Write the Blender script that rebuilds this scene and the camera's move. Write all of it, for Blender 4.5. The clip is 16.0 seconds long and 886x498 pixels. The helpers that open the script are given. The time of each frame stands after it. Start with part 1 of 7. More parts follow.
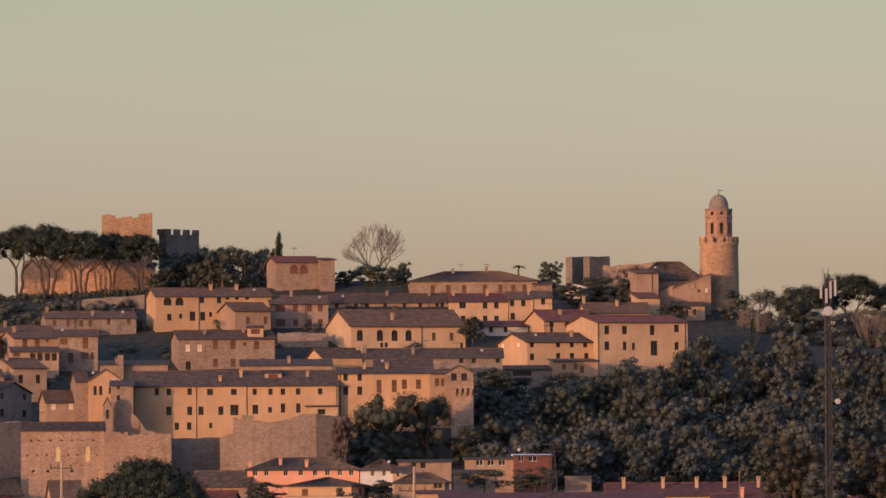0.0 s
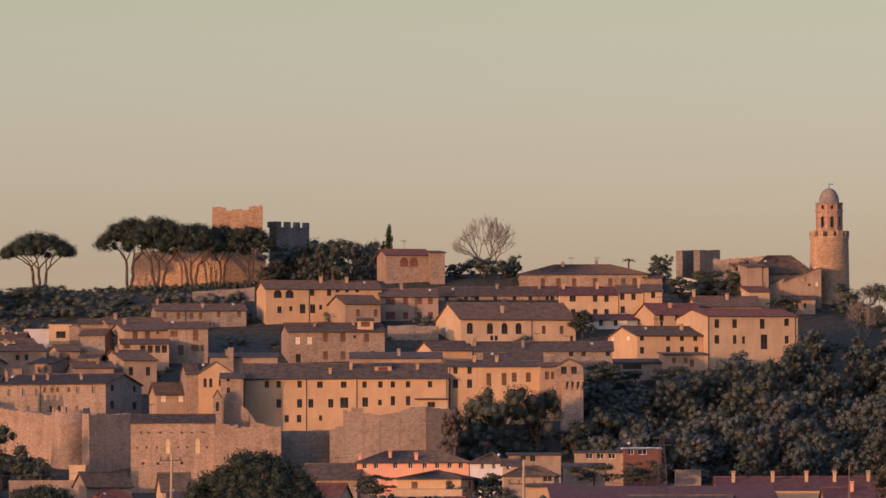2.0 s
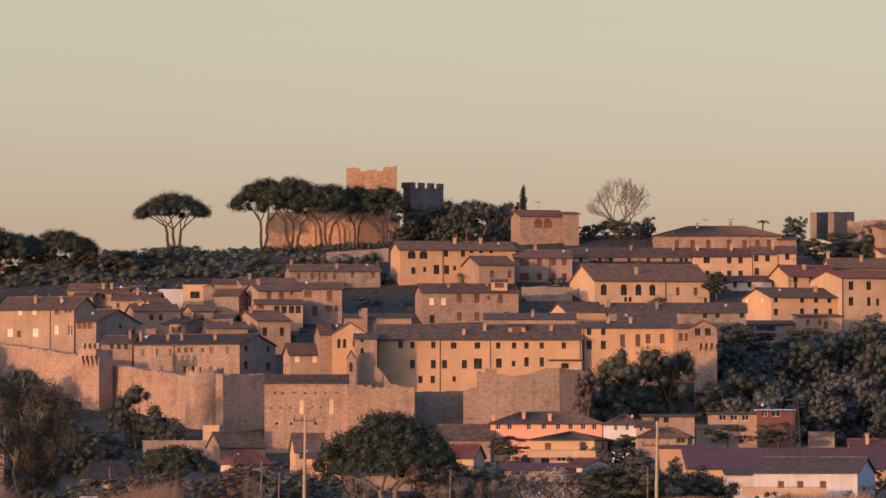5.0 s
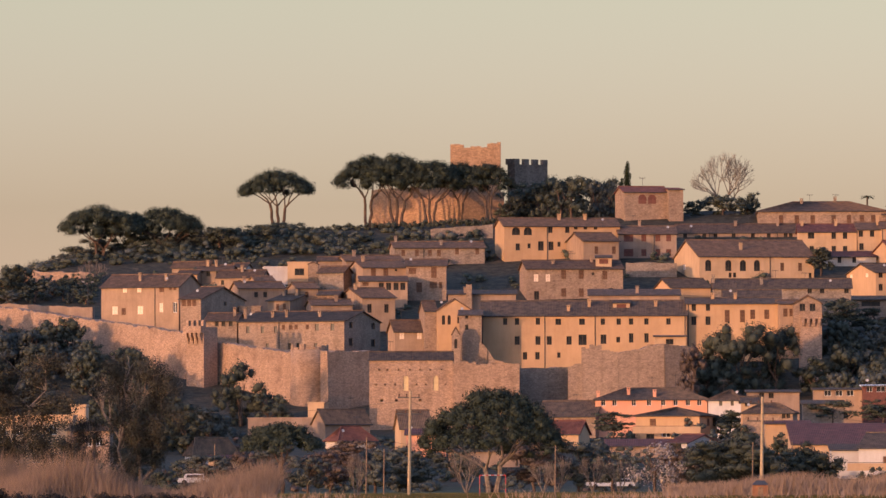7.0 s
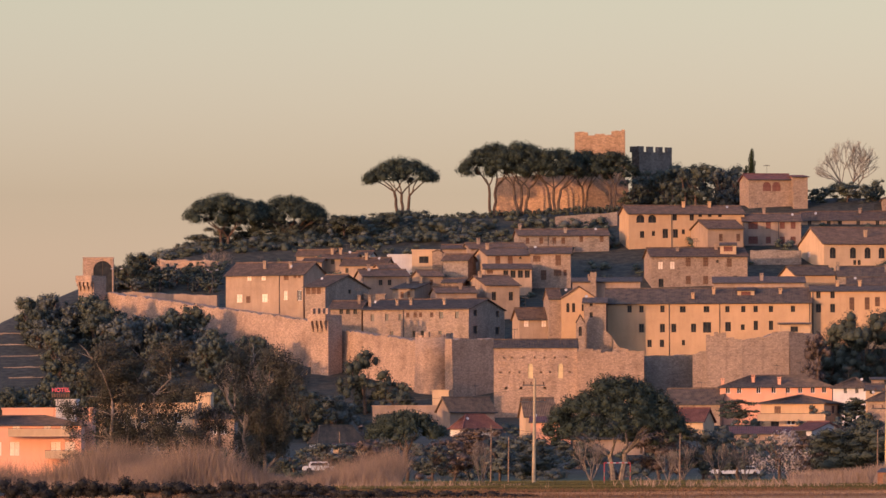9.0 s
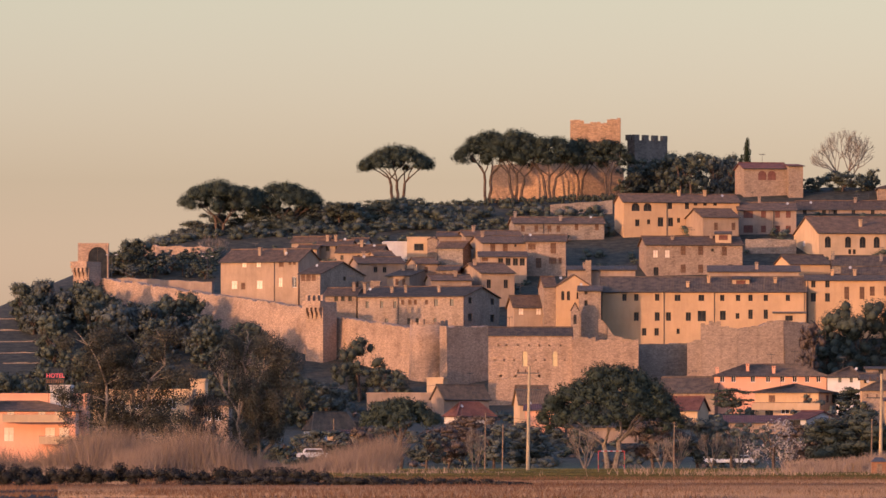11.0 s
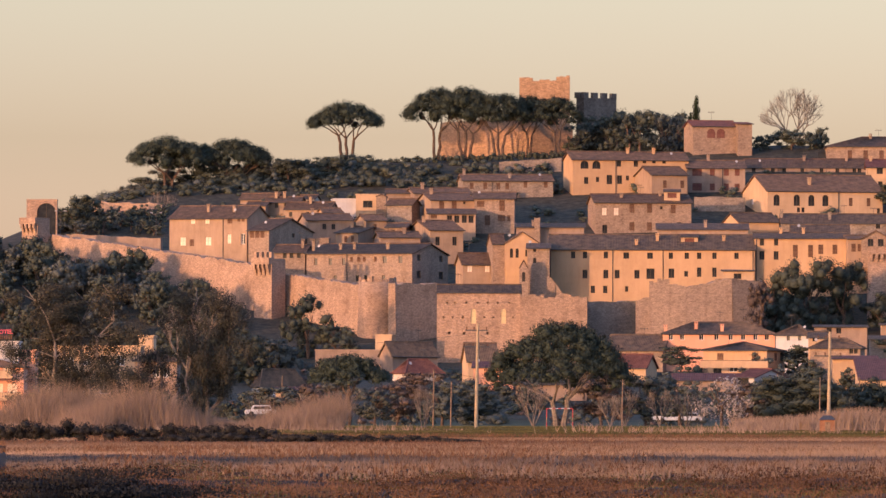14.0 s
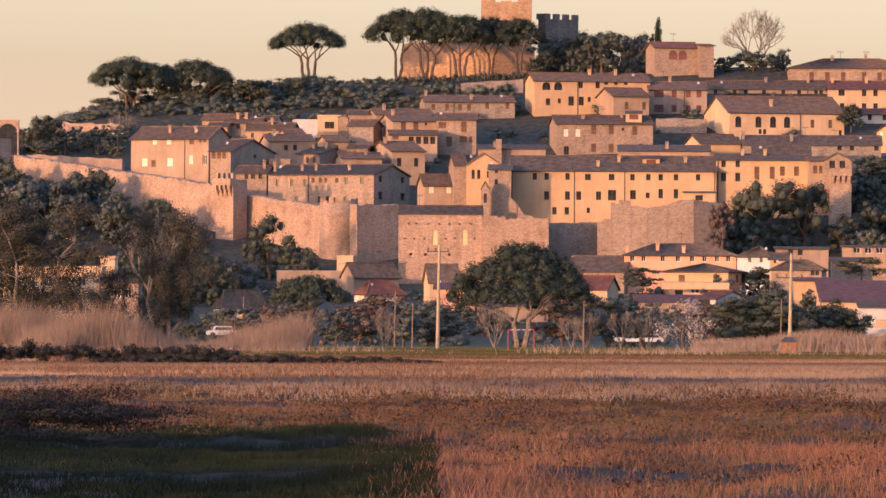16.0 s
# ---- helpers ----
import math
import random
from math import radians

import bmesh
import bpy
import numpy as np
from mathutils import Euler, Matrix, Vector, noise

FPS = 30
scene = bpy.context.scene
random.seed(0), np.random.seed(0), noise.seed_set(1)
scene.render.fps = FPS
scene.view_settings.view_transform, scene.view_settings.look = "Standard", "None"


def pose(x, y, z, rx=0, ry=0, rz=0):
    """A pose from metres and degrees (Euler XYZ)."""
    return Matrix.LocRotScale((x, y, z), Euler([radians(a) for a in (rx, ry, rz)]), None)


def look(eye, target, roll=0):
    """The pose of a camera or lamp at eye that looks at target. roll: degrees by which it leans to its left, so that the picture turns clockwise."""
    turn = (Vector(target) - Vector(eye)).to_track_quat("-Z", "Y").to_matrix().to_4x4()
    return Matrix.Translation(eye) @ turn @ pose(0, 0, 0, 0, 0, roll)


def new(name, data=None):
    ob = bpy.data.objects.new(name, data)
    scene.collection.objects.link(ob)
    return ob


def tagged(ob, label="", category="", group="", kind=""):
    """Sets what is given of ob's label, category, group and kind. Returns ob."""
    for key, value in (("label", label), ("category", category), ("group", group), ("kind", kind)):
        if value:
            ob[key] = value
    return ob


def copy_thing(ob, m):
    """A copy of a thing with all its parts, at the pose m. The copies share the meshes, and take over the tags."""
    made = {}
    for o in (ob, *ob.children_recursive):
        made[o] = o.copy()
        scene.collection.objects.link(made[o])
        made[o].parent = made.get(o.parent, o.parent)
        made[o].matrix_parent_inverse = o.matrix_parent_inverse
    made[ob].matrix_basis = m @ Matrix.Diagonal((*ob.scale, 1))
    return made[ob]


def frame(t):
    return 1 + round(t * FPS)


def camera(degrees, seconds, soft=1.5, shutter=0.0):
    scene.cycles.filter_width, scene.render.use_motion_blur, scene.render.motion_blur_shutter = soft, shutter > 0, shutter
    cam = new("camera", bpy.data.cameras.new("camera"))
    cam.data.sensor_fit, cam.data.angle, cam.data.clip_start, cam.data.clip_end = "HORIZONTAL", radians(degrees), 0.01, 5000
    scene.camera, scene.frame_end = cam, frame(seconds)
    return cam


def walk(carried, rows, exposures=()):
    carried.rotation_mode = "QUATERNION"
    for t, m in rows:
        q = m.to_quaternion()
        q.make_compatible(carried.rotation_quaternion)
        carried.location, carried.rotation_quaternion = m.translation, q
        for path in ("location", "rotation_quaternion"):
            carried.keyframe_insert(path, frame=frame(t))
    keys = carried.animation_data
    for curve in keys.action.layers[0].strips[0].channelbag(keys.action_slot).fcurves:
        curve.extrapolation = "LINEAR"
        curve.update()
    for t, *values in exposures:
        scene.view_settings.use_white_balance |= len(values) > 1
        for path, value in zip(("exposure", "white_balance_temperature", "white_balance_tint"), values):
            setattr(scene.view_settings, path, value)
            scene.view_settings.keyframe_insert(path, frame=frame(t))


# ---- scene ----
# A long lens on a fixed stand, 2.2 m over the marsh, that pans and tilts.
EYE = 2.2
cam = camera(6.578, 16.0, soft=1.5)
AIM = [  # seconds, pan, tilt, roll in degrees
    (0.0, -1.8429, 2.2030, -0.38),
    (0.5, -1.5860, 2.1950, -0.31),
    (1.0, -1.3755, 2.1882, -0.27),
    (1.5, -1.1999, 2.1717, -0.29),
    (2.0, -1.0231, 2.1556, -0.21),
    (2.5, -0.8501, 2.1181, -0.09),
    (3.0, -0.6924, 2.0767, -0.03),
    (3.5, -0.5356, 2.0304, 0.03),
    (4.0, -0.3600, 1.9757, -0.01),
    (4.2, -0.2886, 1.9534, 0.00),
    (4.8, -0.0915, 1.8898, -0.02),
    (5.4, 0.1097, 1.8251, -0.06),
    (6.0, 0.3280, 1.7665, -0.11),
    (6.5, 0.5326, 1.7275, -0.12),
    (7.0, 0.7501, 1.6945, -0.19),
    (7.5, 0.9666, 1.6713, -0.39),
    (8.0, 1.2266, 1.6468, -0.22),
    (8.5, 1.4450, 1.6286, -0.28),
    (9.0, 1.6750, 1.6068, -0.23),
    (9.2, 1.7592, 1.5983, -0.27),
    (9.7, 1.8795, 1.5768, -0.23),
    (10.25, 1.8310, 1.5523, -0.12),
    (10.8, 1.6883, 1.5249, -0.01),
    (11.3, 1.5593, 1.4957, 0.03),
    (11.5, 1.5025, 1.4836, -0.02),
    (12.0, 1.4153, 1.4511, 0.01),
    (12.5, 1.3268, 1.4064, 0.01),
    (13.0, 1.3417, 1.3443, 0.14),
    (13.5, 1.3063, 1.2751, 0.11),
    (14.0, 1.2574, 1.1957, 0.17),
    (14.5, 1.1967, 1.1192, 0.06),
    (15.0, 1.1217, 1.0171, 0.15),
    (15.5, 1.0441, 0.9133, 0.18),
    (15.9, 0.9869, 0.8294, 0.18),
    (16.0, 0.9697, 0.6110, 0.25),
]
walk(cam, [(t, pose(0, 0, EYE, 90 + tilt, 0, pan) @ pose(0, 0, 0, 0, 0, roll)) for t, pan, tilt, roll in AIM],
     exposures=[(0.0, -0.08), (3.5, 0.1), (7.0, 0.28), (12.5, 0.48), (14.5, 0.57), (15.5, 0.67), (16.0, 0.80)])

# ---------------------------------------------------------------- daylight: a low sun behind the camera, to its left
SUN_SIDE, SUN_HEIGHT = 43.0, 4.5
to_sun = Vector((-math.sin(radians(SUN_SIDE)), -math.cos(radians(SUN_SIDE)), math.tan(radians(SUN_HEIGHT)))).normalized()
sun = new("sun", bpy.data.lights.new("sun", "SUN"))
sun.data.energy, sun.data.angle, sun.data.color = 3.45, radians(0.7), (1.0, 0.545, 0.335)
sun.matrix_basis = look((0, 0, 300), Vector((0, 0, 300)) - to_sun)
world = bpy.data.worlds.new("evening_sky")
scene.world = world
world.use_nodes = True
wn = world.node_tree
sky = wn.nodes.new("ShaderNodeTexSky")
sky.sky_type, sky.sun_disc = "NISHITA", False
sky.sun_elevation, sky.sun_rotation = radians(SUN_HEIGHT), radians(180 + SUN_SIDE)
sky.air_density, sky.dust_density, sky.ozone_density = 1.0, 2.0, 1.0
# evening haze: a warm, rosy veil that thins with height
way = wn.nodes.new("ShaderNodeTexCoord")
split = wn.nodes.new("ShaderNodeSeparateXYZ")
veil = wn.nodes.new("ShaderNodeValToRGB")
veil.color_ramp.elements[0].position, veil.color_ramp.elements[0].color = 0.0, (4.5, 4.35, 10.6, 1)
veil.color_ramp.elements[1].position, veil.color_ramp.elements[1].color = 0.5, (3.9, 4.5, 7.3, 1)
for at, tone in ((0.02, (3.8, 3.85, 9.8, 1)), (0.034, (2.5, 2.52, 5.6, 1)), (0.072, (1.95, 1.98, 2.85, 1)), (0.13, (2.0, 2.15, 3.4, 1))):
    e = veil.color_ramp.elements.new(at)
    e.color = tone
tint = wn.nodes.new("ShaderNodeMix")
tint.data_type, tint.blend_type = "RGBA", "MULTIPLY"
tint.inputs["Factor"].default_value = 1.0
wn.links.new(way.outputs["Generated"], split.inputs[0])
wn.links.new(split.outputs["Z"], veil.inputs[0])
wn.links.new(sky.outputs[0], tint.inputs["A"])
wn.links.new(veil.outputs[0], tint.inputs["B"])
wn.links.new(tint.outputs["Result"], wn.nodes["Background"].inputs["Color"])
wn.nodes["Background"].inputs["Strength"].default_value = 0.12

# ---------------------------------------------------------------- materials
def nodes_of(name, rough=0.85):
    m = bpy.data.materials.new(name)
    m.use_nodes = True
    nt = m.node_tree
    b = nt.nodes["Principled BSDF"]
    b.inputs["Roughness"].default_value = rough
    b.inputs["Specular IOR Level"].default_value = 0.06
    return m, nt, b


def ramp(nt, fac, stops):
    r = nt.nodes.new("ShaderNodeValToRGB")
    while len(r.color_ramp.elements) < len(stops):
        r.color_ramp.elements.new(0.5)
    for e, (p, c) in zip(r.color_ramp.elements, stops):
        e.position, e.color = p, (*c, 1)
    nt.links.new(fac, r.inputs[0])
    return r.outputs[0]


def noise_of(nt, coord, scale, detail=4, rough=0.6, stretch=(1, 1, 1)):
    mp = nt.nodes.new("ShaderNodeMapping")
    mp.inputs["Scale"].default_value = stretch
    n = nt.nodes.new("ShaderNodeTexNoise")
    n.inputs["Scale"].default_value, n.inputs["Detail"].default_value, n.inputs["Roughness"].default_value = scale, detail, rough
    nt.links.new(coord, mp.inputs["Vector"])
    nt.links.new(mp.outputs[0], n.inputs["Vector"])
    return n.outputs["Fac"]


def blend(nt, kind, fac, a, b):
    x = nt.nodes.new("ShaderNodeMix")
    x.data_type, x.blend_type = "RGBA", kind
    for sock, v in ((x.inputs["Factor"], fac), (x.inputs["A"], a), (x.inputs["B"], b)):
        if isinstance(v, (int, float)):
            sock.default_value = v
        elif isinstance(v, tuple):
            sock.default_value = (*v, 1)
        else:
            nt.links.new(v, sock)
    return x.outputs["Result"]


def bump(nt, b, height, strength, distance):
    n = nt.nodes.new("ShaderNodeBump")
    n.inputs["Strength"].default_value, n.inputs["Distance"].default_value = strength, distance
    nt.links.new(height, n.inputs["Height"])
    nt.links.new(n.outputs[0], b.inputs["Normal"])


def coords(nt, kind="Object"):
    return nt.nodes.new("ShaderNodeTexCoord").outputs[kind]


def vary(nt, col, amount):
    """A little lighter or darker from object to object."""
    i = nt.nodes.new("ShaderNodeObjectInfo")
    m = nt.nodes.new("ShaderNodeMapRange")
    m.inputs["To Min"].default_value, m.inputs["To Max"].default_value = 1 - amount, 1 + amount
    nt.links.new(i.outputs["Random"], m.inputs["Value"])
    h = nt.nodes.new("ShaderNodeHueSaturation")
    nt.links.new(m.outputs[0], h.inputs["Value"])
    nt.links.new(col, h.inputs["Color"])
    return h.outputs[0]


def dim(c, f):
    return tuple(min(1, v * f) for v in c)


def plaster(name, c, worn=0.5):
    m, nt, b = nodes_of(name, 0.9)
    co = coords(nt)
    big = noise_of(nt, co, 0.18, 5, 0.65)
    col = ramp(nt, big, [(0.3, dim(c, 1 - 0.3 * worn)), (0.55, c), (0.8, dim(c, 1 + 0.12 * worn))])
    streak = noise_of(nt, co, 1.4, 4, 0.6, (1, 1, 0.16))
    col = blend(nt, "MULTIPLY", 0.3 * worn, col, ramp(nt, streak, [(0.3, (0.55, 0.5, 0.46)), (0.6, (1, 1, 1))]))
    grain = noise_of(nt, co, 5, 3)
    col = blend(nt, "MULTIPLY", 0.4 * worn, col, ramp(nt, grain, [(0.3, (0.7, 0.68, 0.66)), (0.7, (1, 1, 1))]))
    nt.links.new(vary(nt, col, 0.06), b.inputs["Base Color"])
    bump(nt, b, grain, 0.5, 0.03)
    return m


def stone(name, c, size=2.2, rough=0.95):
    """Rubble masonry: stones about half a metre across, with darker joints and stains."""
    m, nt, b = nodes_of(name, rough)
    co = coords(nt)
    mp = nt.nodes.new("ShaderNodeMapping")
    mp.inputs["Scale"].default_value = (1, 1, 1.8)
    nt.links.new(co, mp.inputs["Vector"])
    v = nt.nodes.new("ShaderNodeTexVoronoi")
    v.inputs["Scale"].default_value = size
    nt.links.new(mp.outputs[0], v.inputs["Vector"])
    tone = nt.nodes.new("ShaderNodeSeparateColor")
    nt.links.new(v.outputs["Color"], tone.inputs[0])
    col = ramp(nt, tone.outputs[0], [(0.0, dim(c, 0.76)), (0.5, c), (1.0, dim(c, 1.2))])
    e = nt.nodes.new("ShaderNodeTexVoronoi")
    e.feature = "DISTANCE_TO_EDGE"
    e.inputs["Scale"].default_value = size
    nt.links.new(mp.outputs[0], e.inputs["Vector"])
    joint = ramp(nt, e.outputs["Distance"], [(0.0, (0.72, 0.70, 0.68)), (0.1, (1, 1, 1))])
    col = blend(nt, "MULTIPLY", 0.8, col, joint)
    big = noise_of(nt, co, 0.12, 6, 0.7)
    col = blend(nt, "MULTIPLY", 0.6, col, ramp(nt, big, [(0.32, (0.5, 0.46, 0.43)), (0.5, (0.95, 0.93, 0.9)), (0.72, (1.12, 1.08, 1.02))]))
    streak = noise_of(nt, co, 0.7, 4, 0.6, (1, 1, 0.2))
    col = blend(nt, "MULTIPLY", 0.32, col, ramp(nt, streak, [(0.33, (0.5, 0.48, 0.46)), (0.58, (1, 1, 1))]))
    nt.links.new(vary(nt, col, 0.07), b.inputs["Base Color"])
    bump(nt, b, joint, 0.6, 0.04)
    return m


def speckled(name, a, c, scale=1.0, rough=0.85, low=0.35, high=0.65, amount=0.06, relief=0.04, fine=6.0):
    m, nt, b = nodes_of(name, rough)
    co = coords(nt)
    n = noise_of(nt, co, scale, 5, 0.65)
    col = ramp(nt, n, [(low, a), (high, c)])
    g = noise_of(nt, co, scale * fine, 3)
    col = blend(nt, "MULTIPLY", 0.6, col, ramp(nt, g, [(0.3, (0.6, 0.6, 0.6)), (0.7, (1.1, 1.1, 1.1))]))
    nt.links.new(vary(nt, col, amount), b.inputs["Base Color"])
    bump(nt, b, g, 0.5, relief)
    return m


def foliage(name, a, c, lump=0.35, spread=0.12, deep=0.72):
    """Leaves that differ island by island, with patches of lighter and darker growth."""
    m, nt, b = nodes_of(name, 0.75)
    geo = nt.nodes.new("ShaderNodeNewGeometry")
    col = ramp(nt, geo.outputs["Random Per Island"], [(0.0, a), (1.0, c)])
    n = noise_of(nt, coords(nt), lump, 3)
    col = blend(nt, "MULTIPLY", 0.7, col, ramp(nt, n, [(0.35, (deep, deep * 1.03, deep)), (0.65, (1.12, 1.1, 1.05))]))
    nt.links.new(vary(nt, col, spread), b.inputs["Base Color"])
    b.inputs["Specular IOR Level"].default_value = 0.05
    return m


def plain(name, c, rough=0.6, metal=0.0):
    return speckled(name, dim(c, 0.85), c, 1.5, rough, relief=0.005) if not metal else metal_of(name, c, rough)


def metal_of(name, c, rough):
    m, nt, b = nodes_of(name, rough)
    b.inputs["Metallic"].default_value = 1.0
    n = noise_of(nt, coords(nt), 3, 4)
    nt.links.new(ramp(nt, n, [(0.3, dim(c, 0.7)), (0.7, c)]), b.inputs["Base Color"])
    return m


def glass_of(name):
    m, nt, b = nodes_of(name, 0.3)
    n = noise_of(nt, coords(nt), 0.7, 2)
    nt.links.new(ramp(nt, n, [(0.3, (0.012, 0.012, 0.014)), (0.7, (0.035, 0.033, 0.03))]), b.inputs["Base Color"])
    b.inputs["Specular IOR Level"].default_value = 0.12
    return m


YELLOW = plaster("ochre_plaster", (0.46, 0.28, 0.15), 0.6)
CREAM = plaster("cream_plaster", (0.47, 0.305, 0.175), 0.75)
PINK = plaster("pink_plaster", (0.64, 0.30, 0.18), 0.4)
PALE = plaster("pale_plaster", (0.58, 0.475, 0.365), 1.0)
WHITE = plaster("white_plaster", (0.47, 0.42, 0.375), 0.7)
OCHRE = plaster("worn_ochre_plaster", (0.34, 0.225, 0.145), 1.0)
BUFF = plaster("weathered_buff_plaster", (0.30, 0.205, 0.145), 1.2)
STONE = stone("rubble_stone", (0.285, 0.196, 0.137), 3.0)
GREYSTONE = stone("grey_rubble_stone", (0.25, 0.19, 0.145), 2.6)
WALLSTONE = stone("town_wall_stone", (0.34, 0.222, 0.150), 3.0)
CASTLE = stone("castle_stone", (0.37, 0.225, 0.13), 2.4)
# Darker copy of the castle stone, with shade put into its colour.
SHADESTONE = stone("castle_stone_darkened_for_shade", (0.20, 0.152, 0.115), 2.2)
BRICK = stone("tower_brick", (0.37, 0.215, 0.14), 3.2)
TILE = speckled("terracotta_roof_tiles", (0.085, 0.054, 0.036), (0.17, 0.10, 0.062), 0.9, 0.9, amount=0.14)
REDTILE = speckled("red_roof_tiles", (0.105, 0.046, 0.036), (0.175, 0.074, 0.054), 0.8, 0.9, amount=0.10)
OLDTILE = speckled("old_brown_roof_tiles", (0.068, 0.049, 0.036), (0.145, 0.095, 0.062), 0.9, 0.9, amount=0.14)
GLASS = glass_of("window_glass")
FRAME = plain("dark_window_frame", (0.10, 0.075, 0.05), 0.6)
WHITEFRAME = plain("white_window_frame", (0.70, 0.67, 0.62), 0.6)
SHUTTER = speckled("brown_louvred_shutter", (0.10, 0.055, 0.035), (0.17, 0.09, 0.055), 2.0, 0.7)
PALESHUTTER = speckled("pale_closed_shutter", (0.66, 0.50, 0.36), (0.80, 0.62, 0.45), 2.0, 0.8)
REDBLIND = speckled("red_brown_blind", (0.13, 0.055, 0.042), (0.18, 0.075, 0.055), 2.0, 0.8)
PINELEAF = foliage("pine_needles", (0.034, 0.040, 0.029), (0.044, 0.051, 0.035), 0.35, 0.1, 0.85)
OAKLEAF = foliage("holm_oak_leaves", (0.050, 0.055, 0.042), (0.066, 0.070, 0.052), 0.3, 0.14, 0.8)
OLIVELEAF = foliage("grey_green_leaves", (0.064, 0.068, 0.06), (0.08, 0.084, 0.072), 0.3, 0.14, 0.8)
EUCLEAF = foliage("eucalyptus_leaves", (0.048, 0.045, 0.034), (0.074, 0.064, 0.046), 0.35, 0.12, 0.85)
# Green set very dark so the colour itself carries the marsh edge's shade.
SHADESWARD = foliage("green_sward_darkened_for_shade", (0.010, 0.013, 0.007), (0.022, 0.025, 0.012), 0.3)
BRAMBLE = foliage("dark_bramble", (0.026, 0.024, 0.022), (0.036, 0.032, 0.028), 0.3)
CYPLEAF = foliage("cypress_leaves", (0.014, 0.020, 0.010), (0.035, 0.042, 0.018))
BROWNLEAF = foliage("dry_brown_twigs", (0.070, 0.050, 0.042), (0.13, 0.092, 0.074))
BLOSSOM = foliage("white_blossom", (0.20, 0.16, 0.14), (0.40, 0.33, 0.29))
BARK = speckled("pine_bark", (0.055, 0.038, 0.030), (0.14, 0.09, 0.062), 2.0)
PALEBARK = speckled("pale_bark", (0.11, 0.085, 0.066), (0.23, 0.175, 0.13), 2.0)
REED = foliage("dry_reeds", (0.17, 0.115, 0.083), (0.25, 0.165, 0.115), 0.05)
TUSSOCK = foliage("russet_tussock_grass", (0.100, 0.054, 0.033), (0.165, 0.086, 0.050), 0.22, 0.12, 0.5)
# Brighter than the russet grass: rust-coloured, with sunshine put into the colour.
RUST = foliage("rust_sedge_sun_in_colour", (0.2, 0.082, 0.048), (0.3, 0.135, 0.076), 0.3, 0.12, 0.55)
HEATH = foliage("brown_heath", (0.108, 0.053, 0.027), (0.150, 0.074, 0.037), 0.12, 0.12, 0.4)
GREENGRASS = foliage("green_marsh_grass", (0.055, 0.048, 0.020), (0.090, 0.074, 0.030), 0.12)
# Pale panel colour standing for the sunlit inner wall seen through openings.
LITFILL = plain("pale_fill_for_lit_opening", (0.60, 0.43, 0.22), 0.8)
CONCRETE = speckled("pole_concrete", (0.32, 0.225, 0.13), (0.42, 0.295, 0.17), 1.2)
STEEL = plain("dark_painted_steel", (0.075, 0.068, 0.062), 0.55)
RUSTY = speckled("rusty_metal_shed", (0.22, 0.10, 0.055), (0.32, 0.15, 0.08), 1.5)
REDPAINT = plain("red_paint", (0.34, 0.06, 0.055), 0.5)
SIGNRED = plain("red_sign_paint", (0.60, 0.10, 0.11), 0.5)
DISH = plain("white_dish_enamel", (0.40, 0.37, 0.34), 0.5)
WOOD = speckled("weathered_wood", (0.14, 0.09, 0.06), (0.28, 0.18, 0.11), 2.5)
CARWHITE = plain("white_car_paint", (0.48, 0.46, 0.44), 0.3)
RUBBER = plain("tyre_rubber", (0.03, 0.03, 0.03), 0.9)


def ground_material():
    """Green field, dry marsh and dark hillside soil, by where on the land they lie."""
    m, nt, b = nodes_of("marsh_and_hill_soil", 0.95)
    co = coords(nt)
    n1 = noise_of(nt, co, 0.03, 6, 0.65, (1, 0.25, 1))
    n2 = noise_of(nt, co, 0.6, 5, 0.7)
    dry = ramp(nt, n1, [(0.34, (0.020, 0.013, 0.009)), (0.5, (0.038, 0.022, 0.014)), (0.66, (0.070, 0.042, 0.027))])
    field = ramp(nt, n2, [(0.3, (0.050, 0.055, 0.020)), (0.7, (0.10, 0.095, 0.040))])
    hill = ramp(nt, n2, [(0.3, (0.035, 0.032, 0.022)), (0.7, (0.085, 0.068, 0.045))])
    sep = nt.nodes.new("ShaderNodeSeparateXYZ")
    nt.links.new(co, sep.inputs[0])

    def step(a, c):
        r = nt.nodes.new("ShaderNodeMapRange")
        r.inputs["From Min"].default_value, r.inputs["From Max"].default_value = a, c
        nt.links.new(sep.outputs["Y"], r.inputs["Value"])
        return r.outputs[0]
    col = blend(nt, "MIX", step(640, 700), dry, field)
    col = blend(nt, "MIX", step(1120, 1180), col, hill)
    col = blend(nt, "MULTIPLY", 0.5, col, ramp(nt, n2, [(0.3, (0.6, 0.6, 0.6)), (0.7, (1.15, 1.1, 1.05))]))
    nt.links.new(col, b.inputs["Base Color"])
    bump(nt, b, n2, 0.6, 0.15)
    return m


# ---------------------------------------------------------------- building blocks
def part(name, bm, material, parent, label="", smooth=False):
    me = bm
    if isinstance(bm, bmesh.types.BMesh):
        me = bpy.data.meshes.new(name)
        bm.to_mesh(me)
        bm.free()
    if material and not me.materials:
        me.materials.append(material)
    if smooth:
        me.shade_smooth()
    ob = new(name, me)
    ob.parent = parent
    if label:
        ob["label"] = label
    return ob


def thing(name, m, label, category, group="", kind=""):
    e = new(name)
    e.empty_display_size = 0.5
    e.matrix_basis = m
    return tagged(e, label, category, group, kind)


def quad(bm, *pts):
    return bm.faces.new([bm.verts.new(p) for p in pts])


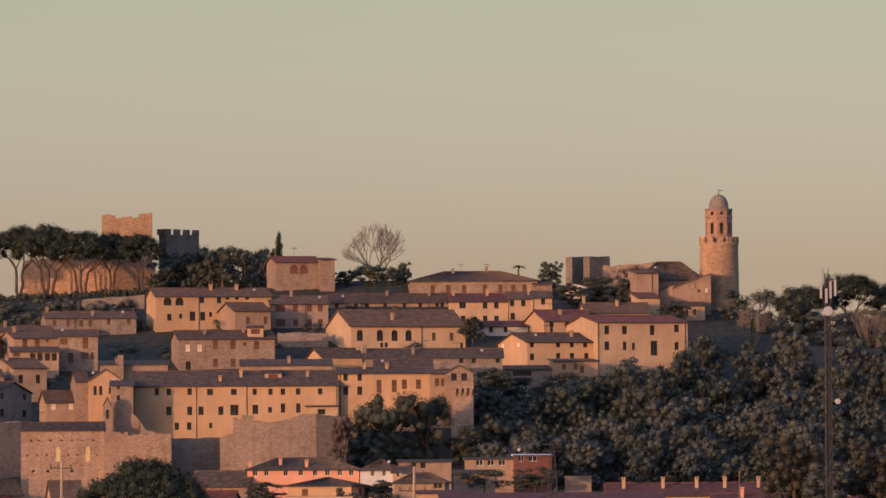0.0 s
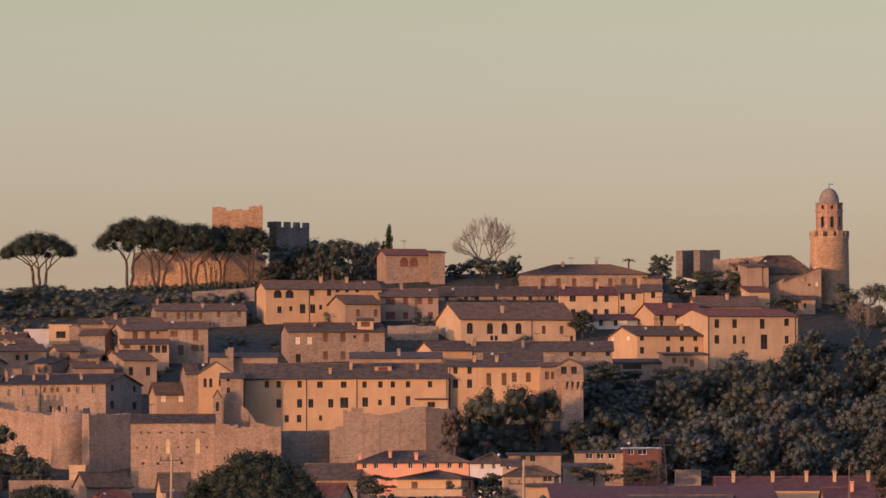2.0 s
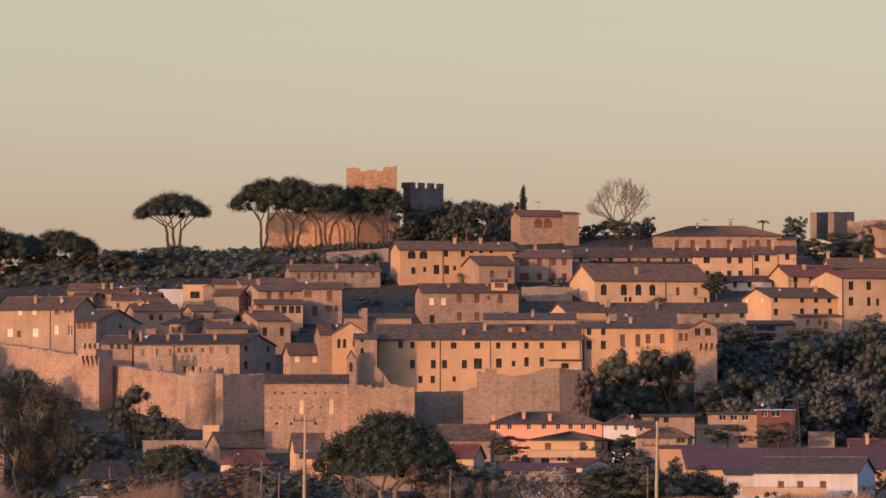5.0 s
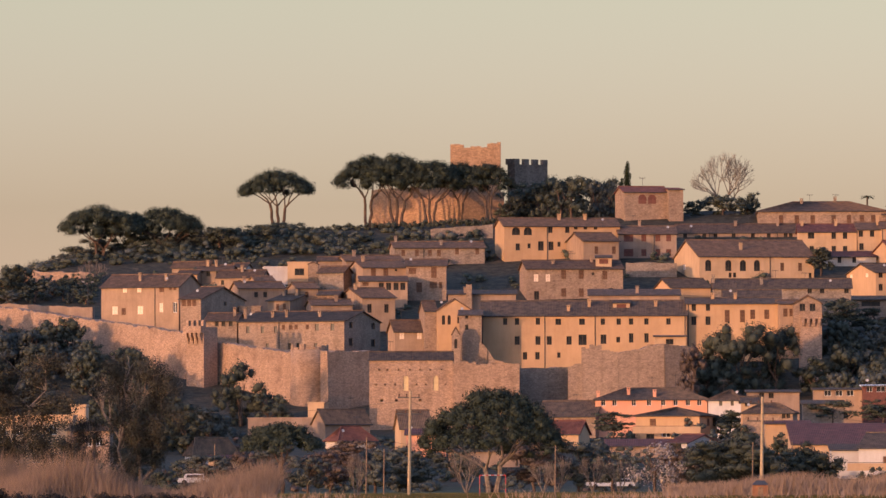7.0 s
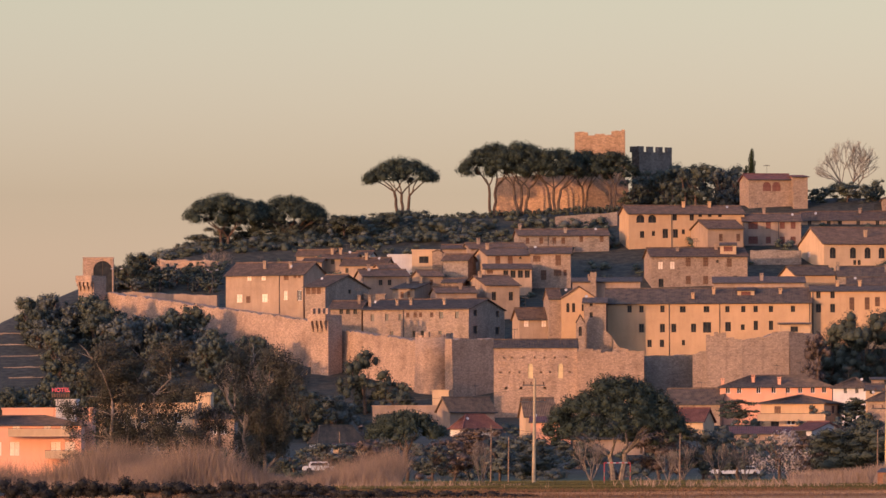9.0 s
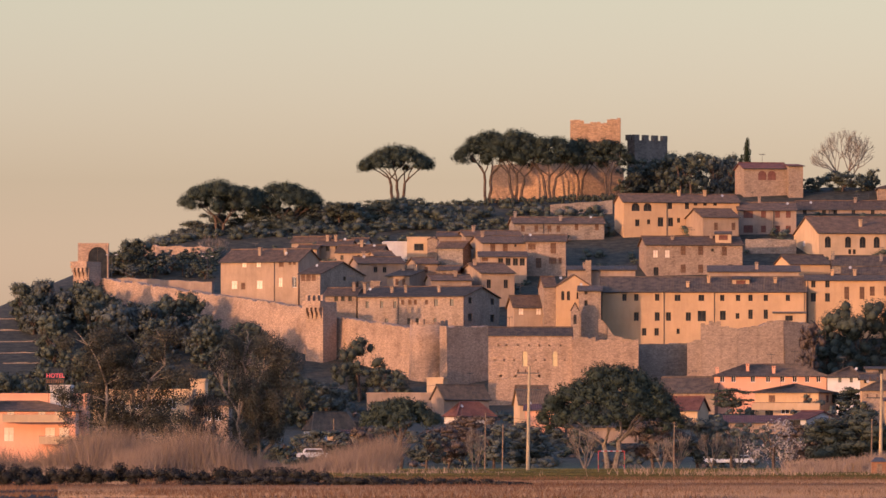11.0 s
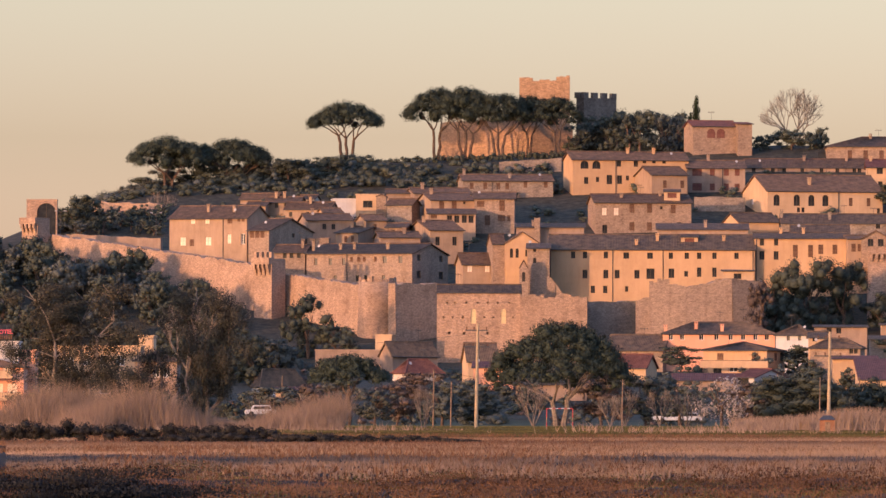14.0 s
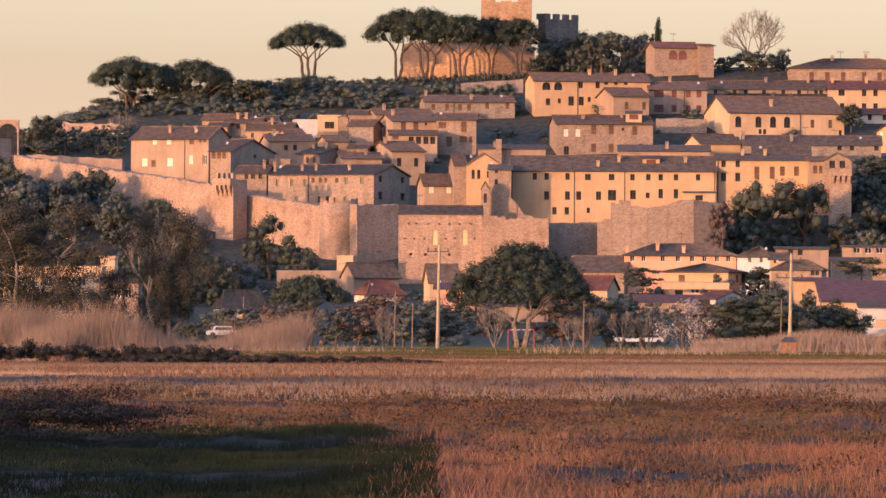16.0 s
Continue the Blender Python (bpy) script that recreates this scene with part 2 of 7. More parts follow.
def box(bm, x0, x1, y0, y1, z0, z1, taper=0.0):
    """A block; taper draws the top in on all sides."""
    t = taper
    b = [bm.verts.new(p) for p in ((x0, y0, z0), (x1, y0, z0), (x1, y1, z0), (x0, y1, z0))]
    c = [bm.verts.new(p) for p in ((x0 + t, y0 + t, z1), (x1 - t, y0 + t, z1), (x1 - t, y1 - t, z1), (x0 + t, y1 - t, z1))]
    bm.faces.new(b[::-1]), bm.faces.new(c)
    for i in range(4):
        j = (i + 1) % 4
        bm.faces.new((b[i], b[j], c[j], c[i]))


def tube(bm, a, b, ra, rb, n=6, cap=False):
    a, b = Vector(a), Vector(b)
    d = (b - a).normalized()
    u = d.orthogonal().normalized()
    v = d.cross(u)
    ring = []
    for p, r in ((a, ra), (b, rb)):
        ring.append([bm.verts.new(p + (u * math.cos(6.2832 * i / n) + v * math.sin(6.2832 * i / n)) * r) for i in range(n)])
    for i in range(n):
        j = (i + 1) % n
        bm.faces.new((ring[0][i], ring[0][j], ring[1][j], ring[1][i]))
    if cap:
        bm.faces.new(ring[1])
        bm.faces.new(ring[0][::-1])


def lathe(bm, profile, n=24, x=0, y=0):
    """Turns (radius, height) pairs round a vertical axis."""
    rings = []
    for r, z in profile:
        rings.append([bm.verts.new((x + r * math.cos(6.2832 * (i + 0.5) / n), y + r * math.sin(6.2832 * (i + 0.5) / n), z)) for i in range(n)])
    for a, b in zip(rings, rings[1:]):
        for i in range(n):
            j = (i + 1) % n
            bm.faces.new((a[i], a[j], b[j], b[i]))
    bm.faces.new(rings[-1])


def facade(bm, origin, along, width, height, holes, deep=0.3, top=None):
    """One outer wall face with real openings and their reveals. holes: (centre, middle height, width, height, style)."""
    o, a = Vector(origin), Vector(along)
    inward = Vector((-a.y, a.x, 0)) * deep
    rect = [(c - w / 2, c + w / 2, z - h / 2, z + h / 2, s) for c, z, w, h, s in holes]
    rect = [(a, b, c, min(e, height - 0.12), s) for a, b, c, e, s in rect]
    rect = [r for r in rect if r[3] - r[2] > 0.15 and r[0] > 0.05 and r[1] < width - 0.05 and r[3] < height - 0.02]
    xs = sorted({0, width, *[v for r in rect for v in r[:2]]})
    zs = sorted({-4.0, height, *[v for r in rect for v in r[2:4]]})

    def p(x, z, k=0.0):
        return o + a * x + Vector((0, 0, z)) + inward * k
    for x0, x1 in zip(xs, xs[1:]):
        run = None
        for z0, z1 in zip(zs, zs[1:]):
            mx, mz = (x0 + x1) / 2, (z0 + z1) / 2
            if any(r[0] < mx < r[1] and r[2] < mz < r[3] for r in rect):
                if run is not None:
                    quad(bm, p(x0, run), p(x1, run), p(x1, z0), p(x0, z0))
                run = None
            elif run is None:
                run = z0
        if run is not None:
            quad(bm, p(x0, run), p(x1, run), p(x1, height), p(x0, height))
    for x0, x1, z0, z1, s in rect:
        quad(bm, p(x0, z0), p(x1, z0), p(x1, z0, 1), p(x0, z0, 1))
        quad(bm, p(x0, z0), p(x0, z0, 1), p(x0, z1, 1), p(x0, z1))
        quad(bm, p(x1, z0), p(x1, z1), p(x1, z1, 1), p(x1, z0, 1))
        quad(bm, p(x0, z1), p(x0, z1, 1), p(x1, z1, 1), p(x1, z1))
        if s in "abc":
            r = (x1 - x0) / 2
            cx, zc = (x0 + x1) / 2, z1 - r
            for side in (-1, 1):
                arc = [(cx + side * r * math.cos(k * 0.3142), zc + r * math.sin(k * 0.3142)) for k in range(6)]
                for (ax, az), (bx, bz) in zip(arc, arc[1:]):
                    tri = [p(ax, az), p(bx, bz), p(cx + side * r, z1)]
                    quad(bm, *(tri if side > 0 else tri[::-1]))
                    quad(bm, p(ax, az), p(ax, az, 1), p(bx, bz, 1), p(bx, bz))
    return rect


WINDOWS = {}


def window(parent, m, w, h, style):
    """Frame, pane and shutters of one opening; alike sizes share their meshes."""
    key = (round(w, 1), round(h, 1), style)
    w, h = key[0], key[1]
    if key not in WINDOWS:
        f, g, s = bmesh.new(), bmesh.new(), bmesh.new()
        t = 0.07
        for x0, x1, z0, z1 in ((-w / 2, -w / 2 + t, -h / 2, h / 2), (w / 2 - t, w / 2, -h / 2, h / 2), (-w / 2 + t, w / 2 - t, -h / 2, -h / 2 + t),
                               (-w / 2 + t, w / 2 - t, h / 2 - t, h / 2), (-t / 2, t / 2, -h / 2 + t, h / 2 - t)):
            box(f, x0, x1, 0.20, 0.26, z0, z1)
        box(g, -w / 2, w / 2, 0.24, 0.25, -h / 2, h / 2)
        if style in "bc":
            box(s, -w / 4, w / 4, 0.12, 0.16, -h / 2, h / 2)
        if style in "spr":
            for x0 in (-w / 4 + 0.02,):
                x1 = x0 + w / 2 - 0.04
                box(s, x0, x1, 0.06, 0.09, -h / 2 + 0.02, h / 2 - 0.02)
                k = int(h / 0.16)
                for i in range(k):
                    z = -h / 2 + 0.08 + i * 0.16
                    box(s, x0 + 0.05, x1 - 0.05, 0.035, 0.06, z, z + 0.09)
        if style == "l":
            box(s, -w / 4, w / 4, -0.07, -0.03, -h / 2, h / 2)
        mats = {"s": SHUTTER, "p": PALESHUTTER, "r": REDBLIND, "l": SHUTTER, "b": LITFILL, "c": REDBLIND}
        made = []
        for nm, bm, ma in (("window", f, WHITEFRAME if style == "w" else FRAME), ("pane", g, GLASS), ("shutter", s, mats.get(style))):
            me = None
            if len(bm.verts):
                me = bpy.data.meshes.new(nm)
                bm.to_mesh(me)
                me.materials.append(ma)
            bm.free()
            made.append(me)
        WINDOWS[key] = made
    f, g, s = WINDOWS[key]
    ob = part("window", f, None, parent)
    ob.matrix_basis = m
    part("pane", g, None, ob)
    if s:
        at = 0.77 * w if style == "l" else w / 4
        for sx in (-at, at):
            leaf = part("shutter", s, None, ob)
            leaf.location = (sx, 0, 0)
    return ob


def slope(bm, e0, e1, r1, r0, rib=0.30, thick=0.16):
    """A tiled roof slope from the eave e0-e1 up to the ridge r0-r1, with raised rows of cover tiles."""
    e0, e1, r1, r0 = (Vector(v) for v in (e0, e1, r1, r0))
    n = max(2, int((e1 - e0).length / rib)) * 2
    nrm = (e1 - e0).cross(r0 - e0)
    if nrm.length < 1e-6:
        nrm = (e1 - e0).cross(r1 - e0)
    nrm.normalize()
    if nrm.z < 0:
        nrm = -nrm
    top = []
    for i in range(n + 1):
        k = i / n
        lift = nrm * (0.08 if i % 2 else 0.0)
        top.append((bm.verts.new(e0.lerp(e1, k) + lift), bm.verts.new(r0.lerp(r1, k) + lift)))
    for (a, b), (c, d) in zip(top, top[1:]):
        bm.faces.new((a, c, d, b))
    low = [bm.verts.new(v - nrm * thick) for v in (e0, e1, r1, r0)]
    bm.faces.new(low[::-1])
    edge = [bm.verts.new(v) for v in (e0, e1, r1, r0)]
    for i in (0, 1, 3):
        j = (i + 1) % 4
        bm.faces.new((low[i], low[j], edge[j], edge[i]))


def chimney(parent, x, y, z, h=0.6, w=0.55, wall=None):
    bm = bmesh.new()
    box(bm, x - w / 2, x + w / 2, y - w / 2, y + w / 2, z - 1.4, z + h)
    box(bm, x - w / 2 - 0.1, x + w / 2 + 0.1, y - w / 2 - 0.1, y + w / 2 + 0.1, z + h, z + h + 0.12)
    for sx in (-1, 1):
        box(bm, x + sx * w * 0.32 - 0.08, x + sx * w * 0.32 + 0.08, y - w / 2, y + w / 2, z + h + 0.12, z + h + 0.38)
    box(bm, x - w / 2 - 0.12, x + w / 2 + 0.12, y - w / 2 - 0.1, y + w / 2 + 0.1, z + h + 0.38, z + h + 0.48)
    return part("chimney", bm, wall or STONE, parent)


def house(label, x, y, z, w, d, h, turn=0, roof="gable", rise=2.0, wall=None, tiles=None, front=(), left=(), right=(),
          stacks=(), over=0.35, pipes=(), name="house", category="house", skirt=None):
    """A building whose front runs from its own origin along x. front, left, right: rows of openings (height, width, height, style, centres)."""
    hs = thing(name, pose(x, y, z, 0, 0, turn), label, category)
    wall, tiles = wall or STONE, tiles or TILE
    bm = bmesh.new()
    spread = {}
    for side, rows in (("front", front), ("left", left), ("right", right)):
        spread[side] = [(c, zz, ww, hh, s) for zz, ww, hh, s, cs in rows for c in cs]
    hl = h + (rise if roof == "back" else 0)
    opened = {"front": facade(bm, (0, 0, 0), (1, 0, 0), w, h, spread["front"]),
              "left": facade(bm, (0, d, 0), (0, -1, 0), d, h, spread["left"]),
              "right": facade(bm, (w, 0, 0), (0, 1, 0), d, h, spread["right"])}
    quad(bm, (w, d, -4), (0, d, -4), (0, d, hl), (w, d, hl))
    if roof == "gable":
        for xx, s in ((0, 1), (w, -1)):
            tri = [(xx, d, h), (xx, 0, h), (xx, d / 2, h + rise)]
            quad(bm, *tri[::s])
    elif roof == "cross":
        for yy, s in ((0, 1), (d, -1)):
            tri = [(0, yy, h), (w, yy, h), (w / 2, yy, h + rise)]
            quad(bm, *tri[::s])
    elif roof == "rise":
        quad(bm, (0, 0, h), (w, 0, h), (w, 0, h + rise))
        quad(bm, (w, d, h), (0, d, h), (w, d, h + rise))
        quad(bm, (w, 0, h), (w, d, h), (w, d, h + rise), (w, 0, h + rise))
    elif roof == "back":
        for xx, s in ((0, 1), (w, -1)):
            tri = [(xx, d, h), (xx, 0, h), (xx, d, h + rise)]
            quad(bm, *tri[::s])
    part("wall", bm, wall, hs)
    bm = bmesh.new()
    o = over
    if roof == "gable":
        k = rise / (d / 2) * o
        slope(bm, (-o, -o, h - k), (w + o, -o, h - k), (w + o, d / 2, h + rise), (-o, d / 2, h + rise))
        slope(bm, (w + o, d + o, h - k), (-o, d + o, h - k), (-o, d / 2, h + rise), (w + o, d / 2, h + rise))
        tube(bm, (-o, d / 2, h + rise + 0.06), (w + o, d / 2, h + rise + 0.06), 0.16, 0.16, 6)
    elif roof == "cross":
        k = rise / (w / 2) * o
        slope(bm, (-o, d + o, h - k), (-o, -o, h - k), (w / 2, -o, h + rise), (w / 2, d + o, h + rise))
        slope(bm, (w + o, -o, h - k), (w + o, d + o, h - k), (w / 2, d + o, h + rise), (w / 2, -o, h + rise))
    elif roof == "back":
        k = rise / d * o
        slope(bm, (-o, -o, h - k), (w + o, -o, h - k), (w + o, d + o, h + rise + k), (-o, d + o, h + rise + k))
    elif roof == "rise":
        slope(bm, (-o, d + o, h - rise / w * o), (-o, -o, h - rise / w * o), (w + o, -o, h + rise), (w + o, d + o, h + rise))
    elif roof == "hip":
        e = min(d / 2, w / 2 - 0.3)
        k = rise / (d / 2) * o
        a, b = (e, d / 2, h + rise), (w - e, d / 2, h + rise)
        c = [(-o, -o, h - k), (w + o, -o, h - k), (w + o, d + o, h - k), (-o, d + o, h - k)]
        slope(bm, c[0], c[1], b, a)
        slope(bm, c[2], c[3], a, b)
        slope(bm, c[3], c[0], a, a)
        slope(bm, c[1], c[2], b, b)
        for q, r in ((c[0], a), (c[1], b), (a, b)):
            tube(bm, q, r, 0.15, 0.15, 6)
    else:
        box(bm, -o * 0.4, w + o * 0.4, -o * 0.4, d + o * 0.4, h, h + 0.25)
    part("roof", bm, tiles if roof != "flat" else wall, hs)
    place = {"front": lambda c, zz: pose(c, 0, zz), "left": lambda c, zz: pose(0, d - c, zz, 0, 0, -90), "right": lambda c, zz: pose(w, c, zz, 0, 0, 90)}
    for side, rect in opened.items():
        for x0, x1, z0, z1, s in rect:
            if s == "h":
                continue
            window(hs, place[side]((x0 + x1) / 2, (z0 + z1) / 2), x1 - x0, z1 - z0, s)
    for cx, cy, cz in stacks:
        chimney(hs, cx, cy, h + cz, wall=wall)
    pick = random.Random(label + str(x))
    if roof in ("gable", "hip") and w > 6 and pick.random() < 0.7:
        for _ in range(1 + int(w / 18)):
            bm = bmesh.new()
            ax, az = pick.uniform(0.2, 0.8) * w, h + rise
            tall = pick.uniform(1.2, 2.4)
            tube(bm, (ax, d / 2, az - 0.5), (ax, d / 2, az + tall), 0.035, 0.03, 5)
            box(bm, ax - 0.7, ax + 0.6, d / 2 - 0.03, d / 2 + 0.03, az + tall - 0.12, az + tall - 0.06)
            for i in range(6):
                box(bm, ax - 0.65 + i * 0.24, ax - 0.62 + i * 0.24, d / 2 - 0.03, d / 2 + 0.03, az + tall - 0.3, az + tall + 0.12)
            part("aerial", bm, STEEL, hs)
    if y > 1280 and w > 4 and roof != "flat" and pick.random() < 0.3:
        dx, dz = pick.choice((0.12, 0.85)) * w, h + rise * 0.25
        bm = bmesh.new()
        lathe(bm, [(0.03, -0.1), (0.2, -0.04), (0.28, 0.0), (0.26, 0.02), (0.02, -0.03)], 12)
        bmesh.ops.rotate(bm, verts=bm.verts, cent=(0, 0, 0), matrix=Matrix.Rotation(radians(65), 3, "X"))
        bmesh.ops.translate(bm, verts=bm.verts, vec=(dx, -0.1, dz + 0.9))
        dish = part("satellite_dish", bm, DISH, hs, "white satellite dish")
        bm = bmesh.new()
        tube(bm, (dx, 0.1, dz - 0.9), (dx, 0.05, dz + 0.9), 0.03, 0.03, 5)
        part("bracket", bm, STEEL, dish)
    for px in pipes:
        bm = bmesh.new()
        tube(bm, (px, -0.1, -3), (px, -0.1, h), 0.07, 0.07, 6)
        part("downpipe", bm, STEEL, hs)
    if roof in ("gable", "hip", "back"):
        bm = bmesh.new()
        k = rise / (d if roof == "back" else d / 2) * o
        tube(bm, (-o, -o - 0.06, h - k - 0.05), (w + o, -o - 0.06, h - k - 0.05), 0.09, 0.09, 6)
        part("gutter", bm, STEEL, hs)
    return hs


def cut_wall(name, label, category, x, y, z, w, d, h, turn=0, material=None, merlons=0, notch=(), top=0.0, corbels=0, lean=0.0, kind=""):
    """A plain masonry block: battlements, a ragged top, corbels under the parapet and a sloping foot where it has them."""
    rng = random.Random(name + str(x))
    o = thing(name, pose(x, y, z, 0, 0, turn), label, category, "", kind)
    bm = bmesh.new()
    old = name in ("town_wall", "ruin", "ruined_church", "castle_tower") and material is not SHADESTONE
    n = max(2, int(w / (0.7 if old else 1.2)))
    pts = []
    for i in range(n + 1):
        zz = h + top * i / n
        for a, c, dz in notch:
            if a <= w * (i + 0.5) / n <= c:
                zz += dz
        pts.append((w * i / n, zz + rng.uniform(-0.12, 0.12) * (1.8 if old else 1.0)))
    for (xa, za), (xb, zb) in zip(pts, pts[1:]):
        zm = (za + zb) / 2 if not notch else za
        quad(bm, (xa, -lean, -5), (xb, -lean, -5), (xb, 0, zm if notch else zb), (xa, 0, za))
        quad(bm, (xb, d, -5), (xa, d, -5), (xa, d, za), (xb, d, zm if notch else zb))
        quad(bm, (xa, 0, za), (xb, 0, zm if notch else zb), (xb, d, zm if notch else zb), (xa, d, za))
        if notch:
            quad(bm, (xb, 0, min(za, zb) - 0.5), (xb, d, min(za, zb) - 0.5), (xb, d, max(za, zb)), (xb, 0, max(za, zb)))
    quad(bm, (0, d, -5), (0, -lean, -5), (0, 0, pts[0][1]), (0, d, pts[0][1]))
    quad(bm, (w, -lean, -5), (w, d, -5), (w, d, pts[-1][1]), (w, 0, pts[-1][1]))
    part("wall", bm, material or WALLSTONE, o)
    if merlons:
        step = w / (2 * merlons - 1)
        for i in range(merlons):
            bm = bmesh.new()
            box(bm, i * step * 2, i * step * 2 + step, -0.05, 0.7, h - 0.1, h + 1.15)
            part("merlon", bm, material or WALLSTONE, o)
        k = max(2, round(d / (2 * step)))
        for i in range(1, k):
            bm = bmesh.new()
            box(bm, -0.02, 0.7, d * i / k, d * i / k + step, h - 0.1, h + 1.15)
            part("merlon", bm, material or WALLSTONE, o)
    for i in range(corbels):
        bm = bmesh.new()
        cx = w * (i + 0.5) / corbels
        box(bm, cx - 0.28, cx + 0.28, -0.9, 0.1, h - 2.0, h - 1.2)
        box(bm, cx - 0.24, cx + 0.24, -0.55, 0.1, h - 2.6, h - 2.0)
        box(bm, cx - 0.2, cx + 0.2, -0.25, 0.1, h - 3.2, h - 2.6)
        part("corbel", bm, material or WALLSTONE, o)
    if corbels:
        bm = bmesh.new()
        box(bm, -0.05, w + 0.05, -0.95, 0.2, h - 1.2, h + 0.1)
        part("parapet", bm, material or WALLSTONE, o)
    return o


# ---------------------------------------------------------------- plants
def unit(v):
    return v / (np.linalg.norm(v, axis=-1, keepdims=True) + 1e-9)


def ball(level):
    bm = bmesh.new()
    bmesh.ops.create_icosphere(bm, subdivisions=level, radius=1.0)
    co = np.array([v.co[:] for v in bm.verts])
    tri = np.array([[v.index for v in f.verts] for f in bm.faces])
    bm.free()
    return co, tri


BALL, BALL_FACES = ball(1)


def leaf_mesh(name, pts, nrm, size, material, flat=0.5, tall=1.0, seed=0, blobs=(), core=0.58, rough=0.17):
    """A crown in one mesh: small folded leaf sprays, and where blobs are given the dense dark growth inside them."""
    g = np.random.default_rng(seed)
    n = len(pts)
    d = unit(nrm + g.normal(0, flat, (n, 3)))
    u = unit(np.cross(d, g.normal(0, 1, (n, 3))))
    v = np.cross(d, u)
    s = size * g.uniform(0.55, 1.3, (n, 1))
    q = [np.stack([pts - u * s, pts - v * s * 0.7 * tall + d * s * 0.35, pts + u * s, pts + v * s * 0.7 * tall + d * s * 0.35], 1).reshape(-1, 3)]
    i = np.arange(n * 4).reshape(n, 4)
    faces = [i[:, [0, 1, 2]], i[:, [0, 2, 3]]]
    co, tri = BALL, BALL_FACES
    at = n * 4
    for bx, by, bz, rx, ry, rz in blobs:
        r = np.array((rx, ry, rz))
        p = co * r * core
        k = 6.283 / (min(rx, ry, rz) * np.array((0.9, 0.5, 0.28)))
        ph = g.uniform(0, 6.28, (3, 3))
        f = sum(w * np.sin(p[:, 0] * kk + a) * np.sin(p[:, 1] * kk + b) + w * 0.7 * np.sin(p[:, 2] * kk * 1.1 + c + p[:, 0] * kk * 0.4)
                for kk, w, (a, b, c) in zip(k, (1.0, 0.8, 0.5), ph))
        p = p * (1 + rough * 0.6 * f[:, None] + g.normal(0, rough * 0.12, (len(co), 1)))
        q.append(p + np.array((bx, by, bz)))
        faces.append(tri + at)
        at += len(co)
    q, faces = np.concatenate(q), np.concatenate(faces)
    me = bpy.data.meshes.new(name)
    me.vertices.add(len(q))
    me.vertices.foreach_set("co", q.reshape(-1))
    me.loops.add(len(faces) * 3)
    me.loops.foreach_set("vertex_index", faces.reshape(-1))
    me.polygons.add(len(faces))
    me.polygons.foreach_set("loop_start", np.arange(len(faces)) * 3)
    me.update(calc_edges=True)
    me.materials.append(material)
    soft = np.empty(len(q) * 3)
    me.vertex_normals.foreach_get("vector", soft)
    soft = soft.reshape(-1, 3)
    soft[:n * 4] = np.repeat(unit(nrm + 0.25 * (d - nrm)), 4, axis=0)
    me.normals_split_custom_set_from_vertices(soft)
    return me


def lumps(blobs, per, seed=0, inner=0.25, floor=-0.55):
    """Points over a set of uneven lumps (x, y, z, rx, ry, rz), with outward directions."""
    g = np.random.default_rng(seed)
    P, N = [], []
    for bx, by, bz, rx, ry, rz in blobs:
        n = max(20, int(per * (rx * ry + rx * rz + ry * rz) / 3))
        d = g.normal(0, 1, (n, 3))
        d /= np.linalg.norm(d, axis=1)[:, None]
        d = d[d[:, 2] > floor]
        r = 1 - np.abs(g.normal(0, inner, (len(d), 1)))
        wob = 1 + 0.12 * np.sin(d[:, :1] * 7 + bx) * np.cos(d[:, 2:] * 6 + by)
        P.append(np.array((bx, by, bz)) + d * np.array((rx, ry, rz)) * r * wob)
        N.append(d)
    return np.concatenate(P), np.concatenate(N)


def broken(blobs, parts, seed=0, low=0.34, high=0.62):
    """Breaks each lump into smaller ones of uneven size, so that the outline is ragged and lets light through."""
    g = random.Random(seed)
    out = []
    for bx, by, bz, rx, ry, rz in blobs:
        for _ in range(parts):
            d = Vector((g.gauss(0, 1), g.gauss(0, 1), g.gauss(0, 1))).normalized() * g.uniform(0.35, 0.8)
            k = g.uniform(low, high)
            out.append((bx + d.x * rx, by + d.y * ry, bz + d.z * rz, rx * k, ry * k, rz * k))
    return out


def fit_box(me, x0, x1, z0, z1):
    """Scales a mesh sideways and upright to the given extent."""
    co = np.empty(len(me.vertices) * 3)
    me.vertices.foreach_get("co", co)
    co = co.reshape(-1, 3)
    ax, bx = np.percentile(co[:, 0], (0.3, 99.7))
    az, bz = np.percentile(co[:, 2], (0.3, 99.7))
    co[:, 0] = x0 + (co[:, 0] - ax) * (x1 - x0) / (bx - ax)
    co[:, 2] = z0 + (co[:, 2] - az) * (z1 - z0) / (bz - az)
    me.vertices.foreach_set("co", co.reshape(-1))
    me.update()
    return me


def limb(bm, a, b, ra, rb, rng, bend=0.12, steps=4, n=6):
    a, b = Vector(a), Vector(b)
    pts = [a]
    L = (b - a).length
    for i in range(1, steps):
        k = i / steps
        pts.append(a.lerp(b, k) + Vector((rng.uniform(-1, 1), rng.uniform(-1, 1), rng.uniform(-0.4, 0.4))) * bend * L * 0.35)
    pts.append(b)
    for i in range(steps):
        tube(bm, pts[i], pts[i + 1], ra + (rb - ra) * i / steps, ra + (rb - ra) * (i + 1) / steps, n)
    return pts


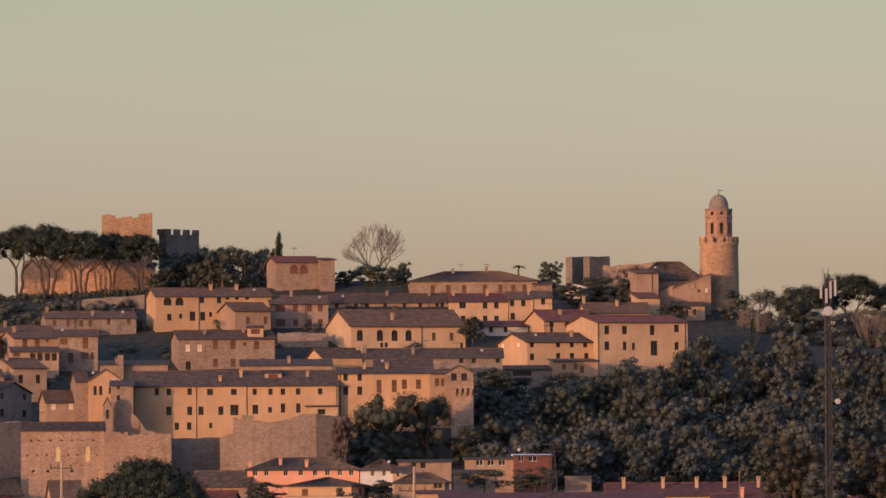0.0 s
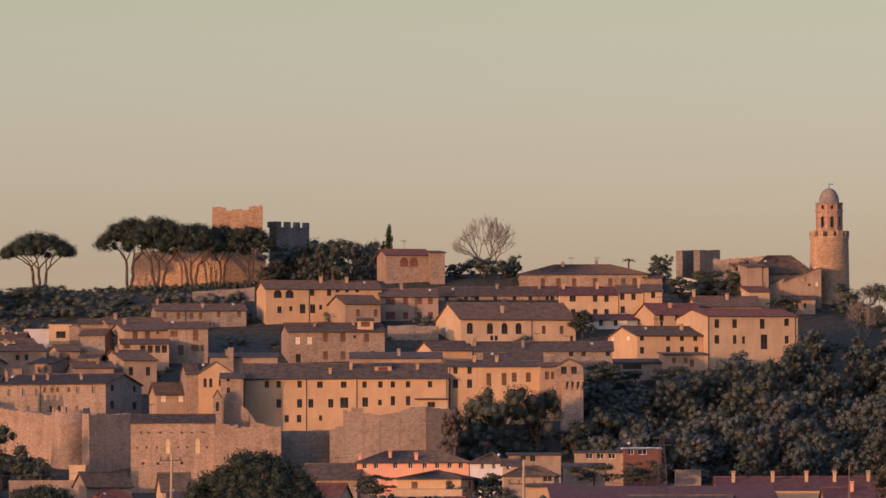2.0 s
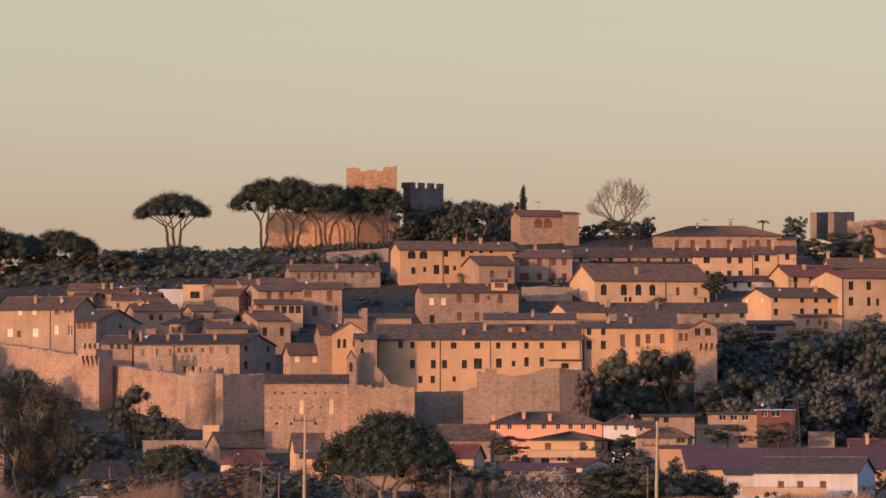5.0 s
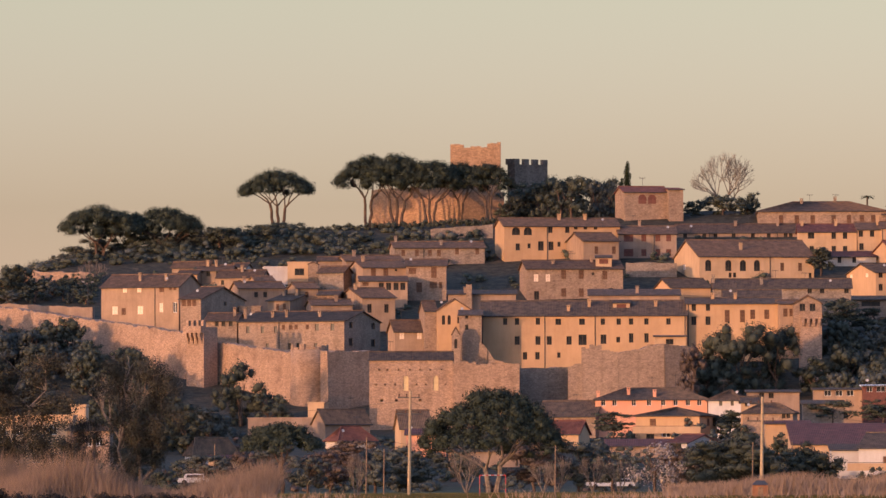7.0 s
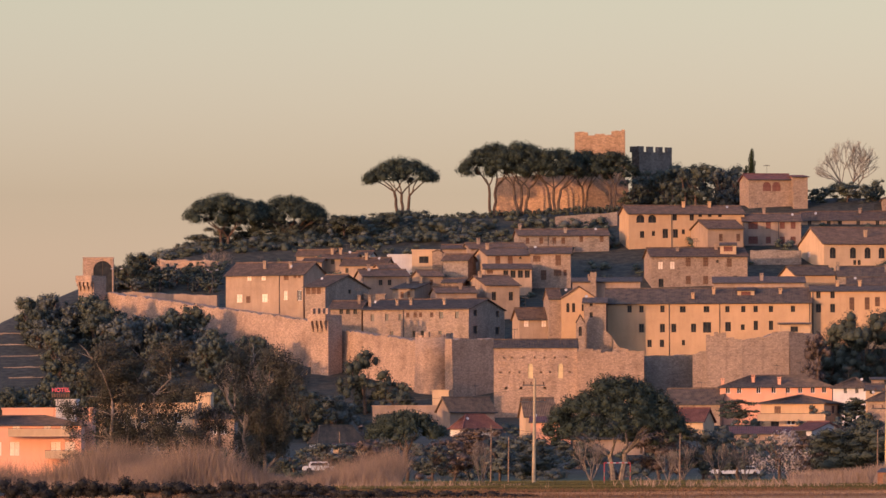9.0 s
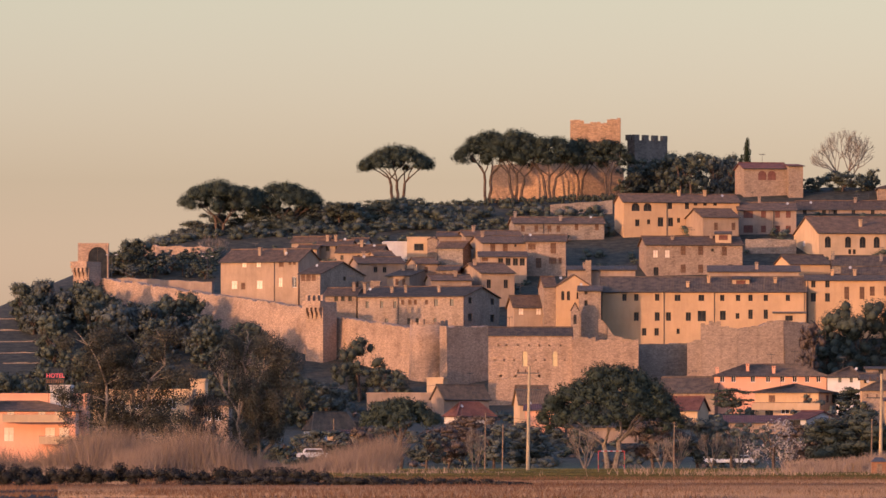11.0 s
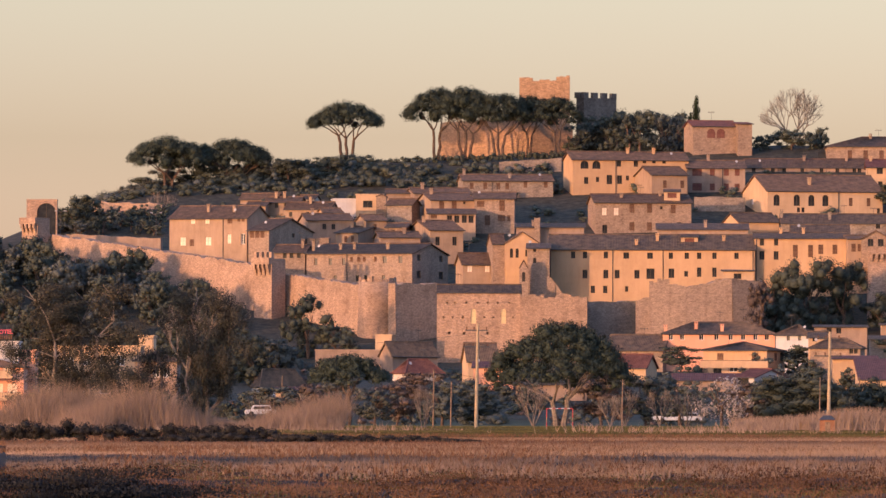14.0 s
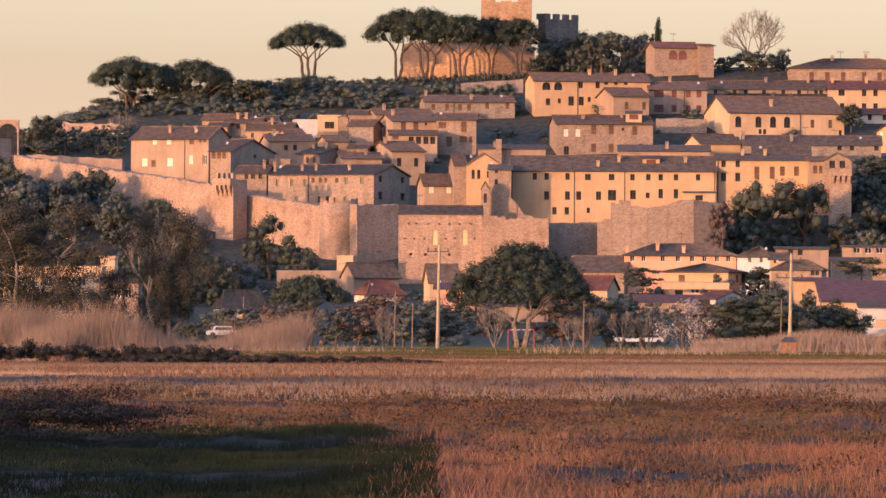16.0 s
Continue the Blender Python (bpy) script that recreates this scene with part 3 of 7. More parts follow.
def umbrella_pine(label, x, y, z, span, height, crown, seed, trunks=2, lean=0.0, group="umbrella pines", flat=1.0, bark=None):
    """A stone pine: forked bare trunks that fan out under a broad flat-bottomed crown."""
    rng = random.Random(seed)
    o = thing("umbrella_pine", pose(x, y, z), label, "pine tree", group)
    bm = bmesh.new()
    for k in range(trunks):
        off = (k - (trunks - 1) / 2)
        foot = Vector((off * span * 0.05, rng.uniform(-0.4, 0.4), -1.5))
        fork = Vector((off * span * 0.10 + lean * 0.5, rng.uniform(-0.5, 0.5), (height - crown) * rng.uniform(0.55, 0.75)))
        r = span * 0.014 + 0.07
        limb(bm, foot, fork, r * 1.25, r, rng, 0.1, 4, 7)
        for j in range(3):
            ang = rng.uniform(0, 6.28) if j > 1 else (0 if off + j * 0.5 > 0.2 else 3.14) + rng.uniform(-0.5, 0.5)
            reach = span * rng.uniform(0.14, 0.34)
            tip = Vector((lean + off * span * 0.08 + math.cos(ang) * reach, math.sin(ang) * reach * 0.8, height - crown * rng.uniform(0.55, 0.85)))
            pts = limb(bm, fork, tip, r * 0.62, r * 0.25, rng, 0.16, 4, 5)
            for s in range(1):
                limb(bm, pts[2], tip + Vector((rng.uniform(-2, 2), rng.uniform(-2, 2), rng.uniform(0.2, 1))), r * 0.35, r * 0.12, rng, 0.2, 3, 4)
    part("trunk", bm, bark or BARK, o, "bare forked trunk")
    blobs = []
    for i in range(int(130 * flat)):
        a, rr = rng.uniform(0, 6.28), math.sqrt(rng.random())
        bx, by = math.cos(a) * rr * span * 0.40, math.sin(a) * rr * span * 0.34
        s = rng.uniform(0.05, 0.095) * span / math.sqrt(flat)
        bz = height - crown * (0.30 + 0.42 * rr ** 2.2 + rng.uniform(-0.05, 0.10))
        blobs.append((lean + bx, by, bz, s, s, min(s * 0.62, crown * 0.30)))
    P, N = lumps(blobs, 250, seed, 0.30, -0.7)
    part("crown", fit_box(leaf_mesh("crown", P, N, 0.085, PINELEAF, 0.6, 1, seed, blobs, 0.45), lean - span / 2, lean + span / 2, height - crown, height), None, o)
    return o


def bushy(name, label, x, y, z, w, dp, h, seed, material=None, category="tree", group="", trunk=True, lumpy=18, leaf=0.115, per=160, inner=0.16, bark=None, gaps=0.0):
    """A broadleaf tree or shrub: a short trunk with limbs and a crown of overlapping lumps of leaves."""
    rng = random.Random(seed)
    o = thing(name, pose(x, y, z), label, category, group)
    if trunk:
        bm = bmesh.new()
        r = 0.02 * h + 0.08
        fork = Vector((rng.uniform(-0.3, 0.3), 0, h * 0.3))
        limb(bm, (0, 0, -1.5), fork, r * 1.2, r, rng)
        for j in range(5):
            limb(bm, fork, (rng.uniform(-0.32, 0.32) * w, rng.uniform(-0.3, 0.3) * dp, h * rng.uniform(0.55, 0.85)), r * 0.6, r * 0.15, rng, 0.2, 3, 5)
        part("trunk", bm, bark or BARK, o)
    blobs = []
    for i in range(lumpy):
        a, rr = rng.uniform(0, 6.28), math.sqrt(rng.random())
        zz = rng.uniform(0.12 + gaps * 0.2, 0.80)
        lim = math.sin(math.pi * min(0.96, max(0.2, zz * 0.85 + 0.12)))
        s = rng.uniform(0.16, 0.26) * (1 - gaps * 0.5)
        blobs.append((math.cos(a) * rr * w * 0.36 * lim, math.sin(a) * rr * dp * 0.36 * lim, h * zz, s * w, s * dp, s * h * 0.8))
    if not gaps:
        blobs = broken(blobs, 4, seed)
    P, N = lumps(blobs, per, seed, inner if gaps else 0.34, -0.9)
    P[:, 2] = np.maximum(P[:, 2], -0.3)
    part("crown", fit_box(leaf_mesh("crown", P, N, leaf, material or OAKLEAF, 0.6, 1, seed, () if gaps or leaf < 0.05 else blobs), -w / 2, w / 2, -0.2 + gaps * 0.12 * h, h), None, o)
    return o


def eucalyptus(label, x, y, z, w, dp, h, seed, sprays=95, material=None):
    """A tall tree of several pale leaders, with separate drooping clusters of leaves and sky between them."""
    rng = random.Random(seed)
    o = thing("eucalyptus_tree", pose(x, y, z), label, "eucalyptus", "eucalyptus row")
    bm = bmesh.new()
    tips = []
    for k in range(4):
        a = (k - 1.5) / 1.5
        foot = Vector((a * 0.5, rng.uniform(-0.4, 0.4), -0.6))
        top = Vector((a * w * 0.26, rng.uniform(-0.2, 0.2) * dp, h * rng.uniform(0.78, 0.92)))
        pts = limb(bm, foot, top, 0.30, 0.06, rng, 0.16, 7, 7)
        for p in pts[2:]:
            for j in range(3):
                ang = rng.uniform(0, 6.28)
                reach = rng.uniform(0.10, 0.26) * w * (1.15 - 0.6 * p.z / h)
                tip = p + Vector((math.cos(ang) * reach, math.sin(ang) * reach * dp / w, rng.uniform(0.2, 2.2)))
                limb(bm, p, tip, 0.08, 0.025, rng, 0.2, 3, 4)
                tips.append(tip)
    part("trunk", bm, PALEBARK, o, "pale leaning trunks with thin limbs")
    blobs = []
    for i in range(sprays):
        t = rng.choice(tips)
        s = rng.uniform(0.55, 1.3)
        lim = 0.34 + 0.16 * math.sin(3.14 * min(1, max(0, t.z / h)))
        blobs.append((max(-w * lim, min(w * lim, t.x + rng.gauss(0, 0.9))), t.y + rng.gauss(0, 0.8), max(h * 0.10, min(h - s, t.z + rng.gauss(-0.4, 0.9))), s * 1.05, s, s * rng.uniform(0.7, 1.2)))
    P, N = lumps(blobs, 230, seed, 0.42, -0.95)
    part("crown", fit_box(leaf_mesh("crown", P, N, 0.075, material or EUCLEAF, 0.5, 1.3, seed), -w / 2, w / 2, h * 0.06, h), None, o, "thin hanging grey-brown foliage")
    return o


def cypress(label, x, y, z, w, h, seed):
    o = thing("cypress", pose(x, y, z), label, "cypress tree")
    bm = bmesh.new()
    tube(bm, (0, 0, -1), (0, 0, h * 0.8), 0.22, 0.05, 6)
    part("trunk", bm, BARK, o)
    blobs = [(0.12 * math.sin(i * 2.4), 0.1 * math.cos(i * 2.1), h * (0.1 + 0.09 * i), w / 2 * math.sin(0.5 + i * 0.235), w / 2 * math.sin(0.5 + i * 0.235), h * 0.1) for i in range(10)]
    P, N = lumps(blobs, 420, seed, 0.15, -0.9)
    part("crown", leaf_mesh("crown", P, N, 0.10, CYPLEAF, 0.5, 1.6, seed, blobs), None, o)
    return o


def bare_tree(label, x, y, z, w, h, seed, levels=6, material=None, r0=None, lift=0.25, group="", twist=0.75):
    """A leafless tree whose limbs fork again and again into fine twigs."""
    rng = random.Random(seed)
    o = thing("bare_tree", pose(x, y, z), label, "bare tree", group)
    bm = bmesh.new()
    r0 = r0 or 0.024 * h + 0.06

    def grow(p, d, L, r, k):
        q = p + d * L
        mid = p.lerp(q, 0.5) + Vector((rng.uniform(-1, 1), rng.uniform(-1, 1), rng.uniform(-1, 1))) * L * 0.07
        tube(bm, p, mid, r, r * 0.85, 5 if k > 3 else 3)
        tube(bm, mid, q, r * 0.85, r * 0.7, 5 if k > 3 else 3)
        if k == 0:
            return
        for i in range(3 if k > 1 or rng.random() < 0.5 else 2):
            nd = (d + Vector((rng.uniform(-1, 1) * w / h * 1.1, rng.uniform(-1, 1) * 0.8, rng.uniform(-0.5, 0.7))) * twist + Vector((0, 0, lift * 0.4))).normalized()
            grow(q, nd, L * rng.uniform(0.66, 0.86), max(0.018, r * 0.6), k - 1)
    grow(Vector((0, 0, -1)), Vector((0, 0, 1)), h * 0.16 + 1, r0, 0)
    for i in range(5):
        a = 6.28 * i / 5 + rng.uniform(-0.4, 0.4)
        d = Vector((math.cos(a) * w / h, math.sin(a) * 0.8, 0.9)).normalized()
        grow(Vector((0, 0, h * 0.15)), d, h * 0.25, r0 * 0.65, levels - 1)
    p = part("trunk", bm, material or PALEBARK, o, "pale forking limbs and fine twigs")
    fit_box(p.data, -w / 2, w / 2, -0.5, h)
    return o


def blades(name, label, category, spots, height, width, material, seed, kind="stuff", lean=0.35, swell=0.0):
    """Standing stalks as thin bent blades. spots: array of x, y, z."""
    g = np.random.default_rng(seed)
    n = len(spots)
    a = g.uniform(0, 6.283, n)
    h = height * g.uniform(0.5, 1.15, n)
    h *= np.clip([0.85 + swell * noise.noise((p[0] * 0.09, p[1] * 0.04, seed)) for p in spots], 0.25, 1.8) if swell else 1.0
    wd = width * g.uniform(0.6, 1.4, n)
    u = np.stack([np.cos(a), np.sin(a) * 0.4, np.zeros(n)], 1) * wd[:, None]
    ln = np.stack([g.normal(0, lean, n), g.normal(0, lean, n), np.ones(n)], 1) * h[:, None]
    bow = np.stack([g.normal(0, lean, n), g.normal(0, lean, n), np.zeros(n)], 1) * h[:, None] * 0.4
    q = np.stack([spots - u, spots + u, spots + ln * 0.55 + u * 0.7, spots + ln * 0.55 - u * 0.7, spots + ln + bow], 1)
    i = np.arange(n * 5).reshape(n, 5)
    faces = np.concatenate([i[:, [0, 1, 2]], i[:, [0, 2, 3]], i[:, [3, 2, 4]]])
    me = bpy.data.meshes.new(name)
    me.vertices.add(n * 5)
    me.vertices.foreach_set("co", q.reshape(-1))
    me.loops.add(len(faces) * 3)
    me.loops.foreach_set("vertex_index", faces.reshape(-1))
    me.polygons.add(len(faces))
    me.polygons.foreach_set("loop_start", np.arange(len(faces)) * 3)
    me.update(calc_edges=True)
    me.materials.append(material)
    return tagged(new(name, me), label, category, "", kind)


# ---------------------------------------------------------------- the land
# Bearings (sideways per metre ahead) and the slope of sight up to the crest of the hill along them.
CREST_AT = (-0.1100, -0.0990, -0.0916, -0.0865, -0.0806, -0.0762, -0.0718, -0.0660, -0.0586, -0.0476, -0.0367, -0.0293, -0.0073, 0.0103, 0.0220, 0.0271, 0.0469, 0.0550, 0.0660, 0.0711, 0.0770, 0.0902, 0.1100, 0.1393)
CREST = (0.00630, 0.01290, 0.01583, 0.01913, 0.02170, 0.02353, 0.02500, 0.02683, 0.02829, 0.02976, 0.03196, 0.03240, 0.03328, 0.03379, 0.03474, 0.03452, 0.03401, 0.03328, 0.03211, 0.03035, 0.02609, 0.02536, 0.02243, 0.00997)


def ground(x, y):
    """Height of the land: a flat marsh, low ground under the new town, the hill with the old town, and its far side."""
    if y < 1150:
        k = min(1.0, max(0.0, (y - 70) / 30)) * min(1.0, max(0.0, (470 - y) / 200))
        return k * (0.30 * noise.noise((x * 0.24, y * 0.075, 0.0)) + 0.26 * abs(noise.noise((x * 0.55, y * 0.17, 3.0))) + 0.10 * noise.noise((x * 1.3, y * 0.5, 7.0)) - 0.06) if k else 0.0
    up = np.interp(y, (1150, 1400, 1680), (-0.00191, 0.00630, 0.0405))
    far = min(y, 1720.0)
    up = min(up, float(np.interp(x / far, CREST_AT, CREST)))
    z = EYE + up * far - 0.4 * min(1, (y - 1150) / 60)
    if y > 1720:
        z -= (y - 1720) * 0.16
    return max(z, -0.4 if y < 1720 else -1.0)


def build_ground():
    xs = [-6000, -3000, -1500, -800, -450, -300] + list(range(-220, -35, 7)) + [v * 0.6 for v in range(-58, 42)] + [v * 1.4 for v in range(18, 26)] + list(range(41, 221, 7)) + [300, 450, 800, 1500, 3000, 6000]
    ys = [-800, -300, -60, 20, 60] + [90 + v * 1.2 for v in range(175)] + list(range(300, 480, 4)) + list(range(480, 1150, 30)) + list(range(1150, 1760, 7)) + [1800, 1850, 1920, 2000, 2200, 2600, 3500, 6000]
    g = random.Random(5)
    verts = []
    for y in ys:
        for x in xs:
            z = ground(x, y)
            verts.append((x, y, z))
    n = len(xs)
    faces = [(j * n + i, j * n + i + 1, (j + 1) * n + i + 1, (j + 1) * n + i) for j in range(len(ys) - 1) for i in range(n - 1)]
    me = bpy.data.meshes.new("ground")
    me.from_pydata(verts, [], faces)
    me.shade_smooth()
    me.materials.append(ground_material())
    tagged(new("ground", me), "dry russet marsh rising into a dark wooded hill", "ground", "", "structure")


build_ground()

# ---------------------------------------------------------------- single things
def bell_tower(x, y, z):
    """Round stone tower with a battlemented rim, an eight-sided brick belfry and a dome."""
    o = thing("bell_tower", pose(x, y, z), "round stone bell tower with a brick belfry and dome", "bell tower")
    bm = bmesh.new()
    lathe(bm, [(4.35, -4), (4.15, 4), (4.02, 13.5), (3.98, 14.6), (4.1, 14.9), (4.1, 15.3), (3.3, 15.3)], 40)
    part("shaft", bm, CASTLE, o, "round shaft of sunlit stone", True)
    for i in range(12):
        a = 6.2832 * i / 12
        bm = bmesh.new()
        box(bm, -0.62, 0.62, -4.12, -3.5, 15.3, 16.5)
        bmesh.ops.rotate(bm, verts=bm.verts, cent=(0, 0, 0), matrix=Matrix.Rotation(a, 3, "Z"))
        part("merlon", bm, CASTLE, o)
    w = 2.05
    ap = 2.62
    for i in range(8):
        bm = bmesh.new()
        rect = facade(bm, (-w / 2 - 0.06, -ap, 15.2), (1, 0, 0), w + 0.12, 7.0, [((w + 0.12) / 2, 3.1, 0.85, 2.3, "a"), ((w + 0.12) / 2, 6.2, 0.6, 0.9, "a")], 0.5)
        quad(bm, (-w / 2 - 0.2, -ap - 0.12, 20.6), (w / 2 + 0.2, -ap - 0.12, 20.6), (w / 2 + 0.1, -ap, 21.0), (-w / 2 - 0.1, -ap, 21.0))
        p = part("belfry_side", bm, BRICK, o, "brick belfry side with arched opening")
        p.matrix_basis = pose(0, 0, 0, 0, 0, 45 * i + 10)
    bm = bmesh.new()
    lathe(bm, [(1.9, 15.5), (1.9, 22.1)], 8)
    part("belfry_core", bm, SHADESTONE, o)
    bm = bmesh.new()
    lathe(bm, [(2.9, 22.1), (2.9, 22.4), (2.1, 22.4), (2.05, 23.2), (1.8, 24.1), (1.3, 24.9), (0.6, 25.35), (0.12, 25.45), (0.08, 26.1)], 24)
    part("dome", bm, GREYSTONE, o, "weathered stone dome", True)
    bm = bmesh.new()
    tube(bm, (0, 0, 26.0), (0, 0, 26.5), 0.05, 0.05, 5)
    box(bm, 0.0, 0.9, -0.03, 0.03, 26.2, 26.35)
    part("weather_vane", bm, STEEL, o)


def round_tower(x, y, z, r, h):
    o = thing("wall_tower", pose(x, y, z), "round tower of the town wall in orange stone", "tower")
    bm = bmesh.new()
    lathe(bm, [(r * 1.12, -4), (r * 1.06, h * 0.35), (r, h * 0.7), (r, h), (r - 0.8, h), (r - 0.8, h - 0.8)], 40)
    part("shaft", bm, WALLSTONE, o, "", True)
    for i in range(7):
        bm = bmesh.new()
        box(bm, -0.5, 0.5, -r, -r + 0.6, h, h + random.Random(i).uniform(0.3, 1.0))
        bmesh.ops.rotate(bm, verts=bm.verts, cent=(0, 0, 0), matrix=Matrix.Rotation(-1.2 + i * 0.4, 3, "Z"))
        part("merlon", bm, WALLSTONE, o)


def dormer(label, x, y, z):
    return house(label, x - 1.5, y + 1.2, z + 0.2, 3.2, 3.0, 1.5, 0, "back", 0.5, CREAM, TILE, front=[(0.7, 1.8, 1.0, "r", (1.6,))], name="dormer", category="dormer", over=0.2)


def balcony(label, x, y, z, w):
    o = thing("balcony", pose(x, y, z), label, "balcony")
    bm = bmesh.new()
    box(bm, 0, w, 0, 2.6, -0.2, 0)
    part("slab", bm, CREAM, o)
    bm = bmesh.new()
    box(bm, 0, w, 0, 0.12, 0, 0.95)
    part("parapet", bm, CREAM, o)
    bm = bmesh.new()
    tube(bm, (0, 0.06, 1.05), (w, 0.06, 1.05), 0.04, 0.04, 5)
    part("rail", bm, STEEL, o)


def hotel_sign(x, y, z, w):
    o = thing("hotel_sign", pose(x, y, z), "red rooftop hotel sign on a steel frame", "sign")
    cu = bpy.data.curves.new("letters", "FONT")
    cu.body, cu.size, cu.extrude, cu.offset = "HOTEL", 1.0, 0.06, 0.02
    t = bpy.data.objects.new("letters", cu)
    scene.collection.objects.link(t)
    bpy.context.view_layer.update()
    me = bpy.data.meshes.new_from_object(t)
    span = t.dimensions.x
    bpy.data.objects.remove(t)
    p = part("letters", me, SIGNRED, o, "red capital letters")
    k = w / span
    p.matrix_basis = pose(0, 0, 1.35, 90, 0, 0) @ Matrix.Scale(k, 4)
    for i in range(8):
        bm = bmesh.new()
        box(bm, w * i / 8 + 0.04, w * (i + 0.75) / 8, -0.05, 0.05, 0.5, 1.1)
        part("letter_bar", bm, SHUTTER, o)
    for i in range(4):
        bm = bmesh.new()
        tube(bm, (w * i / 3, 0.1, -0.5), (w * i / 3, 0.1, 2.6), 0.05, 0.05, 5)
        part("post", bm, STEEL, o)


def palm(label, x, y, z, h, seed):
    o = thing("palm_tree", pose(x, y, z), label, "palm tree")
    rng = random.Random(seed)
    bm = bmesh.new()
    limb(bm, (0, 0, -1), (0.1, 0, h * 0.75), 0.22, 0.18, rng, 0.03)
    part("trunk", bm, BARK, o)
    for i in range(18):
        bm = bmesh.new()
        a = 6.28 * i / 18
        d = Vector((math.cos(a), math.sin(a), 0))
        side = Vector((-d.y, d.x, 0)) * 0.13
        c = Vector((0.1, 0, h * 0.75))
        up = rng.uniform(0.2, 1.0)
        pts = [c + d * 1.7 * k + Vector((0, 0, up * k * 1.3 - k * k * (0.7 + up * 0.5))) for k in (0, 0.35, 0.7, 1.0)]
        for p, q in zip(pts, pts[1:]):
            quad(bm, p - side, q - side, q + side, p + side)
        part("frond", bm, CYPLEAF, o)


def utility_pole(label, x, y, z, h, arms):
    o = thing("utility_pole", pose(x, y, z, 0, 0.8), label, "utility pole")
    bm = bmesh.new()
    tube(bm, (0, 0, -1), (0, 0, h), 0.24 if arms else 0.1, 0.15 if arms else 0.07, 10, True)
    part("pole", bm, CONCRETE if arms else WOOD, o)
    if arms:
        for k, (zz, half) in enumerate(((h - 0.9, 1.5), (h - 2.9, 1.8))):
            bm = bmesh.new()
            box(bm, -half, half * 0.8, -0.08, 0.08, zz, zz + 0.14)
            part("crossarm", bm, STEEL, o)
            for sx in (-0.9, -0.3, 0.7):
                bm = bmesh.new()
                lathe(bm, [(0.06, 0), (0.12, 0.08), (0.07, 0.16), (0.12, 0.24), (0.05, 0.36)], 8, half * sx, 0)
                bmesh.ops.translate(bm, verts=bm.verts, vec=(0, 0, zz + 0.14))
                part("insulator", bm, SHUTTER, o)


def lattice(bm, w0, w1, h, bays, r=0.05):
    c = [(-1, -1), (1, -1), (1, 1), (-1, 1)]
    for i in range(bays):
        a, b = i / bays, (i + 1) / bays
        wa, wb = w0 + (w1 - w0) * a, w0 + (w1 - w0) * b
        for j in range(4):
            p, q = c[j], c[(j + 1) % 4]
            tube(bm, (p[0] * wa, p[1] * wa, h * a), (p[0] * wb, p[1] * wb, h * b), r, r, 4)
            tube(bm, (p[0] * wa, p[1] * wa, h * a), (q[0] * wb, q[1] * wb, h * b), r * 0.6, r * 0.6, 3)
            tube(bm, (p[0] * wb, p[1] * wb, h * b), (q[0] * wb, q[1] * wb, h * b), r * 0.6, r * 0.6, 3)


def mast(label, x, y, z, h):
    o = thing("telephone_mast", pose(x, y, z), label, "telephone mast")
    bm = bmesh.new()
    lattice(bm, 0.42, 0.34, h * 0.96, 40, 0.07)
    for a in (-0.15, 0.18):
        tube(bm, (a, 0, 0), (a * 0.8, 0, h * 0.95), 0.10, 0.10, 6)
    part("lattice", bm, STEEL, o)
    for i, (dx, zz, L) in enumerate(((-0.9, 0.86, 2.2), (0.35, 0.86, 2.2), (0.95, 0.87, 2.1), (-0.2, 0.84, 1.9))):
        bm = bmesh.new()
        box(bm, dx - 0.15, dx + 0.15, -0.7, -0.55, h * zz, h * zz + L)
        part("antenna_panel", bm, DISH, o)
    for dx in (-0.6, -0.35, 0.0, 0.1, 0.5):
        bm = bmesh.new()
        tube(bm, (dx, -0.3, h * 0.84), (dx, -0.3, h * (0.97 + 0.02 * math.sin(dx * 9))), 0.05, 0.04, 5)
        part("rod", bm, STEEL, o)
    for dx, dz, r in ((0.0, 0.807, 0.62), (1.15, 0.43, 0.38)):
        bm = bmesh.new()
        lathe(bm, [(0.0, -0.35), (r * 0.8, -0.2), (r, 0.0), (r, 0.2), (r * 0.5, 0.24), (0.02, 0.25)], 20)
        bmesh.ops.rotate(bm, verts=bm.verts, cent=(0, 0, 0), matrix=Matrix.Rotation(radians(90), 3, "X"))
        bmesh.ops.translate(bm, verts=bm.verts, vec=(dx, -0.7, h * dz))
        part("dish", bm, DISH, o)
        bm = bmesh.new()
        tube(bm, (0, -0.2, h * dz), (dx, -0.6, h * dz), 0.06, 0.06, 5)
        part("bracket", bm, STEEL, o)


def pylon(label, x, y, z, h):
    o = thing("pylon", pose(x, y, z), label, "pylon")
    bm = bmesh.new()
    lattice(bm, 0.9, 0.25, h, 16, 0.06)
    part("lattice", bm, STEEL, o)
    for zz in (0.82, 0.93):
        bm = bmesh.new()
        box(bm, -1.6, 1.6, -0.06, 0.06, h * zz, h * zz + 0.12)
        part("crossarm", bm, STEEL, o)


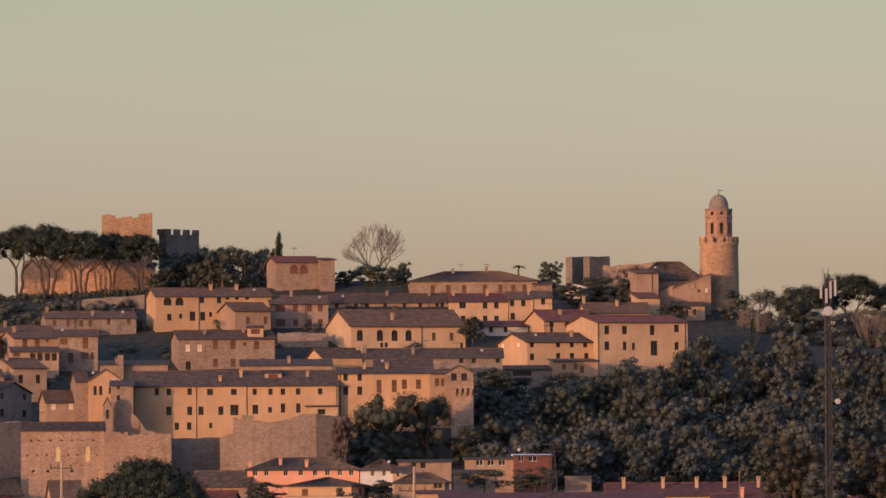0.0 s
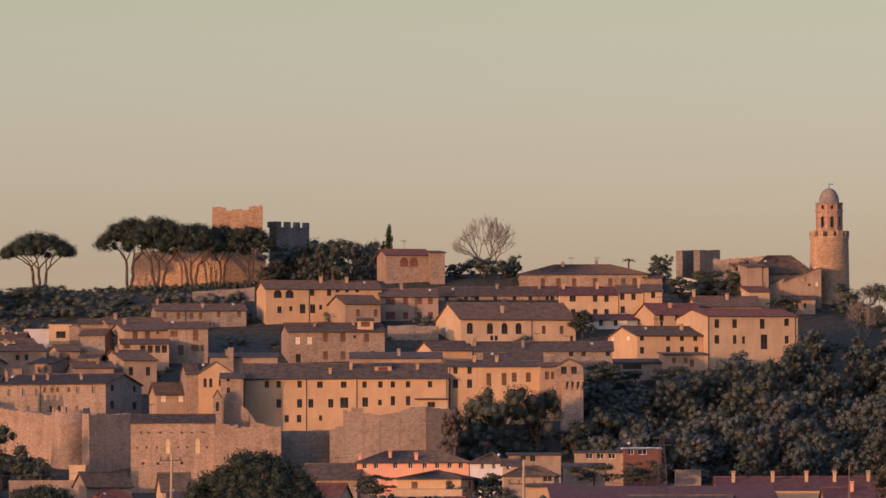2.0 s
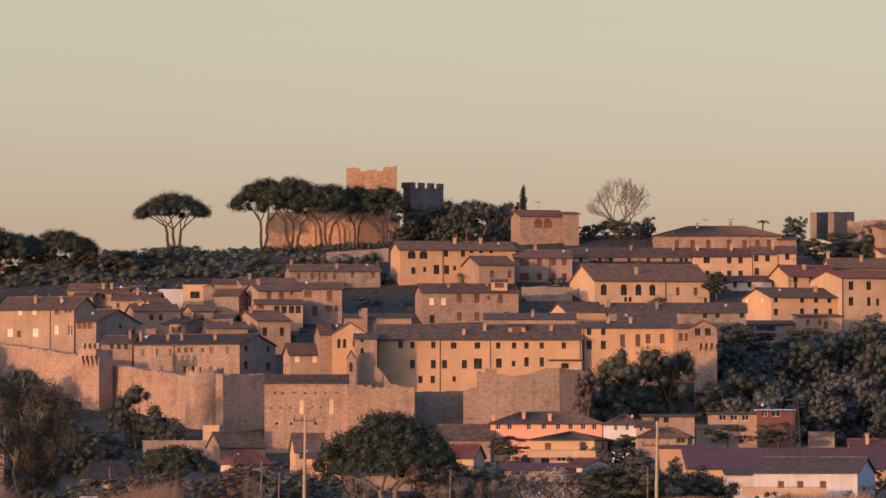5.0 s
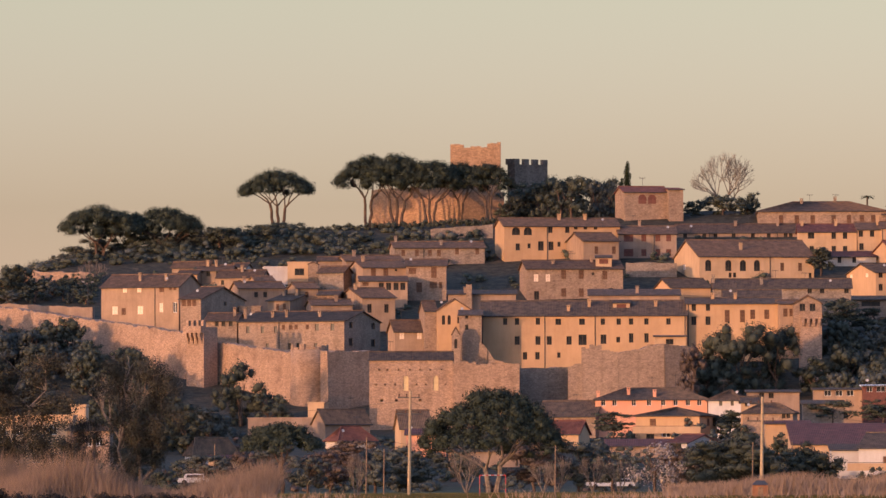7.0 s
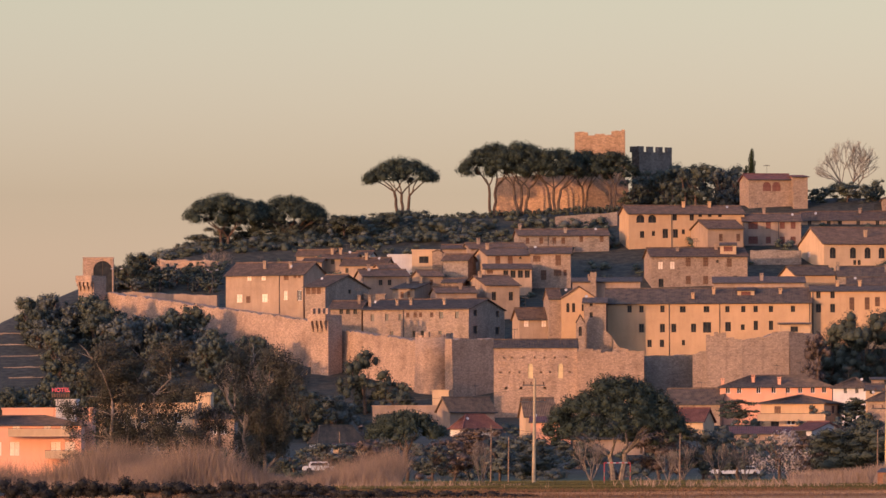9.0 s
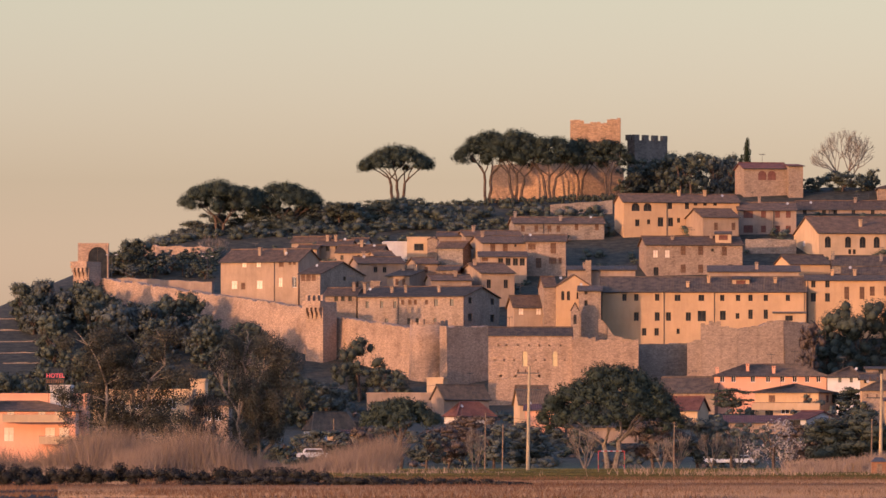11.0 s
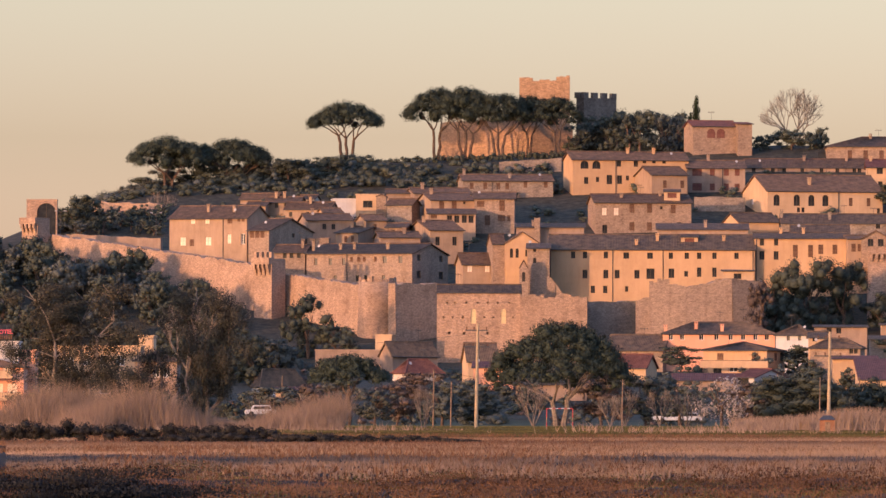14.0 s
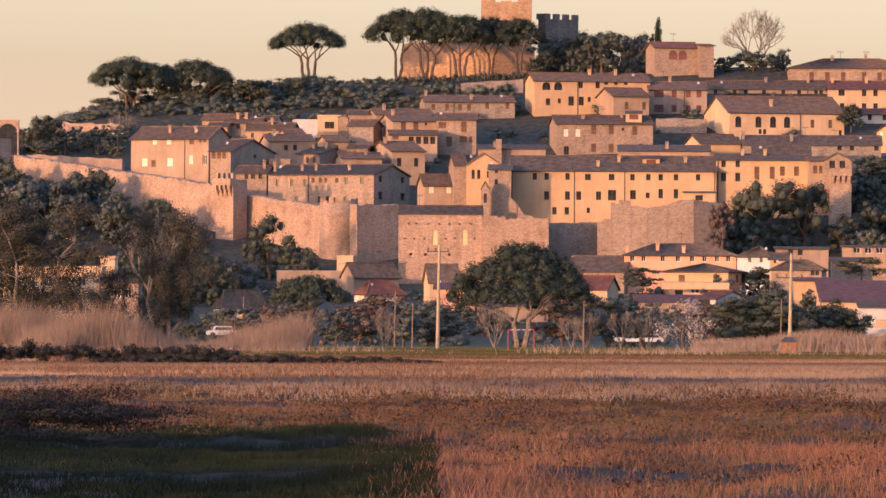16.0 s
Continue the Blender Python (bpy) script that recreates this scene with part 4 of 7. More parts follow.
def goal(label, x, y, z, w, h):
    o = thing("football_goal", pose(x, y, z), label, "football goal")
    for px in (0, w):
        for i in range(5):
            bm = bmesh.new()
            tube(bm, (px, 0, h * i / 5), (px, 0, h * (i + 1) / 5), 0.06, 0.06, 8, True)
            part("post", bm, REDPAINT if i % 2 or i == 4 else WOOD, o)
    for i in range(9):
        bm = bmesh.new()
        tube(bm, (w * i / 9, 0, h), (w * (i + 1) / 9, 0, h), 0.06, 0.06, 8, True)
        part("crossbar", bm, REDPAINT if i % 2 == 0 else DISH, o)
    for px in (0, w):
        bm = bmesh.new()
        tube(bm, (px, 0, h), (px, 1.6, 0), 0.05, 0.05, 6)
        part("stay", bm, REDPAINT, o)


def shed(label, x, y, z, w, h):
    o = thing("hut", pose(x, y, z), label, "hut")
    bm = bmesh.new()
    n = 14
    for i in range(n):
        a, b = w * i / n, w * (i + 1) / n
        box(bm, a, b, 0.03 if i % 2 else 0.0, 1.6, 0, h * 0.8)
    part("wall", bm, RUSTY, o)
    bm = bmesh.new()
    quad(bm, (-0.1, -0.15, h * 0.78), (w + 0.1, -0.15, h * 0.78), (w * 0.8, 0.8, h), (w * 0.25, 0.8, h))
    quad(bm, (w + 0.1, 1.7, h * 0.78), (-0.1, 1.7, h * 0.78), (w * 0.25, 0.8, h), (w * 0.8, 0.8, h))
    quad(bm, (-0.1, 1.7, h * 0.78), (-0.1, -0.15, h * 0.78), (w * 0.25, 0.8, h))
    quad(bm, (w + 0.1, -0.15, h * 0.78), (w + 0.1, 1.7, h * 0.78), (w * 0.8, 0.8, h))
    quad(bm, (-0.1, 1.7, h * 0.78), (w + 0.1, 1.7, h * 0.78), (w + 0.1, -0.15, h * 0.78), (-0.1, -0.15, h * 0.78))
    part("roof", bm, STEEL, o)
    bm = bmesh.new()
    box(bm, w * 0.35, w * 0.7, -0.03, 0.0, 0, h * 0.68)
    part("door", bm, WOOD, o)


def car(label, x, y, z):
    o = thing("car", pose(x, y, z, 0, 0, 8), label, "car", "parked cars")
    bm = bmesh.new()
    box(bm, -2.0, 2.0, -0.85, 0.85, 0.28, 0.85, 0.06)
    box(bm, -1.2, 1.5, -0.78, 0.78, 0.85, 1.42, 0.22)
    bmesh.ops.bevel(bm, geom=bm.edges[:], offset=0.08, segments=2, affect="EDGES")
    part("body", bm, CARWHITE, o)
    bm = bmesh.new()
    box(bm, -1.0, 1.3, -0.80, 0.80, 0.92, 1.28, 0.14)
    part("window", bm, GLASS, o)
    for wx in (-1.25, 1.25):
        for wy in (-0.82, 0.82):
            bm = bmesh.new()
            tube(bm, (wx, wy - 0.1, 0.32), (wx, wy + 0.1, 0.32), 0.32, 0.32, 14, True)
            part("wheel", bm, RUBBER, o)


def street_lamp(label, x, y, z, h):
    o = thing("street_lamp", pose(x, y, z), label, "street lamp")
    bm = bmesh.new()
    tube(bm, (0, 0, -1), (0, 0, h), 0.07, 0.05, 8)
    part("post", bm, STEEL, o)
    for s in (-1, 1):
        bm = bmesh.new()
        tube(bm, (0, 0, h - 0.1), (s * 0.9, 0, h + 0.1), 0.04, 0.04, 5)
        part("arm", bm, STEEL, o)
        bm = bmesh.new()
        box(bm, s * 0.9 - 0.28, s * 0.9 + 0.28, -0.12, 0.12, h + 0.06, h + 0.2, 0.04)
        part("lamp_head", bm, DISH, o)


def path_wall(label, pts, h):
    """A low wall that follows a bending path downhill."""
    o = thing("roadside_wall", pose(*pts[0]), label, "wall")
    bm = bmesh.new()
    for p, q in zip(pts, pts[1:]):
        a, b = Vector(p) - Vector(pts[0]), Vector(q) - Vector(pts[0])
        side = (b - a).cross(Vector((0, 0, 1))).normalized() * 0.25
        for s in (side, -side):
            quad(bm, a + s - Vector((0, 0, 1)), b + s - Vector((0, 0, 1)), b + s + Vector((0, 0, h)), a + s + Vector((0, 0, h)))
        quad(bm, a - side + Vector((0, 0, h)), b - side + Vector((0, 0, h)), b + side + Vector((0, 0, h)), a + side + Vector((0, 0, h)))
    part("wall", bm, GREYSTONE, o)


def wire(label, x0, y0, z0, x1, y1, z1):
    o = thing("power_line", pose(x0, y0, z0), label, "power line", "power lines")
    bm = bmesh.new()
    a, b = Vector((0, 0, 0)), Vector((x1 - x0, y1 - y0, z1 - z0))
    pts = [a.lerp(b, i / 12) - Vector((0, 0, 0.9 * math.sin(math.pi * i / 12))) for i in range(13)]
    side = (b.cross(Vector((0, 0, 1)))).normalized() * 0.018
    up = Vector((0, 0, 0.018))
    rings = [[bm.verts.new(p + v) for v in (side, up, -side, -up)] for p in pts]
    for r, t in zip(rings, rings[1:]):
        for i in range(4):
            j = (i + 1) % 4
            bm.faces.new((r[i], r[j], t[j], t[i]))
    part("cable", bm, STEEL, o)


def round_window(label, x, y, z, r):
    o = thing("round_window", pose(x, y, z, 90), label, "window")
    bm = bmesh.new()
    lathe(bm, [(r * 0.7, -0.05), (r * 0.72, 0.1), (r, 0.12), (r, -0.05)], 20)
    part("surround", bm, STONE, o)
    bm = bmesh.new()
    lathe(bm, [(r * 0.7, -0.02), (r * 0.7, 0.04)], 20)
    part("pane", bm, OCHRE, o)


def hedge(label, x0, y0, z0, x1, y1, z1, h, seed, leaf=0.14, per=170, material=None, wave=0.0):
    """A long trimmed hedge with a fairly even top."""
    a, b = Vector((x0, y0, z0)), Vector((x1, y1, z1))
    o = thing("hedge", pose(x0, y0, z0), label, "hedge")
    n = max(4, int((b - a).length / 0.9))
    rng = random.Random(seed)
    blobs = []
    for i in range(n + 1):
        p = (b - a) * i / n
        k = 1 - wave * (0.5 + 0.5 * noise.noise((i * 0.13, seed, 0.0)) + 0.45 * abs(2 * i / n - 1) ** 3)
        blobs.append((p.x, p.y, p.z + h * 0.5 * k, 0.9, 1.1, h * k * rng.uniform(0.48, 0.54)))
    blobs = broken(blobs, 4, seed, 0.4, 0.7)
    P, N = lumps(blobs, per, seed, 0.30, -0.9)
    part("leaves", leaf_mesh("leaves", P, N, leaf, material or OAKLEAF, 0.6, 1, seed, blobs), None, o)


def thicket(name, label, count, x0, x1, y0, y1, keep, size, material, seed):
    """Scrub too tangled to count, as one mesh."""
    g = random.Random(seed)
    blobs = []
    for _ in range(count * 40):
        if len(blobs) >= count:
            break
        x, y = g.uniform(x0, x1), g.uniform(y0, y1)
        if keep(x, y):
            s = size * g.uniform(0.6, 1.3)
            blobs.append((x, y, ground(x, y) + s * 0.35, s * 1.25, s, s * g.uniform(0.6, 1.0)))
    blobs = broken(blobs, 4, seed, 0.4, 0.75)
    P, N = lumps(blobs, 90, seed, 0.34, -0.6)
    tagged(new(name, leaf_mesh(name, P, N, 0.11, material, 0.6, 1, seed, blobs)), label, "scrub", "", "stuff")


def hillside_woods():
    """Evergreen woods and scrub on the slopes: a few trees built once, then set out over the hill."""
    rng = random.Random(77)
    kinds = []
    for i in range(6):
        kinds.append(bushy("tree", "dark evergreen tree in the hillside wood", 0, 0, 0, 8.5, 8.0, 8.0 + i * 0.5, 300 + i,
                           (OAKLEAF, OAKLEAF, OLIVELEAF, OAKLEAF, OLIVELEAF, OAKLEAF)[i], "tree", "hillside woods", True, 22, 0.165, 62, 0.12))
    shrubs = []
    for i in range(4):
        shrubs.append(bushy("shrub", "grey-green shrub on the slope below the crest", 0, 0, 0, 5.5, 5.0, 3.4 + 0.4 * i, 320 + i,
                            (OLIVELEAF, OAKLEAF, OAKLEAF, OLIVELEAF)[i], "shrub", "slope shrubs", True, 10, 0.115, 80, 0.2))
    used = set()

    def put(pool, x, y, scale=1.0, dz=-0.4):
        src = rng.choice(pool)
        m = pose(x, y, ground(x, y) + dz, 0, 0, rng.uniform(0, 360)) @ Matrix.Scale(scale * rng.uniform(0.8, 1.2), 4)
        if src.name not in used:
            used.add(src.name)
            src.matrix_basis = m
        else:
            c = copy_thing(src, m)
            c.scale = m.to_scale()

    def sow(pool, count, x0, x1, y0, y1, keep, scale=1.0, gap=5.0, dz=-0.4):
        done = []
        for _ in range(count * 12):
            if len(done) >= count:
                break
            x, y = rng.uniform(x0, x1), rng.uniform(y0, y1)
            if not keep(x, y) or any((x - a) ** 2 + (y - b) ** 2 < gap * gap for a, b in done):
                continue
            done.append((x, y))
            put(pool, x, y, scale, dz)
    # the dark wood east of the town, from the crest down to the new houses
    brow = lambda q: np.interp(q, (0.0365, 0.0482, 0.0526, 0.0578, 0.0629, 0.0651, 0.0702, 0.0716, 0.09), (1478, 1484, 1492, 1500, 1514, 1530, 1540, 1528, 1525))
    east = lambda x, y: x / y > 0.0374 and y < brow(x / y)
    sow(kinds, 150, 40, 150, 1395, 1585, east, 1.0, 4.6)
    thicket("brow_scrub", "dark low scrub along the edge of the wood", 170, 48, 150, 1470, 1640, lambda x, y: x / y > 0.0375 and (brow(x / y) - 4 < y < brow(x / y) + 26 or (x / y > 0.0712 and y > 1520)), 1.5, OAKLEAF, 351)
    # the wood below the town wall to the west
    foot = lambda q: np.interp(q, (-0.11, -0.0810, -0.0765, -0.0735, -0.060, -0.052, -0.045, -0.040), (1490, 1500, 1502, 1486, 1474, 1440, 1405, 1390))
    sow(kinds, 60, -165, -50, 1430, 1535, lambda x, y: -0.0832 < x / y < -0.040 and foot(x / y) - 30 < y < foot(x / y), 0.8, 3.6)
    sow(kinds, 50, -165, -50, 1300, 1460, lambda x, y: x / y < -0.040 and y < foot(x / y) - (28 if x / y > -0.0825 else 85), 0.9, 5.0)
    # scrub under the crest
    scrub = lambda x, y: -0.070 < x / y < -0.008 and np.interp(x / y, (-0.064, -0.045, -0.03, -0.010), (1572, 1582, 1586, 1592)) < y < np.interp(x / y, (-0.064, -0.036, -0.026), (1640, 1622, 1604))
    thicket("crest_scrub", "dark grey-green scrub on the slope below the crest", 330, -115, -12, 1560, 1640, scrub, 1.7, OAKLEAF, 352)
    thicket("crest_scrub", "lighter olive scrub on the slope below the crest", 90, -115, -12, 1560, 1640, scrub, 1.8, OLIVELEAF, 353)
    thicket("town_scrub", "dark shrubs in the yards between the old houses", 260, -95, 45, 1500, 1612, lambda x, y: x / y > -0.052, 1.4, OAKLEAF, 354)
    thicket("wall_scrub", "tangled scrub along the foot of the town wall", 170, -118, -24, 1405, 1490, lambda x, y: foot(x / y) - 18 < y < foot(x / y) + 8, 1.7, OAKLEAF, 355)
    # the terrace behind the corner tower
    sow(shrubs, 34, -118, -84, 1534, 1556, lambda x, y: -0.0745 < x / y < -0.058, 0.8, 2.6, -0.5)
    # gardens among the new houses
    thicket("garden_scrub", "dark garden growth among the new houses", 200, -92, 112, 1140, 1385, lambda x, y: True, 1.7, OAKLEAF, 356)
    thicket("garden_scrub", "brown leafless growth among the new houses", 90, -92, 112, 1120, 1370, lambda x, y: True, 1.6, BROWNLEAF, 357)
    thicket("garden_scrub", "grey-green growth among the new houses", 120, -92, 112, 1100, 1380, lambda x, y: True, 1.8, OLIVELEAF, 358)
    sow(shrubs, 85, -95, 112, 1110, 1390, lambda x, y: True, 1.0, 5.0, -0.3)

def scatter(n, x0, x1, y0, y1, seed, patch=0.0, scale=0.05):
    """Random spots on the marsh, thicker where the growth is patchy."""
    g = np.random.default_rng(seed)
    y = np.sqrt(g.uniform(y0 * y0, y1 * y1, n))
    k = y / y1
    x = g.uniform(0, 1, n) * (x1 - x0) * k + x0 * k
    if patch:
        v = np.array([noise.noise((a * scale, b * scale * 0.5, seed)) for a, b in zip(x, y)])
        ok = v > patch - 0.3 + g.uniform(-0.15, 0.15, n)
        x, y = x[ok], y[ok]
    z = np.array([ground(a, b) for a, b in zip(x, y)]) - 0.02
    return np.stack([x, y, z], 1)


def mounds(name, label, count, x0, x1, y0, y1, seed, material):
    """Low rounded cushions of heath, joined, as nobody could count them."""
    g = np.random.default_rng(seed)
    at = shade_free(scatter(count * 2, x0, x1, y0, y1, seed, 0.25, 0.08)[:count], 2.2)
    blobs = []
    for x, y, z in at:
        s = g.uniform(0.3, 0.95) * (0.5 + y / 300)
        blobs.append((x, y, z, s * g.uniform(0.9, 1.6), s, s * g.uniform(0.26, 0.46)))
    P, N = lumps(blobs, 430, seed, 0.3, 0.0)
    me = leaf_mesh(name, P, N, 0.021, material, 0.6, 2.0, seed)
    tagged(new(name, me), label, "heath", "", "stuff")


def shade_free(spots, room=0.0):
    """Leaves out the spots on the shade-coloured sward at the marsh's near edge."""
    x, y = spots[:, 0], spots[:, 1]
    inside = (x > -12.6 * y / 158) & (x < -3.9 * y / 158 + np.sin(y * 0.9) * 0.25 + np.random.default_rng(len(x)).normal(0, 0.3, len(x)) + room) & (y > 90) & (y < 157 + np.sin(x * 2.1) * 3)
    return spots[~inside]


def marsh():
    blades("reeds", "tall dry reeds in pale sunlit plumes", "reeds", scatter(80000, -80, -30, 790, 860, 1, 0.30, 0.10), 2.9, 0.026, REED, 1, lean=0.28, swell=1.6)
    blades("reeds", "dry reeds along the field edge", "reeds", scatter(12000, -80, 60, 690, 780, 2, 0.45, 0.06), 1.0, 0.04, REED, 2, swell=1.2)
    blades("reeds", "dry reeds beside the hedge", "reeds", scatter(7000, 14, 50, 830, 900, 3), 2.6, 0.05, REED, 3, swell=1.2)
    blades("field_grass", "short green grass of the playing field", "grass", scatter(40000, -70, 90, 760, 1000, 4), 0.3, 0.07, GREENGRASS, 4)
    blades("marsh_grass", "russet marsh grass", "grass", scatter(60000, -44, 46, 240, 640, 5, 0.3, 0.06), 0.4, 0.03, TUSSOCK, 5)
    blades("marsh_grass", "low dry grass of the marsh", "grass", scatter(30000, -50, 42, 380, 560, 6), 0.35, 0.04, TUSSOCK, 6)
    blades("field_grass", "green-brown rough grass beside the field", "grass", scatter(45000, -62, 56, 540, 770, 16), 0.3, 0.05, GREENGRASS, 16)
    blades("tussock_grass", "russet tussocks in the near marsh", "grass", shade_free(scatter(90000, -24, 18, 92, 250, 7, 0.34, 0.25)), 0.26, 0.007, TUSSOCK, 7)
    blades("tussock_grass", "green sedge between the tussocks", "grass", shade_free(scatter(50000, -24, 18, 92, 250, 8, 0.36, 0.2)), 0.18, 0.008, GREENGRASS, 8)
    mounds("heath", "low russet heath mounds of the marsh", 1900, -26, 18, 94, 260, 9, HEATH)
    mounds("heath", "low green-brown heath mounds of the marsh", 350, -26, 18, 94, 260, 10, GREENGRASS)
    blades("marsh_grass", "short pale grass of the wet meadow", "grass", scatter(90000, -44, 30, 230, 560, 12), 0.34, 0.034, REED, 12)
    # Blades over the shaded patch; their dark colour supplies the shade.
    blades("sward", "green sward with shade put into its colour", "grass", scatter(66000, -12.6, -2.9, 92, 162, 13), 0.2, 0.014, SHADESWARD, 13)
    blades("rust_sedge", "rust-coloured sedge at the near edge with sun in its colour", "sedge", shade_free(scatter(60000, -8, 14, 92, 150, 15, 0.3, 0.3)), 0.24, 0.006, RUST, 15)
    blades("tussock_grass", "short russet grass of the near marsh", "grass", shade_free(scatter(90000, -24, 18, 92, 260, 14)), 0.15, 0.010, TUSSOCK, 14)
    hedge("dark bramble bank across the marsh", -49, 505, -0.1, -22, 500, -0.1, 1.9, 421, 0.045, 1900, BRAMBLE, 0.5)
    hedge("low dark bramble bank across the marsh", -30, 492, -0.1, -9, 482, -0.1, 1.1, 422, 0.045, 1900, BRAMBLE, 0.6)
    # Added out of view on the sun's side, only to throw shade here.
    hedge("unseen tall hedge added to shade the near marsh", -35, 52, -0.3, -35, 123, -0.3, 4.2, 410, 0.3, 120, OAKLEAF)
    bushy("shrub", "dark bramble thicket at the edge of the marsh", -10.2, 148, -0.2, 5.5, 5.0, 1.25, 401, BRAMBLE, "shrub", "", False, 18, 0.020, 3600, 0.1)


# ---------------------------------------------------------------- the castle on the crest
cut_wall('castle_tower', 'square ruined castle tower of sunlit orange stone with a broken top', 'tower', -20.02, 1655, 56.3, 10.8, 9.5, 16.74, 0, CASTLE, top=0, notch=[(0, 2.6, 0.7), (7.6, 11, 0.95)])
cut_wall('castle_tower', 'shaded square castle tower with battlements beside the ruined tower', 'tower', -6.22, 1664, 56.6, 11.01, 2.07, 13.17, 50, SHADESTONE, merlons=4)
cut_wall('castle_wall', 'tall sunlit orange castle wall behind the umbrella pines', 'castle', -36.96, 1653, 55.85, 22.91, 9, 7.9, -31.59, CASTLE, top=1)
cut_wall('castle_wall', 'lower castle wall of pale stone with small openings', 'castle', -17.44, 1641, 56.45, 9.85, 6, 6.38, 23.96, CASTLE, top=0.15)
cut_wall('garden_wall', 'low stone retaining wall on the terraced hillside', 'wall', -23.5, 1602.8, 51.31, 12.97, 1, 2.47, 5.31, GREYSTONE, top=0.86)
cut_wall('garden_wall', 'low rubble wall among dark shrubs', 'wall', -51.22, 1588, 46.43, 21.48, 1, 0.93, 10.73, GREYSTONE, top=1.98)
house('small brick pavilion with two red arched openings on the crest', 17, 1622, 57.37, 9.36, 9, 4.76, 12, 'gable', 1.19, STONE, REDTILE, front=[(3.21, 1.77, 1.96, 'c', (3.89, 5.96,))], name='pavilion', category='pavilion')
house('annexe of the brick pavilion with a dark open doorway', 26.38, 1621, 57.33, 3, 8, 5.23, 8, 'back', 0.59, STONE, REDTILE, front=[(3.45, 1.61, 2.88, 'o', (0.78,))], name='pavilion', category='pavilion')
house('long stone farmhouse with a hipped tiled roof on the crest', 44.9, 1612, 54.66, 26.7, 15, 2.95, 0, 'hip', 2.13, STONE, TILE, front=[(1.18, 0.93, 1.69, 's', (4.73, 8.03, 11.34, 15.72, 18.91, 21.62, 23.99,))], stacks=[(9.22, 6, 1.7), (16.31, 7.5, 2.13)])
house('low stone wing of the farmhouse', 70.81, 1610, 54.6, 3.78, 8, 2.12, 0, 'back', 0.94, STONE, TILE)
cut_wall('ruin', 'shaded remains of an old stone tower', 'ruin', 80.3, 1640, 53.65, 6.2, 1.7, 9.86, 52.34, SHADESTONE, top=0.22)
cut_wall('ruin', 'square stump of a ruined stone tower', 'ruin', 83.9, 1638, 53.53, 6.0, 1.9, 9.95, 40.71, SHADESTONE, top=0.15)
cut_wall('ruin', 'old stone wall running from the ruin to the church', 'wall', 86.37, 1632, 53.34, 10.95, 2, 7.84, -10.52, STONE, top=0.53)
cut_wall('garden_wall', 'pale rendered wall below the ruined tower', 'wall', 77.28, 1612, 52.77, 4.73, 1, 4.37, 0, PALE, top=-1.06)

# ---------------------------------------------------------------- upper rows of houses
house('low stone house with a long tiled roof under the castle', -30.47, 1574.6, 45.71, 18.53, 9, 3.46, 8, 'gable', 1.27, GREYSTONE, TILE, front=[(2.31, 0.78, 1.27, 's', (1.75, 4.55, 7.23, 9.09,)), (2.65, 0.78, 1.27, 's', (12.82, 17.02,))], stacks=[(0.7, 4.5, 1.4), (9.79, 1.8, 0.51)], pipes=(5.94,))
house('bright ochre house with two arched loggia windows', -8.1, 1578.8, 46.64, 24.45, 8.13, 7.06, 14, 'gable', 1.62, YELLOW, TILE, front=[(5.9, 1.74, 1.65, 'a', (2.5, 5.01,)), (6.25, 0.94, 1.4, 'o', (9.78, 13.36,)), (6.6, 0.8, 0.64, 'o', (15.15, 17.17, 19.32,)), (2.66, 0.94, 1.4, 'o', (2.86,)), (2.89, 0.67, 1.02, 'o', (5.25,)), (2.89, 1.2, 1.91, 'o', (7.75,)), (2.89, 1.07, 1.78, 'o', (9.9,)), (3.24, 0.67, 1.02, 'o', (11.57,))], stacks=[(12.4, 3.25, 1.46), (17.89, 3.25, 1.46)], pipes=(9.06,))
house('small weathered house in front of the ochre house', 8.06, 1571.2, 45.73, 7.63, 11.18, 4.61, 18, 'gable', 1.73, OCHRE, TILE, front=[(2.65, 0.81, 1.52, 's', (2.79, 6.54,))])
house('rose-grey row house with red shuttered windows', 15.42, 1582, 45.8, 11.86, 10, 6.26, 4, 'gable', 1.62, BUFF, TILE, front=[(5.33, 1.95, 1.53, 'r', (1.98,)), (5.33, 1.04, 1.4, 'r', (5.11, 8.02, 10.23,)), (2.32, 1.95, 1.53, 'r', (1.98,)), (2.32, 1.04, 1.4, 'r', (5.11, 8.02, 10.23,))], stacks=[(4.65, 5, 1.95)], pipes=(7.21,))
house('long low row of stone houses under one tiled roof', 27.63, 1604, 48.76, 25.28, 12, 4.12, 0, 'gable', 1.88, BUFF, TILE, front=[(3.53, 0.79, 0.91, 'o', (1.76, 5.76, 8.11, 11.87,)), (3.53, 0.79, 1.16, 'o', (15.87, 19.16, 22.69, 23.75, 24.93,))], stacks=[(12.35, 4.8, 1.5), (21.16, 4.8, 1.69)], pipes=(6.82, 20.93,))
house('large cream building with tall arched windows and a lit gable', 31.33, 1554.2, 41.28, 24.3, 17.36, 5.35, 16, 'gable', 3.42, CREAM, TILE, front=[(3.42, 1.33, 2.26, 'a', (1.9, 6.16, 9.24, 12.21,)), (3.19, 0.8, 1.63, 's', (17.54, 21.33,)), (1.48, 0.66, 1, 'o', (6.52, 7.47, 23.47,))], left=[(6.27, 1.85, 1.38, 'p', (4.55,)), (3.3, 1.85, 1.13, 'p', (7.03,))], stacks=[(9.84, 3.47, 1.71)], pipes=(14.93,), name='hall_building', category='building')
